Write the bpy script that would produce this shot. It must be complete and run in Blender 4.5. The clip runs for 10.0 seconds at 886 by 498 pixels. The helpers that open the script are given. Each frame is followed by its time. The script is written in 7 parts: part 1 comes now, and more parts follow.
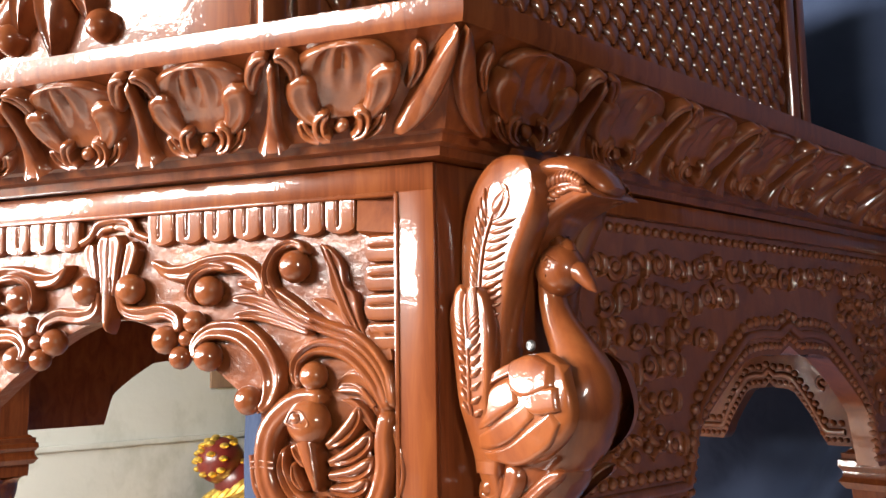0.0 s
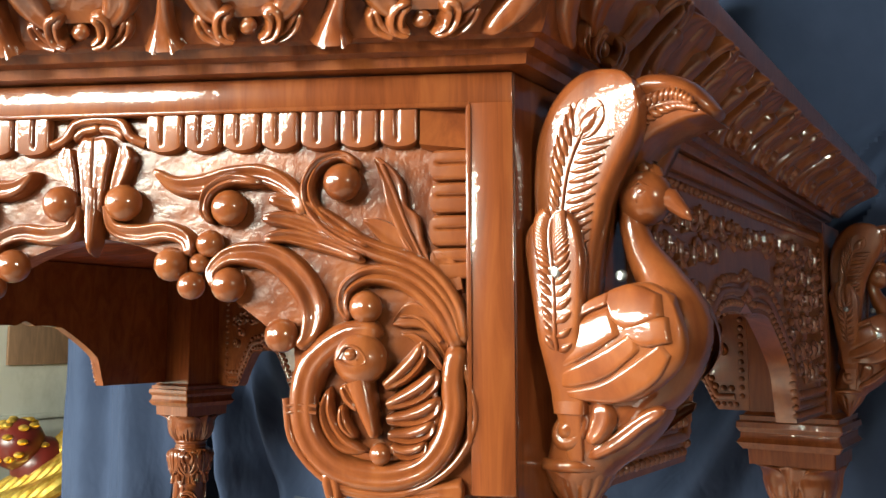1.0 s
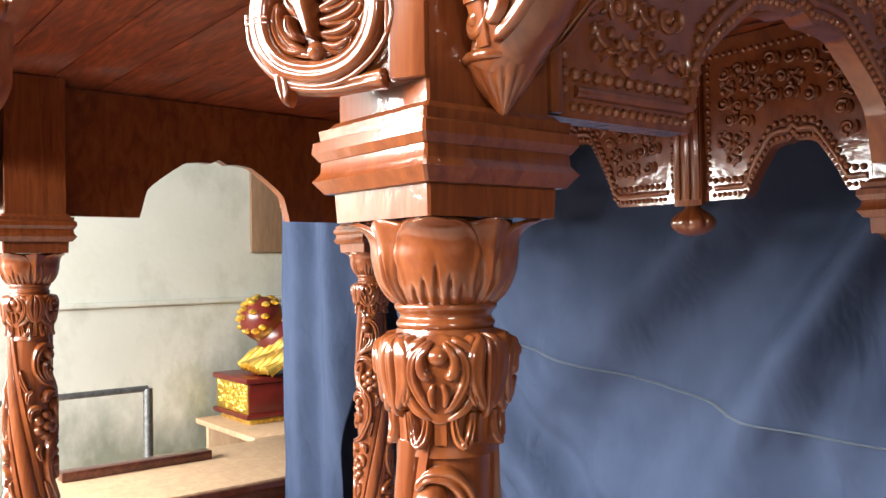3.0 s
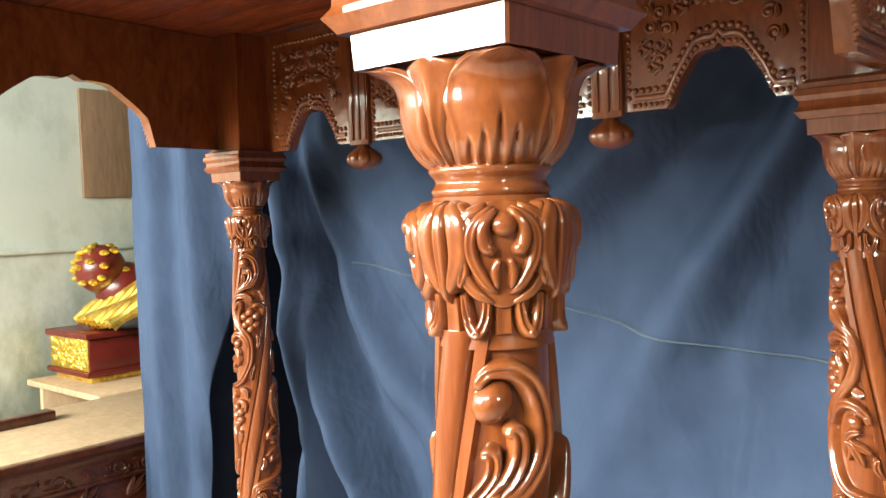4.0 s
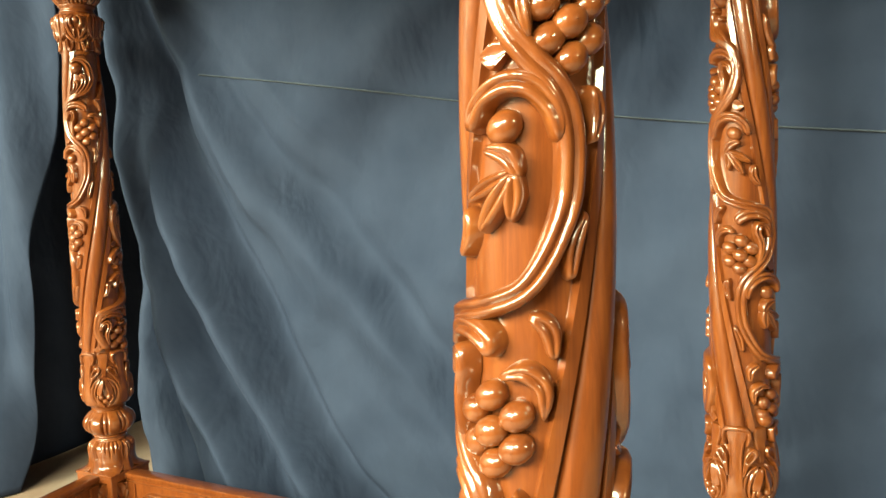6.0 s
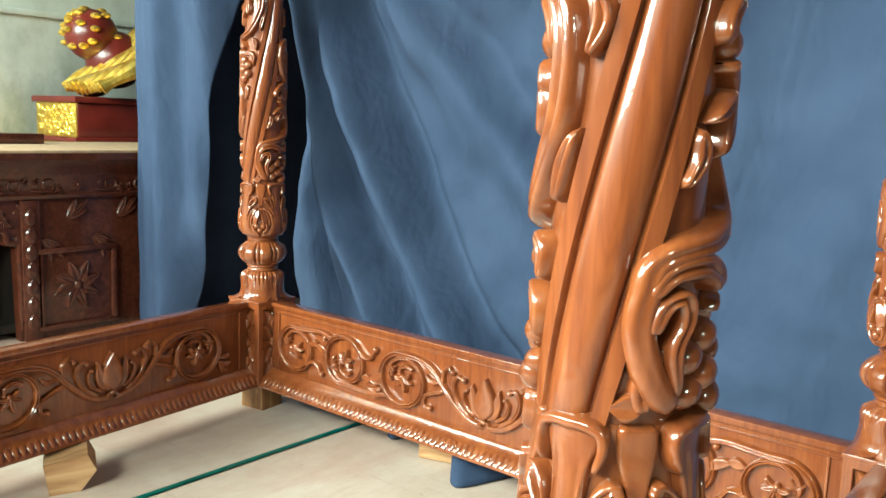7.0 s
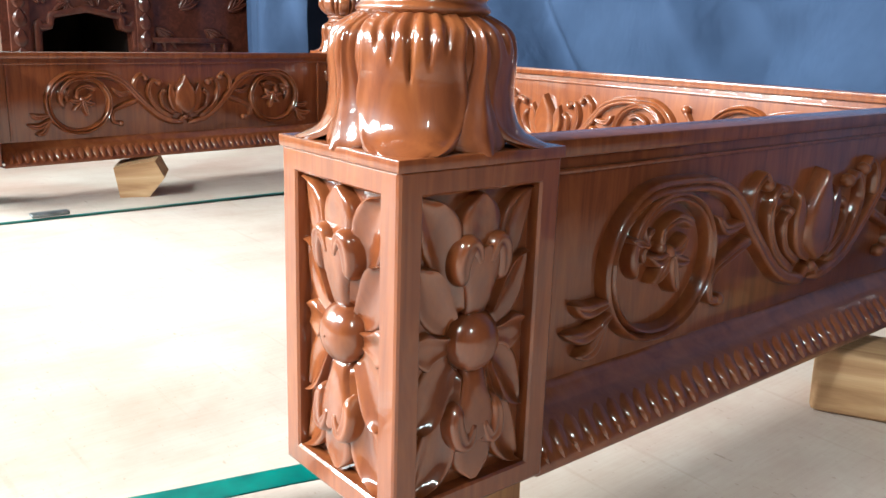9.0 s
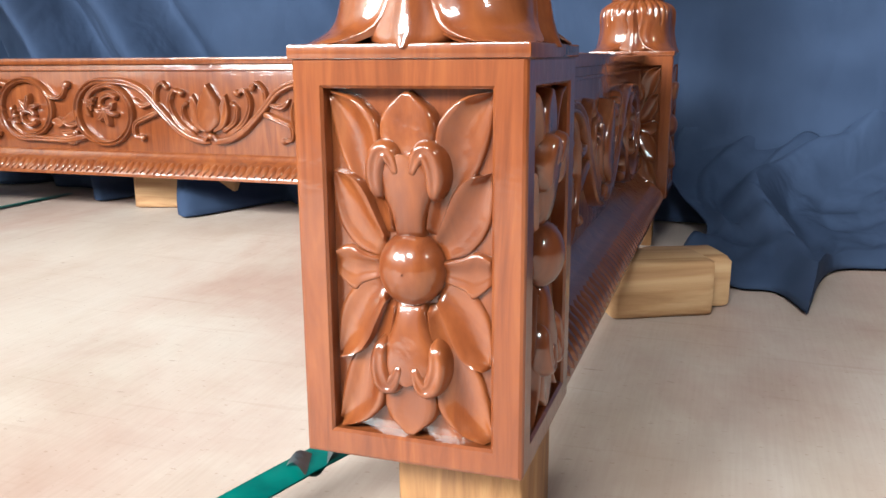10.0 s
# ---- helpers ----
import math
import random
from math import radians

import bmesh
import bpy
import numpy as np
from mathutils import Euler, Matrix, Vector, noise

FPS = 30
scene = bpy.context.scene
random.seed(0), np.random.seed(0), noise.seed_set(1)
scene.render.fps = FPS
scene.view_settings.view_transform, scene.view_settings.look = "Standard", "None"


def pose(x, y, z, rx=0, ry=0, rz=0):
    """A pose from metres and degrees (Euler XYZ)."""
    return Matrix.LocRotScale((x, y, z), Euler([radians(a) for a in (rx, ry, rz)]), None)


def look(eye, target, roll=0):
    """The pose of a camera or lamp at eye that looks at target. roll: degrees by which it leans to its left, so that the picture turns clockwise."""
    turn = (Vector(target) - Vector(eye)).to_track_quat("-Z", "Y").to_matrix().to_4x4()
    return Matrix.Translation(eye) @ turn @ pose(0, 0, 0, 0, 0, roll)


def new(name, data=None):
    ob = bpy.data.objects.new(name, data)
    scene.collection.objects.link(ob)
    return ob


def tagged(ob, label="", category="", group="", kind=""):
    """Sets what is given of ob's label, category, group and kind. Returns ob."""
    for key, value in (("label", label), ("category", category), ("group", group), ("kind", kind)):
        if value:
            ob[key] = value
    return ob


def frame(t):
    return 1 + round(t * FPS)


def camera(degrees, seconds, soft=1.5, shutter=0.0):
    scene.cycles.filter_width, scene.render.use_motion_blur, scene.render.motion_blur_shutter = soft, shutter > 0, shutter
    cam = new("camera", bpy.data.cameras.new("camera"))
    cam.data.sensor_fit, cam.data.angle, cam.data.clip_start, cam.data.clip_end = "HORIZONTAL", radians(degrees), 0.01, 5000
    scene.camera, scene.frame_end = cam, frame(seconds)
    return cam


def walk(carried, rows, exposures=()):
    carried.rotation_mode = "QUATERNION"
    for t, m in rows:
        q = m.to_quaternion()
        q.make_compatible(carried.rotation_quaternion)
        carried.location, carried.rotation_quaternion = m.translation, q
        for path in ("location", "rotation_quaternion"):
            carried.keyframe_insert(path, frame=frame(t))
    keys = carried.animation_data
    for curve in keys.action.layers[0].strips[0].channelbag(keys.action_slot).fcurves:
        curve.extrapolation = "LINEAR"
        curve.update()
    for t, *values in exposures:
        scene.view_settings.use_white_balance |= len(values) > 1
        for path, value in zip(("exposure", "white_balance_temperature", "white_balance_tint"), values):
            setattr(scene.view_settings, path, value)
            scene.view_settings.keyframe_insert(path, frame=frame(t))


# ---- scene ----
cam = camera(55.1, 10.0)
PATH = [
    (0, (0.431, -0.376, 1.421), (-1.067, 0.927, 1.667), -0.9),
    (0.5, (0.34, -0.41, 1.401), (-0.993, 1.068, 1.596), -0.6),
    (1, (0.281, -0.437, 1.393), (-0.879, 1.179, 1.6), -0.1),
    (1.5, (0.296, -0.464, 1.379), (-0.954, 1.085, 1.578), 0.0),
    (2, (0.367, -0.445, 1.318), (-1.041, 0.965, 1.491), -0.6),
    (2.5, (0.436, -0.386, 1.264), (-1.112, 0.878, 1.352), -0.8),
    (2.7, (0.455, -0.357, 1.238), (-1.133, 0.858, 1.285), -0.7),
    (3.8, (0.326, -0.344, 1.154), (-1.066, 1.091, 1.092), -1.8),
    (4, (0.285, -0.374, 1.153), (-1.016, 1.141, 1.063), -1.9),
    (4.5, (0.201, -0.423, 1.118), (-0.864, 1.264, 0.982), -2.1),
    (5, (0.171, -0.426, 1.024), (-0.753, 1.34, 0.855), -1.8),
    (5.2, (0.166, -0.429, 0.993), (-0.736, 1.347, 0.812), -2.2),
    (6.3, (0.169, -0.434, 0.794), (-0.776, 1.313, 0.556), -1.1),
    (6.5, (0.173, -0.434, 0.734), (-0.851, 1.269, 0.505), -0.3),
    (7, (0.2, -0.388, 0.63), (-1.058, 1.139, 0.336), 2.1),
    (7.5, (0.26, -0.348, 0.508), (-1.221, 0.945, 0.143), 3.8),
    (8, (0.297, -0.326, 0.428), (-1.312, 0.779, -0.006), 4.0),
    (8.5, (0.324, -0.28, 0.349), (-1.28, 0.819, -0.119), 2.8),
    (9, (0.333, -0.26, 0.298), (-1.156, 0.978, -0.204), 1.8),
    (9.5, (0.272, -0.322, 0.268), (-0.828, 1.28, -0.204), 0.8),
    (9.8, (0.19, -0.36, 0.249), (-0.613, 1.41, -0.223), 0.9),
    (10, (0.124, -0.367, 0.239), (-0.507, 1.48, -0.202), -0.4),
]
EXPOSURES = [(0.0, 1.36, 6810, 10), (0.8, 1.18, 6710, -2), (1.5, 1.24, 7710, -9), (2.0, 0.79, 6560, 0), (2.5, 1.53, 6610, 8), (4.0, 1.77, 6660, -8), (4.5, 1.75, 7260, -19), (5.0, 2.0, 9460, -20), (6.5, 1.36, 9150, -17), (7.0, 1.61, 6100, -20), (7.5, 1.23, 5700, -5), (8.0, 0.93, 5500, -9), (8.5, 0.98, 5450, -7), (9.0, 1.78, 5450, -9), (9.5, 2.27, 5800, -7), (10.0, 1.4, 5800, -3)]
walk(cam, [(t, look(eye, target, roll)) for t, eye, target, roll in PATH], EXPOSURES)

# ---- light: overcast daylight through the open front of a workshop ----
world = bpy.data.worlds.new("sky")
scene.world = world
world.use_nodes = True
wn = world.node_tree.nodes
sky = wn.new("ShaderNodeTexSky")
sky.sky_type = "NISHITA"
sky.sun_disc = False
sky.sun_elevation, sky.sun_rotation = radians(42), radians(200)
world.node_tree.links.new(sky.outputs[0], wn["Background"].inputs[0])
wn["Background"].inputs[1].default_value = 0.02


def area(name, m, sx, sy, watts, colour):
    d = bpy.data.lights.new(name, "AREA")
    d.shape, d.size, d.size_y, d.energy, d.color = "RECTANGLE", sx, sy, watts, colour
    o = new(name, d)
    o.matrix_world = m
    return o


sun = bpy.data.lights.new("sun", "SUN")
sun.energy, sun.angle, sun.color = 0.6, radians(12), (1.0, 0.96, 0.9)
new("sun", sun).matrix_world = look((1.0, -3.0, 4.0), (0, 0, 0))
area("front_opening_daylight", look((-2.24, -2.82, 2.04), (-1.2, 0.0, 0.9)), 2.60, 1.24, 214, (1.0, 0.985, 0.96))
area("shaded_opening_daylight", look((-0.05, -2.82, 2.32), (0.15, 0.0, 0.5)), 1.10, 0.62, 64, (1.0, 0.985, 0.96))

area("side_window_daylight", look((2.44, -1.1, 1.85), (0.0, 0.2, 1.0)), 0.32, 0.30, 8.0, (1.0, 0.985, 0.96))

# ---- materials ----


def material(name):
    m = bpy.data.materials.new(name)
    m.use_nodes = True
    n = m.node_tree
    return m, n, n.nodes["Principled BSDF"]


def node(n, kind, **kw):
    x = n.nodes.new(kind)
    for k, v in kw.items():
        x.inputs[k.replace("_", " ")].default_value = v
    return x


def ramp(n, src, stops):
    r = n.nodes.new("ShaderNodeValToRGB")
    e = r.color_ramp.elements
    while len(e) < len(stops):
        e.new(0.5)
    for el, (p, c) in zip(e, stops):
        el.position, el.color = p, (*c, 1)
    n.links.new(src, r.inputs[0])
    return r.outputs[0]


def mapped(n, scale, rot=(0, 0, 0)):
    c = n.nodes.new("ShaderNodeTexCoord")
    mp = n.nodes.new("ShaderNodeMapping")
    mp.inputs["Scale"].default_value = scale
    mp.inputs["Rotation"].default_value = [radians(a) for a in rot]
    n.links.new(c.outputs["Object"], mp.inputs["Vector"])
    return mp.outputs[0]


def noisy(n, vec, scale, detail=4.0, rough=0.55, dist=0.0):
    t = node(n, "ShaderNodeTexNoise", Scale=scale, Detail=detail, Roughness=rough, Distortion=dist)
    n.links.new(vec, t.inputs["Vector"])
    return t.outputs["Fac"]


def mix(n, fac, a, b, kind="MIX"):
    m = n.nodes.new("ShaderNodeMix")
    m.data_type, m.blend_type = "RGBA", kind
    for sock, v in ((m.inputs[0], fac), (m.inputs[6], a), (m.inputs[7], b)):
        if hasattr(v, "is_output"):
            n.links.new(v, sock)
        else:
            sock.default_value = v if not isinstance(v, tuple) else (*v, 1)
    return m.outputs[2]


def bump(n, bsdf, src, strength, dist):
    b = node(n, "ShaderNodeBump", Strength=strength, Distance=dist)
    n.links.new(src, b.inputs["Height"])
    n.links.new(b.outputs[0], bsdf.inputs["Normal"])


def varnished(name, dark, mid, light, grain=(6, 6, 0.6), coat=1.0, rough=0.3, relief=(0.05, 0.0008, 160), waves=0.12):
    m, n, b = material(name)
    v = mapped(n, grain)
    g1 = noisy(n, v, 14, 6, 0.6, 1.2)
    g2 = noisy(n, v, 70, 4, 0.6)
    blotch = noisy(n, mapped(n, (1, 1, 1)), 9, 3)
    col = ramp(n, g1, [(0.3, dark), (0.5, mid), (0.72, light)])
    fine = ramp(n, g2, [(0.35, (0.82, 0.80, 0.80)), (0.65, (1.05, 1.04, 1.03))])
    col = mix(n, 0.35, col, fine, "MULTIPLY")
    col = mix(n, 0.35, col, ramp(n, blotch, [(0.3, (0.7, 0.62, 0.6)), (0.7, (1.15, 1.15, 1.12))]), "MULTIPLY")
    n.links.new(col, b.inputs["Base Color"])
    b.inputs["Roughness"].default_value = rough
    b.inputs["Coat Weight"].default_value = coat
    b.inputs["Coat Roughness"].default_value = 0.035
    b.inputs["Specular IOR Level"].default_value = 0.20
    b.inputs["Coat IOR"].default_value = 1.48
    bump(n, b, noisy(n, mapped(n, (1, 1, 1)), relief[2], 3), relief[0], relief[1])
    # brushed varnish: the clear coat is wavier than the wood
    wave = node(n, "ShaderNodeBump", Strength=waves, Distance=0.004)
    n.links.new(noisy(n, mapped(n, (1, 1, 1)), 55, 4, 0.6), wave.inputs["Height"])
    n.links.new(wave.outputs[0], b.inputs["Coat Normal"])
    return m


TEAK = varnished("varnished_teak", (0.1096, 0.0255, 0.0079), (0.1667, 0.0426, 0.0129), (0.2192, 0.0631, 0.0186))
CARVED = varnished("varnished_carving", (0.1169, 0.0278, 0.0089), (0.1791, 0.0475, 0.0141), (0.2339, 0.0704, 0.0212), (3, 3, 1.2), waves=0.18)
CARVED.node_tree.nodes["Principled BSDF"].inputs["Coat IOR"].default_value = 1.55
STIPPLED = varnished("stippled_varnish", (0.1169, 0.0278, 0.0089), (0.1791, 0.0475, 0.0141), (0.2339, 0.0704, 0.0212), (3, 3, 1.2), relief=(0.30, 0.004, 90), waves=0.42)
STIPPLED.node_tree.nodes["Principled BSDF"].inputs["Coat Roughness"].default_value = 0.20
STIPPLED.node_tree.nodes["Principled BSDF"].inputs["Coat Weight"].default_value = 0.5
BOARDS = varnished("varnished_ceiling_board", (0.075, 0.013, 0.004), (0.17, 0.032, 0.009), (0.30, 0.066, 0.018), (0.7, 5, 5), 0.08, 0.6)
OLDWOOD = varnished("dull_brown_cabinet_wood", (0.036, 0.009, 0.005), (0.066, 0.017, 0.009), (0.105, 0.030, 0.016), (3, 3, 3), 0.7, 0.4)

PINE, n, b = material("raw_pine")
v = mapped(n, (0.5, 5, 5))
n.links.new(ramp(n, noisy(n, v, 9, 4, 0.55, 0.8), [(0.3, (0.25, 0.115, 0.045)), (0.5, (0.41, 0.225, 0.105)), (0.7, (0.52, 0.325, 0.170))]), b.inputs["Base Color"])
b.inputs["Roughness"].default_value = 0.75
bump(n, b, noisy(n, v, 60), 0.3, 0.002)

# darker and more orange than the raw pine, for the blocks under the posts
ORANGEPINE, n, b = material("dark_orange_pine")
v = mapped(n, (5, 5, 0.5))
n.links.new(ramp(n, noisy(n, v, 9, 5, 0.6, 1.2), [(0.3, (0.13, 0.050, 0.016)), (0.5, (0.25, 0.115, 0.040)), (0.7, (0.34, 0.180, 0.072))]), b.inputs["Base Color"])
b.inputs["Roughness"].default_value = 0.6
bump(n, b, noisy(n, v, 60), 0.3, 0.002)

PLY, n, b = material("plywood_floor")
v = mapped(n, (1.0, 0.35, 1.0), (0, 0, 12))
g = ramp(n, noisy(n, v, 5, 9, 0.68, 0.7), [(0.3, (0.405, 0.310, 0.250)), (0.5, (0.46, 0.368, 0.315)), (0.72, (0.50, 0.420, 0.372))])
st = ramp(n, noisy(n, mapped(n, (1, 1, 1)), 3.2, 8, 0.65), [(0.34, (0.86, 0.78, 0.74)), (0.60, (1.02, 1.02, 1.01))])
sp = ramp(n, noisy(n, mapped(n, (1, 2.6, 1), (0, 0, 35)), 34, 3), [(0.70, (1, 1, 1)), (0.76, (0.55, 0.50, 0.46))])
gr = ramp(n, noisy(n, mapped(n, (60, 2.2, 1), (0, 0, 12)), 6, 3), [(0.35, (0.965, 0.95, 0.94)), (0.6, (1.01, 1.005, 1.0))])
flr = mix(n, 1.0, mix(n, 1.0, g, st, "MULTIPLY"), gr, "MULTIPLY")
sc = ramp(n, noisy(n, mapped(n, (1.6, 22, 1), (0, 0, -52)), 3.5, 5, 0.6, 0.6), [(0.60, (1, 1, 1)), (0.70, (0.78, 0.70, 0.64))])
flr = mix(n, 0.35, flr, sc, "MULTIPLY")
pk = ramp(n, noisy(n, mapped(n, (1, 0.6, 1), (0, 0, 40)), 2.4, 6, 0.6, 0.8), [(0.44, (1, 1, 1)), (0.60, (0.86, 0.72, 0.69)), (0.66, (0.92, 0.83, 0.80))])
flr = mix(n, 0.8, flr, pk, "MULTIPLY")
fleck = ramp(n, noisy(n, mapped(n, (1, 1.8, 1), (0, 0, 20)), 150, 2), [(0.66, (1, 1, 1)), (0.74, (0.72, 0.64, 0.58))])
flr = mix(n, 0.7, flr, fleck, "MULTIPLY")
n.links.new(mix(n, 0.75, flr, sp, "MULTIPLY"), b.inputs["Base Color"])
b.inputs["Roughness"].default_value = 0.55
bump(n, b, noisy(n, v, 40), 0.15, 0.002)

CLOTH, n, b = material("dark_blue_cloth")
n.links.new(ramp(n, noisy(n, mapped(n, (1, 1, 1)), 5, 4), [(0.3, (0.0262, 0.0375, 0.072)), (0.7, (0.038, 0.0520, 0.095))]), b.inputs["Base Color"])
b.inputs["Roughness"].default_value = 0.85
b.inputs["Specular IOR Level"].default_value = 0.1
bump(n, b, noisy(n, mapped(n, (1.5, 1, 0.7), (0, 35, 0)), 7, 3.5, 0.55, 0.3), 0.42, 0.03)

SEAM, n, b = material("pale_seam_thread")
b.inputs["Base Color"].default_value = (0.105, 0.130, 0.170, 1)
b.inputs["Roughness"].default_value = 0.9

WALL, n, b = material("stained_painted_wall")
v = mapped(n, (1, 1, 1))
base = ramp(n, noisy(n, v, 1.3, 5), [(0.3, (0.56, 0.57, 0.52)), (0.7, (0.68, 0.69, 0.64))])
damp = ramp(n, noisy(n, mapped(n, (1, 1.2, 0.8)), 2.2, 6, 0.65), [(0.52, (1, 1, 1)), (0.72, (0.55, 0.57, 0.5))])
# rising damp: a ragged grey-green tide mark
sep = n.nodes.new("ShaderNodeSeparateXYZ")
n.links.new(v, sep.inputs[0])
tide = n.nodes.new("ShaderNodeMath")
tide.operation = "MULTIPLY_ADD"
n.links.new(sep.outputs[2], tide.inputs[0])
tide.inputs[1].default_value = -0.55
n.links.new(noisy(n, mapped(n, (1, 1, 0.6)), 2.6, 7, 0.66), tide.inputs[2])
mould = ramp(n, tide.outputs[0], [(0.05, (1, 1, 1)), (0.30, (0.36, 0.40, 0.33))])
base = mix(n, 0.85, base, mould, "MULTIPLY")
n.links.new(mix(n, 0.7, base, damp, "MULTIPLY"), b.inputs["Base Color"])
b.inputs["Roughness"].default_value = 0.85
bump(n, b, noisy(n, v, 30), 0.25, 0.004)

GOLD, n, b = material("gold_leaf_paint")
n.links.new(ramp(n, noisy(n, mapped(n, (1, 1, 1)), 40, 3), [(0.35, (0.62, 0.36, 0.05)), (0.65, (0.95, 0.68, 0.16))]), b.inputs["Base Color"])
b.inputs["Metallic"].default_value = 0.85
b.inputs["Roughness"].default_value = 0.3

MAROON, n, b = material("maroon_lacquer")
n.links.new(ramp(n, noisy(n, mapped(n, (1, 1, 1)), 12, 3), [(0.3, (0.07, 0.008, 0.006)), (0.7, (0.12, 0.014, 0.010))]), b.inputs["Base Color"])
b.inputs["Roughness"].default_value = 0.28

STRAP, n, b = material("green_plastic_strap")
n.links.new(ramp(n, noisy(n, mapped(n, (1, 1, 1)), 60, 2), [(0.3, (0.0, 0.055, 0.045)), (0.7, (0.006, 0.105, 0.082))]), b.inputs["Base Color"])
b.inputs["Roughness"].default_value = 0.35

STEEL, n, b = material("dull_steel")
n.links.new(ramp(n, noisy(n, mapped(n, (1, 1, 1)), 50, 3), [(0.3, (0.17, 0.175, 0.18)), (0.7, (0.30, 0.305, 0.31))]), b.inputs["Base Color"])
b.inputs["Metallic"].default_value = 0.9
b.inputs["Roughness"].default_value = 0.45

BROWNBOARD, n, b = material("brown_plywood_board")
n.links.new(ramp(n, noisy(n, mapped(n, (4, 4, 0.6)), 8, 5, 0.6, 1.0), [(0.3, (0.36, 0.225, 0.135)), (0.7, (0.47, 0.315, 0.195))]), b.inputs["Base Color"])
b.inputs["Roughness"].default_value = 0.7

DARKBOARD, n, b = material("dark_brown_board")
n.links.new(ramp(n, noisy(n, mapped(n, (4, 4, 0.6)), 8, 5, 0.6, 1.0), [(0.3, (0.10, 0.055, 0.030)), (0.7, (0.17, 0.095, 0.052))]), b.inputs["Base Color"])
b.inputs["Roughness"].default_value = 0.7

# stands for the deep shade inside the niche, as a near-black colour
NICHESHADE, n, b = material("niche_shade_lining")
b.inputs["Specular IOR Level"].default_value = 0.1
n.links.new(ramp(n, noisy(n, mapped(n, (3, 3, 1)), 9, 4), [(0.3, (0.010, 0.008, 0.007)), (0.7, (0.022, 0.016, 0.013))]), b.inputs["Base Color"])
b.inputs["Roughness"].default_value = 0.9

# near black, so that the added shell throws hardly any light back
DARKSHELL, n, b = material("light_absorbing_shell")
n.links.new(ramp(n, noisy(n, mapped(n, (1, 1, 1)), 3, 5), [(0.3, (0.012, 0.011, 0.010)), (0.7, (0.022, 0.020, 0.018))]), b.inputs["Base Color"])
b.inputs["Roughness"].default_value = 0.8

EARTH, n, b = material("grey_concrete_ground")
n.links.new(ramp(n, noisy(n, mapped(n, (1, 1, 1)), 3, 5), [(0.3, (0.30, 0.29, 0.27)), (0.7, (0.42, 0.41, 0.38))]), b.inputs["Base Color"])
b.inputs["Roughness"].default_value = 0.9

# ---- mesh helpers ----


class Geo:
    """Vertices and faces gathered for one mesh."""

    def __init__(self):
        self.v, self.f = [], []

    def add(self, vs, fs):
        k = len(self.v)
        self.v += [tuple(p) for p in vs]
        self.f += [tuple(i + k for i in q) for q in fs]

    def grid(self, fn, nu, nv, wrap=False, cap=False):
        cols = nu if wrap else nu + 1
        vs = [fn(i / nu, j / nv) for j in range(nv + 1) for i in range(cols)]
        fs = []
        for j in range(nv):
            for i in range(nu):
                a, c = j * cols + i, j * cols + (i + 1) % cols
                fs.append((a, c, c + cols, a + cols))
        if cap:
            fs.append(tuple(reversed(range(cols))))
            fs.append(tuple(nv * cols + i for i in range(cols)))
        self.add(vs, fs)

    def box(self, lo, hi, c=0.0):
        """A box with chamfered edges."""
        m = bmesh.new()
        bmesh.ops.create_cube(m, size=1)
        for p in m.verts:
            p.co = [l + (q + 0.5) * (h - l) for q, l, h in zip(p.co, lo, hi)]
        if c:
            bmesh.ops.bevel(m, geom=list(m.edges), offset=c, segments=2, affect="EDGES", profile=0.5)
        m.verts.index_update()
        self.add([p.co[:] for p in m.verts], [[q.index for q in f.verts] for f in m.faces])
        m.free()

    def ball(self, c, r, seg=12, rings=7):
        rx, ry, rz = r if isinstance(r, tuple) else (r, r, r)
        self.grid(lambda a, b: (c[0] + rx * math.cos(2 * math.pi * a) * math.sin(math.pi * (b * 0.98 + 0.01)), c[1] + ry * math.sin(2 * math.pi * a) * math.sin(math.pi * (b * 0.98 + 0.01)), c[2] - rz * math.cos(math.pi * b)), seg, rings, True)

    def tube(self, pts, radii, seg=8, flat=1.0, up=None):
        """A swept round bar; flat squeezes it along the third axis."""
        P = [Vector(p) for p in pts]
        n = len(P)
        vs = []
        for i, p in enumerate(P):
            d = (P[min(i + 1, n - 1)] - P[max(i - 1, 0)]).normalized()
            ref = Vector(up) if up else Vector((0, 0, 1))
            s = d.cross(ref)
            if s.length < 1e-6:
                s = d.cross(Vector((1, 0, 0)))
            s.normalize()
            q = s.cross(d).normalized()
            r = radii[i] if hasattr(radii, "__len__") else radii
            for k in range(seg):
                a = 2 * math.pi * k / seg
                vs.append(p + s * (r * math.cos(a)) + q * (r * flat * math.sin(a)))
        fs = [(j * seg + k, j * seg + (k + 1) % seg, (j + 1) * seg + (k + 1) % seg, (j + 1) * seg + k) for j in range(n - 1) for k in range(seg)]
        fs.append(tuple(range(seg)))
        fs.append(tuple(reversed(range((n - 1) * seg, n * seg))))
        self.add(vs, fs)

    def moved(self, m, start=0):
        for i in range(start, len(self.v)):
            self.v[i] = tuple(m @ Vector(self.v[i]))
        return self

    def mapped(self, fn, start=0):
        for i in range(start, len(self.v)):
            self.v[i] = tuple(fn(*self.v[i]))
        return self


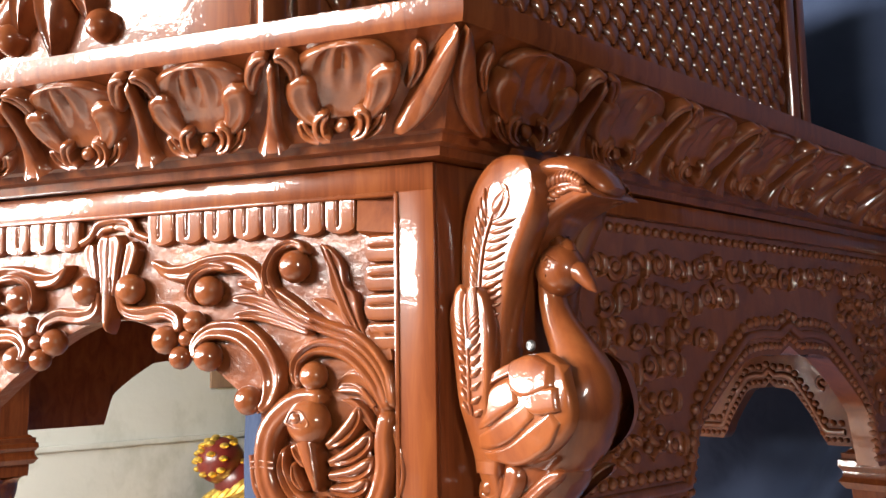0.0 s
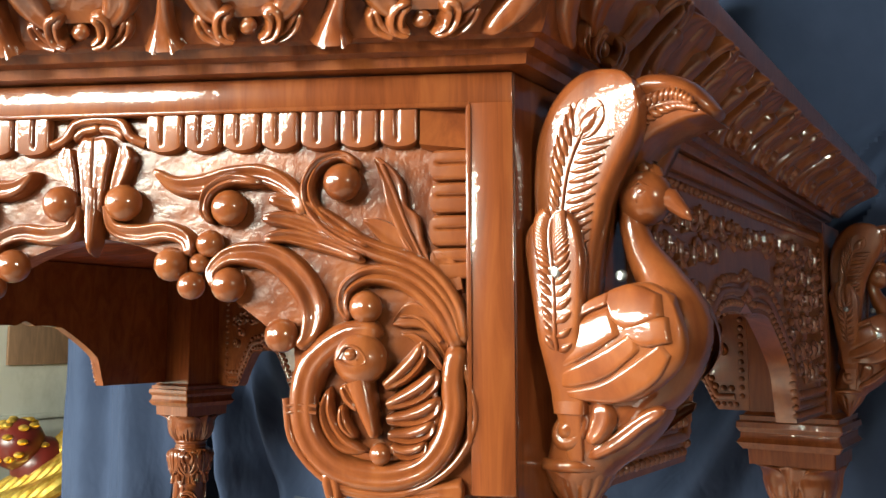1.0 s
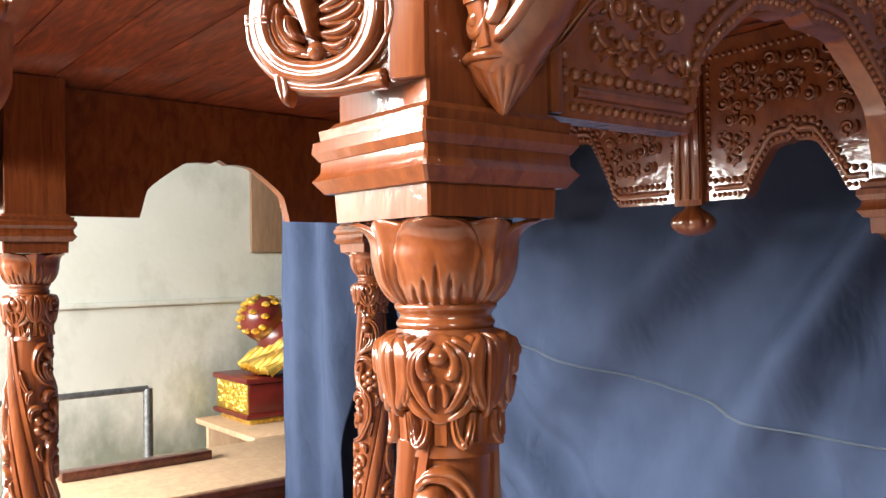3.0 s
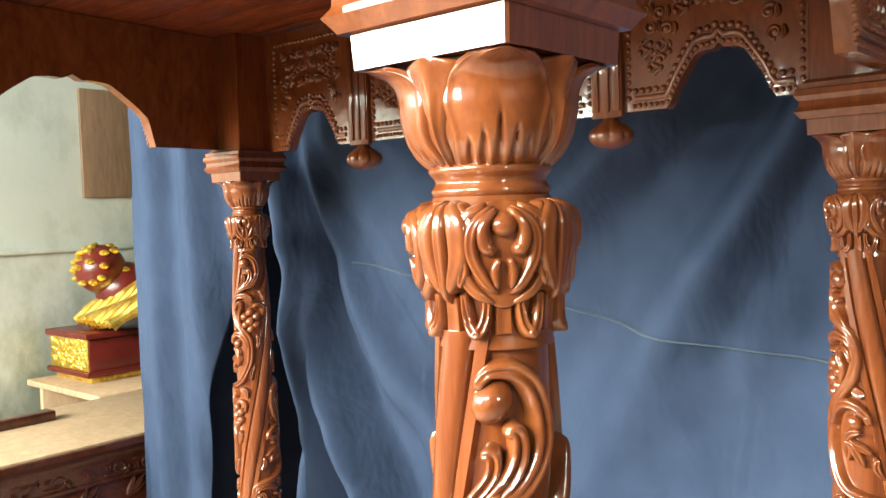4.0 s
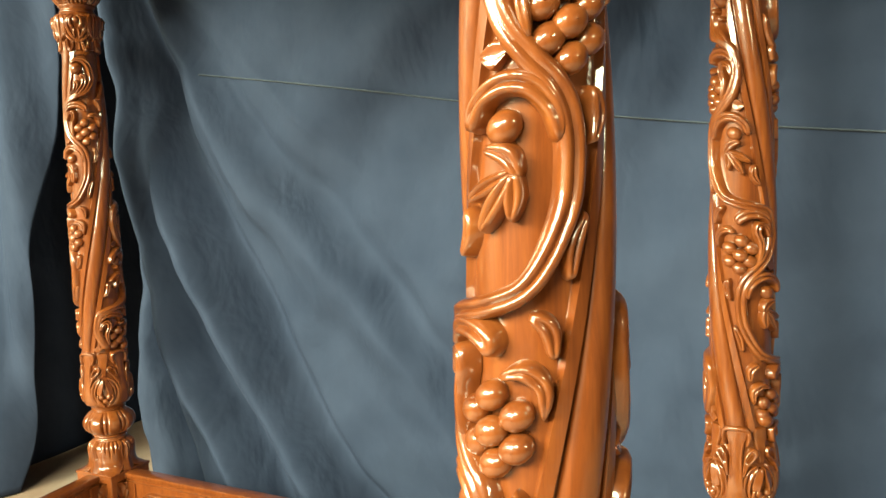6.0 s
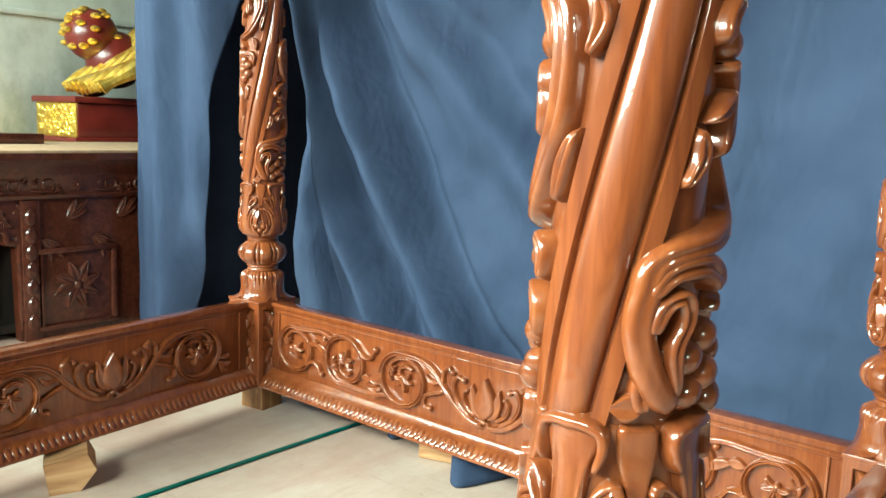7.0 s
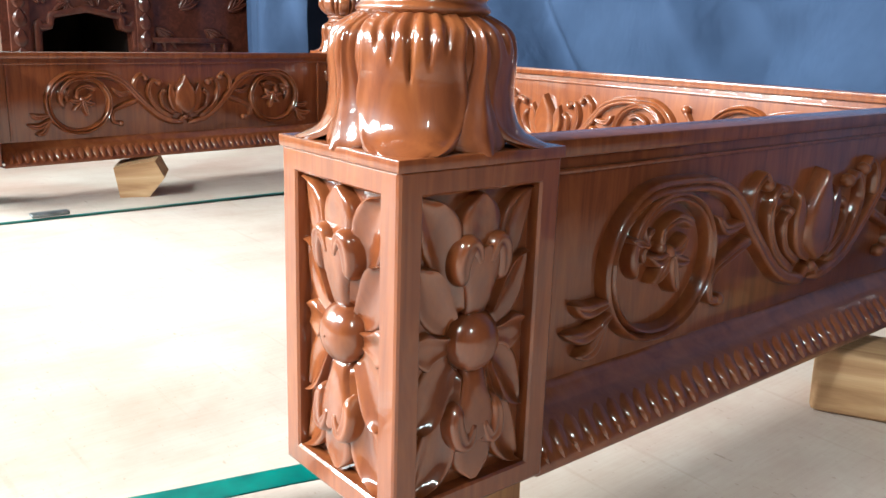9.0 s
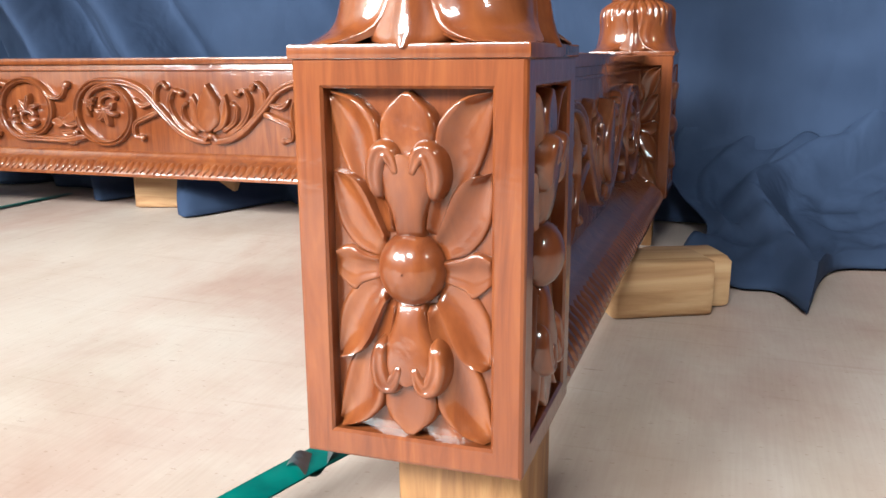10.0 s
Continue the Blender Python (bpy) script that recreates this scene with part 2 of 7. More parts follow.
def mesh(name, g, mat, flat_angle=None):
    flat_angle = flat_angle or (64 if mat in (CARVED, STIPPLED) else 38)
    d = bpy.data.meshes.new(name)
    d.from_pydata(g.v, [], g.f)
    m = bmesh.new()
    m.from_mesh(d)
    bmesh.ops.recalc_face_normals(m, faces=m.faces)
    lim = radians(flat_angle)
    for e in m.edges:
        if len(e.link_faces) == 2 and e.calc_face_angle(0) > lim:
            e.smooth = False
    for f in m.faces:
        f.smooth = True
    m.to_mesh(d)
    m.free()
    d.materials.append(mat)
    return d


def part(name, g, mat, parent, label="", at=None):
    o = new(name, g if isinstance(g, bpy.types.Mesh) else mesh(name, g, mat))
    o.parent = parent
    if at is not None:
        o.matrix_basis = at
    if label:
        o["label"] = label
    return o


def thing(name, g, mat, label, category, group="", kind="", at=None):
    o = new(name, mesh(name, g, mat) if g else None)
    if at is not None:
        o.matrix_basis = at
    return tagged(o, label, category, group, kind)


def smooth_curve(pts, n):
    """A Catmull-Rom curve of n points through pts."""
    P = [Vector(p) for p in pts]
    P = [2 * P[0] - P[1]] + P + [2 * P[-1] - P[-2]]
    out = []
    m = len(P) - 3
    for i in range(n):
        x = i / (n - 1) * m
        k = min(int(x), m - 1)
        t = x - k
        a, b, c, d = P[k:k + 4]
        out.append(0.5 * (2 * b + (c - a) * t + (2 * a - 5 * b + 4 * c - d) * t * t + (3 * b - a - 3 * c + d) * t ** 3))
    return out


def lerp_profile(prof, z):
    """Linear look-up in ((z, r), ...)."""
    for (z0, r0), (z1, r1) in zip(prof, prof[1:]):
        if z <= z1:
            return r0 + (r1 - r0) * max(0.0, (z - z0) / (z1 - z0))
    return prof[-1][1]


# ---- ornament: u along the surface, v up it, third axis out of it ----


def stem(g, pts, r0, r1, n=18, seg=7, flat=0.8, lift=0.0):
    c = smooth_curve([(p[0], p[1], lift) for p in pts], n)
    g.tube(c, [r0 + (r1 - r0) * i / (n - 1) for i in range(n)], seg, flat, (0, 0, 1))


def spiral(g, u, v, R, a0, turn, r0, r1, knob=0.0, n=20, lift=0.0, end=0.28):
    """A volute that winds in from radius R at angle a0 (degrees) by turn degrees to its knob."""
    c = []
    for i in range(n):
        t = i / (n - 1)
        a, q = radians(a0 + turn * t), R * (1 - (1 - end) * t)
        c.append((u + q * math.cos(a), v + q * math.sin(a), lift))
    g.tube(c, [r0 + (r1 - r0) * i / (n - 1) for i in range(n)], 7, 0.85, (0, 0, 1))
    if knob:
        g.ball((u, v, lift), (knob, knob, knob * 0.95), 12, 8)


def leaf(g, u, v, ang, L, W, H, bend=0.0, lift=0.0, nl=9, nw=6, groove=0.35, tip=0.0, plump=2.8):
    """A carved leaf: bulged, with a groove down its middle."""
    a0 = radians(ang)

    def fn(x, y):
        a = a0 + radians(bend) * y
        k = a0 + radians(bend) * y * 0.5
        cu, cv = u + L * y * math.cos(k), v + L * y * math.sin(k)
        w = W * 0.5 * (math.sin(math.pi * min(1.0, y * 0.93 + 0.05) ** 0.8) ** 0.8)
        s = 2 * x - 1
        h = H * (1 - abs(s) ** plump) ** 0.6 * (1 - groove * math.exp(-(s * 4) ** 2)) * math.sin(math.pi * (0.1 + 0.82 * y)) ** 0.6
        return (cu - math.sin(a) * w * s, cv + math.cos(a) * w * s, lift + h + tip * y * y)
    g.grid(fn, nw, nl)


def lobe(g, pts, H, lift=0.0, groove=0.3, tip=0.0, n=16, m=8, r0=0.12, r1=0.22, line_at=0.0, keen=5.0):
    """A plump carved lobe along (u, v, half width) points: rounded ends, steep sides, a cut line along it."""
    c = smooth_curve(pts, n + 1)
    rows = []
    for i, p in enumerate(c):
        t = i / n
        d = c[min(i + 1, n)] - c[max(i - 1, 0)]
        d = Vector((d.x, d.y, 0)).normalized()
        e = min(1.0, max(0.0, (r0 - t) / r0 if r0 else 0.0)) + max(0.0, (t - 1 + r1) / r1 if r1 else 0.0)
        k = math.sqrt(max(0.02, 1 - e * e))
        rows.append((p, Vector((-d.y, d.x, 0)), p.z * k, k, t))

    def fn(x, y):
        p, s, w, k, t = rows[round(y * n)]
        q = 2 * x - 1
        h = H * (k ** 0.6) * (1 - abs(q) ** 3.4) ** 0.55 - H * groove * math.exp(-((q - line_at) * keen) ** 2) * math.sin(math.pi * min(1.0, t * 1.02)) + tip * t * t
        return (p.x + s.x * w * q, p.y + s.y * w * q, lift + (h if abs(q) < 0.999 else -0.001))
    g.grid(fn, m, n)


def blade(g, left, right, H, dish=0.3, lift=0.0, n=18, m=12, r0=0.1, r1=0.14, tilt=0.0, cuts=()):
    """A carved petal between two edge curves: crisp steep edges, a slightly hollow face."""
    A, B = (smooth_curve([(a, b, 0) for a, b in e], n + 1) for e in (left, right))

    def fn(x, y):
        i, w = round(y * n), 2 * x - 1
        q = math.copysign(1 - (1 - abs(w)) ** 1.8, w)
        p = A[i].lerp(B[i], (q + 1) / 2)
        e = max(0.0, (r0 - y) / r0, (y - 1 + r1) / r1)
        k = math.sqrt(max(0.0, 1 - e * e)) ** 0.5
        h = -0.0015 if abs(w) > 0.999 or i in (0, n) else H * k * (math.sqrt(1 - abs(q) ** 8) * (1 + tilt * (q - 1)) - dish * (1 - q * q))
        if 0.25 < y < 0.84:
            h -= H * 0.42 * sum(math.exp(-((q - c) * 13) ** 2) for c in cuts) * math.sin(math.pi * (y - 0.25) / 0.59)
        return (p.x, p.y, lift + h)
    g.grid(fn, m, n)


def beads(g, pts, r, seg=8):
    for p in pts:
        g.ball(p, r, seg, 5)


def line(a, b, step):
    a, b = Vector(a), Vector(b)
    n = max(1, round((b - a).length / step))
    return [a + (b - a) * ((i + 0.5) / n) for i in range(n)]


def strip_moulding(g, prof, length):
    """A straight moulding: profile (out, up) swept along u from 0 to length."""
    g.grid(lambda a, b: (length * b, *prof[round(a * (len(prof) - 1))]), len(prof) - 1, 1)


def plate(g, length, low, top, n0, n1, steps=80):
    """An upright board in u, v with the lower edge low(u), from depth n0 to n1."""
    us = [length * i / steps for i in range(steps + 1)]
    vs, fs = [], []
    for q in us:
        z = low(q)
        vs += [(q, z, n1), (q, top, n1), (q, z, n0), (q, top, n0)]
    for i in range(steps):
        a, c = 4 * i, 4 * i + 4
        fs += [(a, c, c + 1, a + 1), (a + 2, a + 3, c + 3, c + 2), (a, a + 2, c + 2, c), (a + 1, c + 1, c + 3, a + 3)]
    fs += [(0, 1, 3, 2), (4 * steps, 4 * steps + 2, 4 * steps + 3, 4 * steps + 1)]
    g.add(vs, fs)


def frame_at(origin, u, n):
    """The pose that takes (u, v, out) to the world: u and n are level directions, v is up."""
    u, n = Vector(u).normalized(), Vector(n).normalized()
    m = Matrix((u, (0, 0, 1), n)).transposed().to_4x4()
    m.translation = origin
    return m

# ---- the workshop round it ----
g = Geo()
g.box((-3.6, -1.25, -0.12), (2.4, 2.2, 0.0))
floor = thing("floor", g, PLY, "stained pale plywood workshop floor", "floor", kind="structure")
# unseen stretch of floor, coloured dark so that little light bounces up
g = Geo()
g.box((-3.6, -3.0, -0.12), (2.4, -1.254, -0.006))
thing("unseen_floor_front", g, DARKSHELL, "unseen front floor coloured dark to bounce less light", "floor", kind="structure")
g = Geo()
g.box((-40, -40, -0.30), (40, 40, -0.14))
thing("ground", g, EARTH, "grey concrete ground outside the workshop", "ground", kind="structure")
# north wall is coloured near black to give the shade behind the cloth gap
for nm, lo, hi in (("wall_west", (-3.75, -3.0, -0.14), (-3.6, 2.35, 3.1)), ("shade_wall_north", (-3.6, 2.2, -0.14), (2.4, 2.35, 3.1))):
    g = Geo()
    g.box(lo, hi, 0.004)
    thing(nm, g, WALL if nm == "wall_west" else DARKSHELL, "pale grey painted wall with damp stains" if nm == "wall_west" else "wall behind the cloth, coloured near black as shade in its gap", "wall", kind="structure")
# unseen wall, added dark to hold down the light from the east
g = Geo()
for lo, hi in (((2.4, -3.0, -0.14), (2.55, -1.3, 3.1)), ((2.4, -0.9, -0.14), (2.55, 2.35, 3.1)), ((2.4, -1.3, -0.14), (2.55, -0.9, 1.68)), ((2.4, -1.3, 2.02), (2.55, -0.9, 3.1))):
    g.box(lo, hi)
thing("unseen_wall_east", g, DARKSHELL, "unseen wall added dark to limit side light, with a small window opening", "wall", kind="structure")
# unseen roof, added to keep the sky's light off the pavilion
g = Geo()
g.box((-3.8, -3.1, 3.1), (2.6, 2.4, 3.2))
thing("ceiling", g, DARKSHELL, "unseen dark roof added to shut out sky light", "ceiling", kind="structure")
# unseen wall and header, added to bound the daylight from the front
g = Geo()
g.box((0.6, -3.0, -0.14), (2.4, -2.85, 3.1), 0.004)
g.box((-3.6, -3.0, 2.7), (0.6, -2.85, 3.1), 0.004)
thing("unseen_wall_south", g, DARKSHELL, "unseen dark wall added to bound the light of the wide opening", "wall", kind="structure")

# ---- the pavilion: four carved posts, rails, arched panels and cornice ----
BX, DY, FARX = -1.245, 0.757, -1.182          # spacing of the posts along the front and the side
Z0, Z1 = 0.066, 0.243           # base blocks
ZC, ZH, ZT = 1.222, 1.288, 1.528  # capital, head block, top of the panels
UP = 0.008                       # head of the posts and all above it
CORNERS = {"front": (0.0, 0.0, 1), "side": (0.0, DY, -1), "rear": (BX, DY, 1), "far": (FARX, 0.0, -1)}

pavilion = thing("pavilion", None, None, "glossy red-brown carved wooden pavilion on four twisted posts", "pavilion")


def turned(prof, wave, nphi=96, nz=40):
    """A turned member: radius from the profile, shaped round by wave(phi, height 0..1, radius)."""
    g = Geo()
    z0, z1 = prof[0][0], prof[-1][0]

    def fn(a, b):
        z, p = z0 + (z1 - z0) * b, 2 * math.pi * a
        r = wave(p, b, lerp_profile(prof, z))
        return (r * math.cos(p), r * math.sin(p), z)
    g.grid(fn, nphi, nz, True, True)
    return g


def curve_profile(pts, n=40):
    c = smooth_curve([(z, r, 0) for z, r in pts], n)
    return tuple((p[0], p[1]) for p in c)


SHAFT = ((0.492, 0.0400), (0.56, 0.0415), (0.65, 0.0412), (0.80, 0.0388), (0.95, 0.0362), (1.08, 0.0325))


def band(z, hand):
    return radians(-66 if hand > 0 else -92) + hand * radians(318) * (z - (0.605 if hand > 0 else 1.06))


def shaft_mesh(hand):
    g = Geo()

    def fn(a, b):
        z = 0.485 + 0.605 * b
        p = 2 * math.pi * a + band(z, hand)
        r = lerp_profile(SHAFT, z)
        d = (2 * math.pi * a) % math.pi
        d = min(d, math.pi - d)
        if d < radians(35):
            # half-round rib between two grooves, then a flat fillet each side
            x = d / radians(35)
            if x < 0.56:
                r += -0.0036 + 0.0078 * math.sqrt(max(0.0, 1 - (x / 0.56) ** 2))
            elif x < 0.62:
                r += -0.0036
            elif x < 0.65:
                r += -0.0036 + 0.0044 * (x - 0.62) / 0.03
            else:
                r += 0.0008 + 0.0007 * (x - 0.65) / 0.35
        else:
            r -= 0.0036 * min(1.0, (d - radians(35)) / radians(2))
        return (r * math.cos(p), r * math.sin(p), z)
    g.grid(fn, 480, 110, True, True)
    return mesh("post", g, TEAK)


def vine_mesh(hand):
    """Thick winding stems, curled shoots, leaves and grapes that fill the two sunk bands of the twisted shaft."""
    g = Geo()
    R = 0.037
    for side in (0, 1):
        k0 = len(g.v)

        # worked flat: u is the way off the middle of the band, v the height
        def at(z0, pts, widths):
            return [(u, z0 + v, w) for (u, v), w in zip(pts, widths)]
        stem_run = [(-0.012, 1.006), (-0.0248, 0.9975)]
        for z0 in (0.930, 0.722, 0.514):
            run = [(-0.0343, 0.058), (-0.0367, 0.041), (-0.0346, 0.0235), (-0.024, 0.001), (-0.0094, -0.016), (0.0042, -0.029), (0.0139, -0.0455), (0.0197, -0.069), (0.0210, -0.095), (0.0120, -0.128), (-0.0060, -0.1405)]
            stem_run += [(u, z0 + v) for u, v in run if z0 + v > 0.497]
        lobe(g, [(u, v, 0.0074) for u, v in stem_run], 0.0120, 0.0, 0.28, 0.0, 200, 12, 0.01, 0.02)
        for k, z0 in enumerate((0.930, 0.722, 0.514)):
            # bunch of grapes in the hollow of the stem
            for u, v in ((0.0019, 0.0190), (-0.0079, 0.0093), (0.0067, 0.0004), (-0.0022, -0.0078), (0.0114, -0.0170), (0.0179, 0.0099), (0.0210, -0.0074)):
                if z0 + v > 0.506:
                    g.ball((u, z0 + v, 0.0022 + 0.002 * (abs(u - 0.0067) < 0.001)), (0.0090, 0.0090, 0.0090), 16, 11)
            # leaf that turns over the grapes, and the loop that drops beside them
            lobe(g, at(z0, [(-0.0350, 0.040), (-0.0290, 0.0515), (-0.0150, 0.0545), (-0.0030, 0.0490), (0.0010, 0.0400)], (0.0040, 0.0070, 0.0080, 0.0070, 0.0040)), 0.0125, 0.0, 0.25, 0.0, 30, 10, 0.05, 0.15)
            lobe(g, at(z0, [(-0.0300, 0.022), (-0.0285, 0.036), (-0.0215, 0.0395), (-0.0175, 0.0300), (-0.0185, 0.0140), (-0.0105, -0.0100)], (0.0034, 0.0050, 0.0052, 0.0048, 0.0044, 0.0026)), 0.0118, 0.001, 0.25, 0.0, 34, 10, 0.05, 0.1)
            lobe(g, at(z0, [(0.0060, 0.030), (0.0170, 0.034), (0.0280, 0.026), (0.0315, 0.008)], (0.0030, 0.0056, 0.0052, 0.0026)), 0.0100, 0.0, 0.25)
            lobe(g, at(z0, [(0.0300, 0.040), (0.0250, 0.056), (0.0140, 0.064)], (0.0026, 0.0056, 0.0036)), 0.0095, 0.0, 0.3)
            # arrow leaf on the open side
            blade(g, [(-0.0205, z0 - 0.0105), (-0.0290, z0 - 0.0060), (-0.0375, z0 - 0.0145)], [(-0.0205, z0 - 0.0135), (-0.0280, z0 - 0.0220), (-0.0375, z0 - 0.0145)], 0.0075, 0.3, 0.0, 14, 10)
            if z0 - 0.07 < 0.5:
                continue
            # hooked leaf below with a knob under it
            lobe(g, at(z0, [(-0.0330, -0.053), (-0.0310, -0.038), (-0.0200, -0.0285), (-0.0060, -0.0300), (0.0060, -0.0420), (0.0120, -0.0590)], (0.0046, 0.0062, 0.0074, 0.0072, 0.0056, 0.0030)), 0.0120, 0.0, 0.28, 0.0, 34, 10, 0.08, 0.1)
            g.ball((-0.0165, z0 - 0.0500, 0.002), (0.0095, 0.0095, 0.0085), 16, 11)
            lobe(g, at(z0, [(-0.0230, -0.060), (-0.0110, -0.0640), (-0.0020, -0.0760)], (0.0036, 0.0060, 0.0030)), 0.0110, 0.0, 0.3)
            # three-pointed leaf and curled shoots between two bends
            for u, v, w in ((-0.030, -0.088, 0.0062), (-0.018, -0.104, 0.0068), (-0.002, -0.098, 0.0060)):
                lobe(g, [(-0.006, z0 - 0.072, 0.0034), (-0.006 + (u + 0.006) * 0.55, z0 - 0.072 + (v + 0.072) * 0.5, w), (u, z0 + v, 0.0022)], 0.0105, 0.0, 0.3, 0.0, 18, 10)
            lobe(g, at(z0, [(0.0290, -0.060), (0.0310, -0.044), (0.0250, -0.030)], (0.0028, 0.0056, 0.0030)), 0.0095, 0.0, 0.3)
            lobe(g, at(z0, [(-0.0340, -0.118), (-0.0290, -0.104), (-0.0330, -0.090)], (0.0028, 0.0052, 0.0028)), 0.0090, 0.0, 0.3)
            lobe(g, at(z0, [(0.0300, -0.128), (0.0290, -0.110), (0.0320, -0.092)], (0.0028, 0.0052, 0.0028)), 0.0090, 0.0, 0.3)
        # head: the stem hooks round a knob, two curled leaves below it
        lobe(g, [(-0.0200, 1.0000, 0.0050), (-0.0050, 1.0070, 0.0066), (0.0030, 1.0255, 0.0070), (0.0010, 1.0430, 0.0068), (-0.0070, 1.0600, 0.0066), (-0.0188, 1.0690, 0.0062), (-0.0323, 1.0690, 0.0052), (-0.0385, 1.0590, 0.0040)], 0.0118, 0.0, 0.28, 0.0, 50, 10, 0.03, 0.08)
        g.ball((-0.0285, 1.0534, 0.002), (0.0120, 0.0120, 0.0112), 20, 13)
        lobe(g, [(-0.0330, 0.9900, 0.0046), (-0.0195, 1.0020, 0.0066), (-0.0100, 1.0200, 0.0066), (-0.0115, 1.0360, 0.0056), (-0.0200, 1.0405, 0.0050)], 0.0120, 0.0, 0.28, 0.0, 34, 10, 0.05, 0.14)
        lobe(g, [(-0.0370, 0.9850, 0.0040), (-0.0280, 1.0020, 0.0056), (-0.0215, 1.0160, 0.0054), (-0.0230, 1.0260, 0.0048), (-0.0300, 1.0270, 0.0042)], 0.0112, 0.0, 0.28, 0.0, 34, 10, 0.05, 0.14)
        lobe(g, [(0.0220, 0.985, 0.003), (0.0290, 1.005, 0.0056), (0.0300, 1.030, 0.003)], 0.0095, 0.0, 0.3)
        lobe(g, [(-0.022, 0.497, 0.004), (-0.026, 0.512, 0.0060), (-0.022, 0.530, 0.004)], 0.008, 0.0)
        g.ball((0.020, 0.500, 0.004), (0.010, 0.010, 0.010), 14, 9)

        def wrap(u, v, out, side=side):
            r = lerp_profile(SHAFT, v) - 0.0030 + out
            p = band(v, hand) + math.pi / 2 + math.pi * side + hand * u / R
            return (r * math.cos(p), r * math.sin(p), v)
        g.mapped(wrap, k0)
    return mesh("vine_carving", g, CARVED)


def lobes(p, count, depth, sharp=0.6):
    return 1 - depth * (1 - abs(math.cos(p * count / 2)) ** sharp)


def bulb_wave(p, h, r):
    """Eight broad lobes with a narrow rib between each pair."""
    d = (p + 0.12 + math.pi / 8) % (math.pi / 4) - math.pi / 8
    k = math.sin(math.pi * h) ** 0.6
    lobe = 0.06 * (1 - ((abs(d) - math.pi / 8) / (math.pi / 8)) ** 2)
    return r * (0.97 + k * (lobe - 0.15 * math.exp(-((abs(d) - 0.105) / 0.035) ** 2) - 0.02))


def bulb_mesh():
    prof = curve_profile(((0.318, 0.034), (0.322, 0.040), (0.331, 0.0485), (0.343, 0.0515), (0.355, 0.047), (0.364, 0.037), (0.367, 0.033)), 36)
    return mesh("ribbed_bulb", turned(prof, bulb_wave, 168, 30), CARVED)


def ring_mesh(z0, z1, r, name="ring"):
    h = z1 - z0
    prof = curve_profile(((z0, r * 0.94), (z0 + 0.25 * h, r * 1.04), (z0 + 0.5 * h, r * 0.96), (z0 + 0.8 * h, r * 1.08), (z1, r)), 20)
    return mesh(name, turned(prof, lambda p, b, q: q, 48, 18), CARVED)


def wrap_post(g, k0, phi, prof):
    """Lays flat ornament (u round, v up, out) from vertex k0 on round the post at angle phi."""
    def fn(u, v, o):
        r = lerp_profile(prof, v)
        p = phi + u / 0.045
        return ((r + o) * math.cos(p), (r + o) * math.sin(p), v)
    g.mapped(fn, k0)


def petal_ring(zn, zw, name, rn, rb, rt, belly):
    """Broad petals over the corners of the block: shouldered and fluted at zn, waisted, then flared to a tip at zw."""
    up = 1 if zw > zn else -1
    h = abs(zw - zn)
    side = smooth_curve([(-0.02, rn - 0.003, 0), *((y, rb * k, 0) for y, k in belly), (1.0, rt, 0)], 60)

    def radius(y):
        i = next((i for i in range(1, 60) if side[i].x >= y), 59)
        a, b = side[i - 1], side[i]
        return a.y + (b.y - a.y) * max(0.0, min(1.0, (y - a.x) / max(1e-9, b.x - a.x)))
    pts = [(0.0, rn), *((y, rb * min(k, 1.0) * 0.975) for y, k in belly), (1.0, rb * 0.99)]
    prof = curve_profile([(zn + up * h * t, r - 0.003) for t, r in pts][::up], 24)
    core = mesh(name, turned(prof, lambda p, b, r: r, 96, 24), CARVED)
    g = Geo()

    def fn(x, y):
        # out along the face of the petal and back along its underside
        q, under = (4 * x - 1, 0.0) if x < 0.5 else (3 - 4 * x, 1.0)
        w = 0.70 * (1.0 if y < 0.62 else math.sqrt(max(0.0, 1 - ((y - 0.62) / 0.382) ** 2))) * (1 - 0.10 * math.sin(math.pi * min(1.0, y / 0.62)) ** 2)
        r = radius(y) - 0.0060 * abs(q) ** 3
        flare = max(0.0, (y - 0.6) / 0.4)
        if under:
            r -= 0.0030 * (1 - 0.5 * flare) * (1 - abs(q) ** 6)
        else:
            # five short pointed flutes, the middle one longest
            for c, deep in ((-0.58, 0.30), (-0.30, 0.38), (0.0, 0.52), (0.30, 0.40), (0.58, 0.28)):
                if y < deep:
                    wd = 0.085 * (1 - y / deep) + 0.012
                    r -= 0.0030 * math.exp(-((q - c) / wd) ** 2) * min(1.0, (deep - y) / 0.10)
            r += 0.0022 * math.exp(-((abs(q) - 0.88) * 10) ** 2) * (1 - 0.5 * flare)
        return (r * math.cos(math.pi / 4 + w * q), r * math.sin(math.pi / 4 + w * q), zn + up * h * (y - 0.02 * (1 - y)) + up * 0.0016 * under * flare)
    g.grid(fn, 128, 30)
    # leaf that shows between two petals: a keeled stem that spreads to a rounded foot
    def filler(x, y):
        q = 2 * x - 1
        w = (0.10 + 0.34 * max(0.0, (y - 0.25) / 0.6) ** 1.6) * (1.0 if y < 0.84 else math.sqrt(max(0.0, 1 - ((y - 0.84) / 0.165) ** 2)))
        r = min(radius(y), rb) * 0.965 + 0.006 * max(0.0, (y - 0.55) / 0.45) ** 2 + 0.0024 * math.exp(-(q / 0.25) ** 2) - 0.004 * abs(q) ** 4
        return (r * math.cos(math.pi / 2 + w * q), r * math.sin(math.pi / 2 + w * q), zn + up * h * y)
    g.grid(filler, 24, 24)
    return core, mesh("petal", g, CARVED)


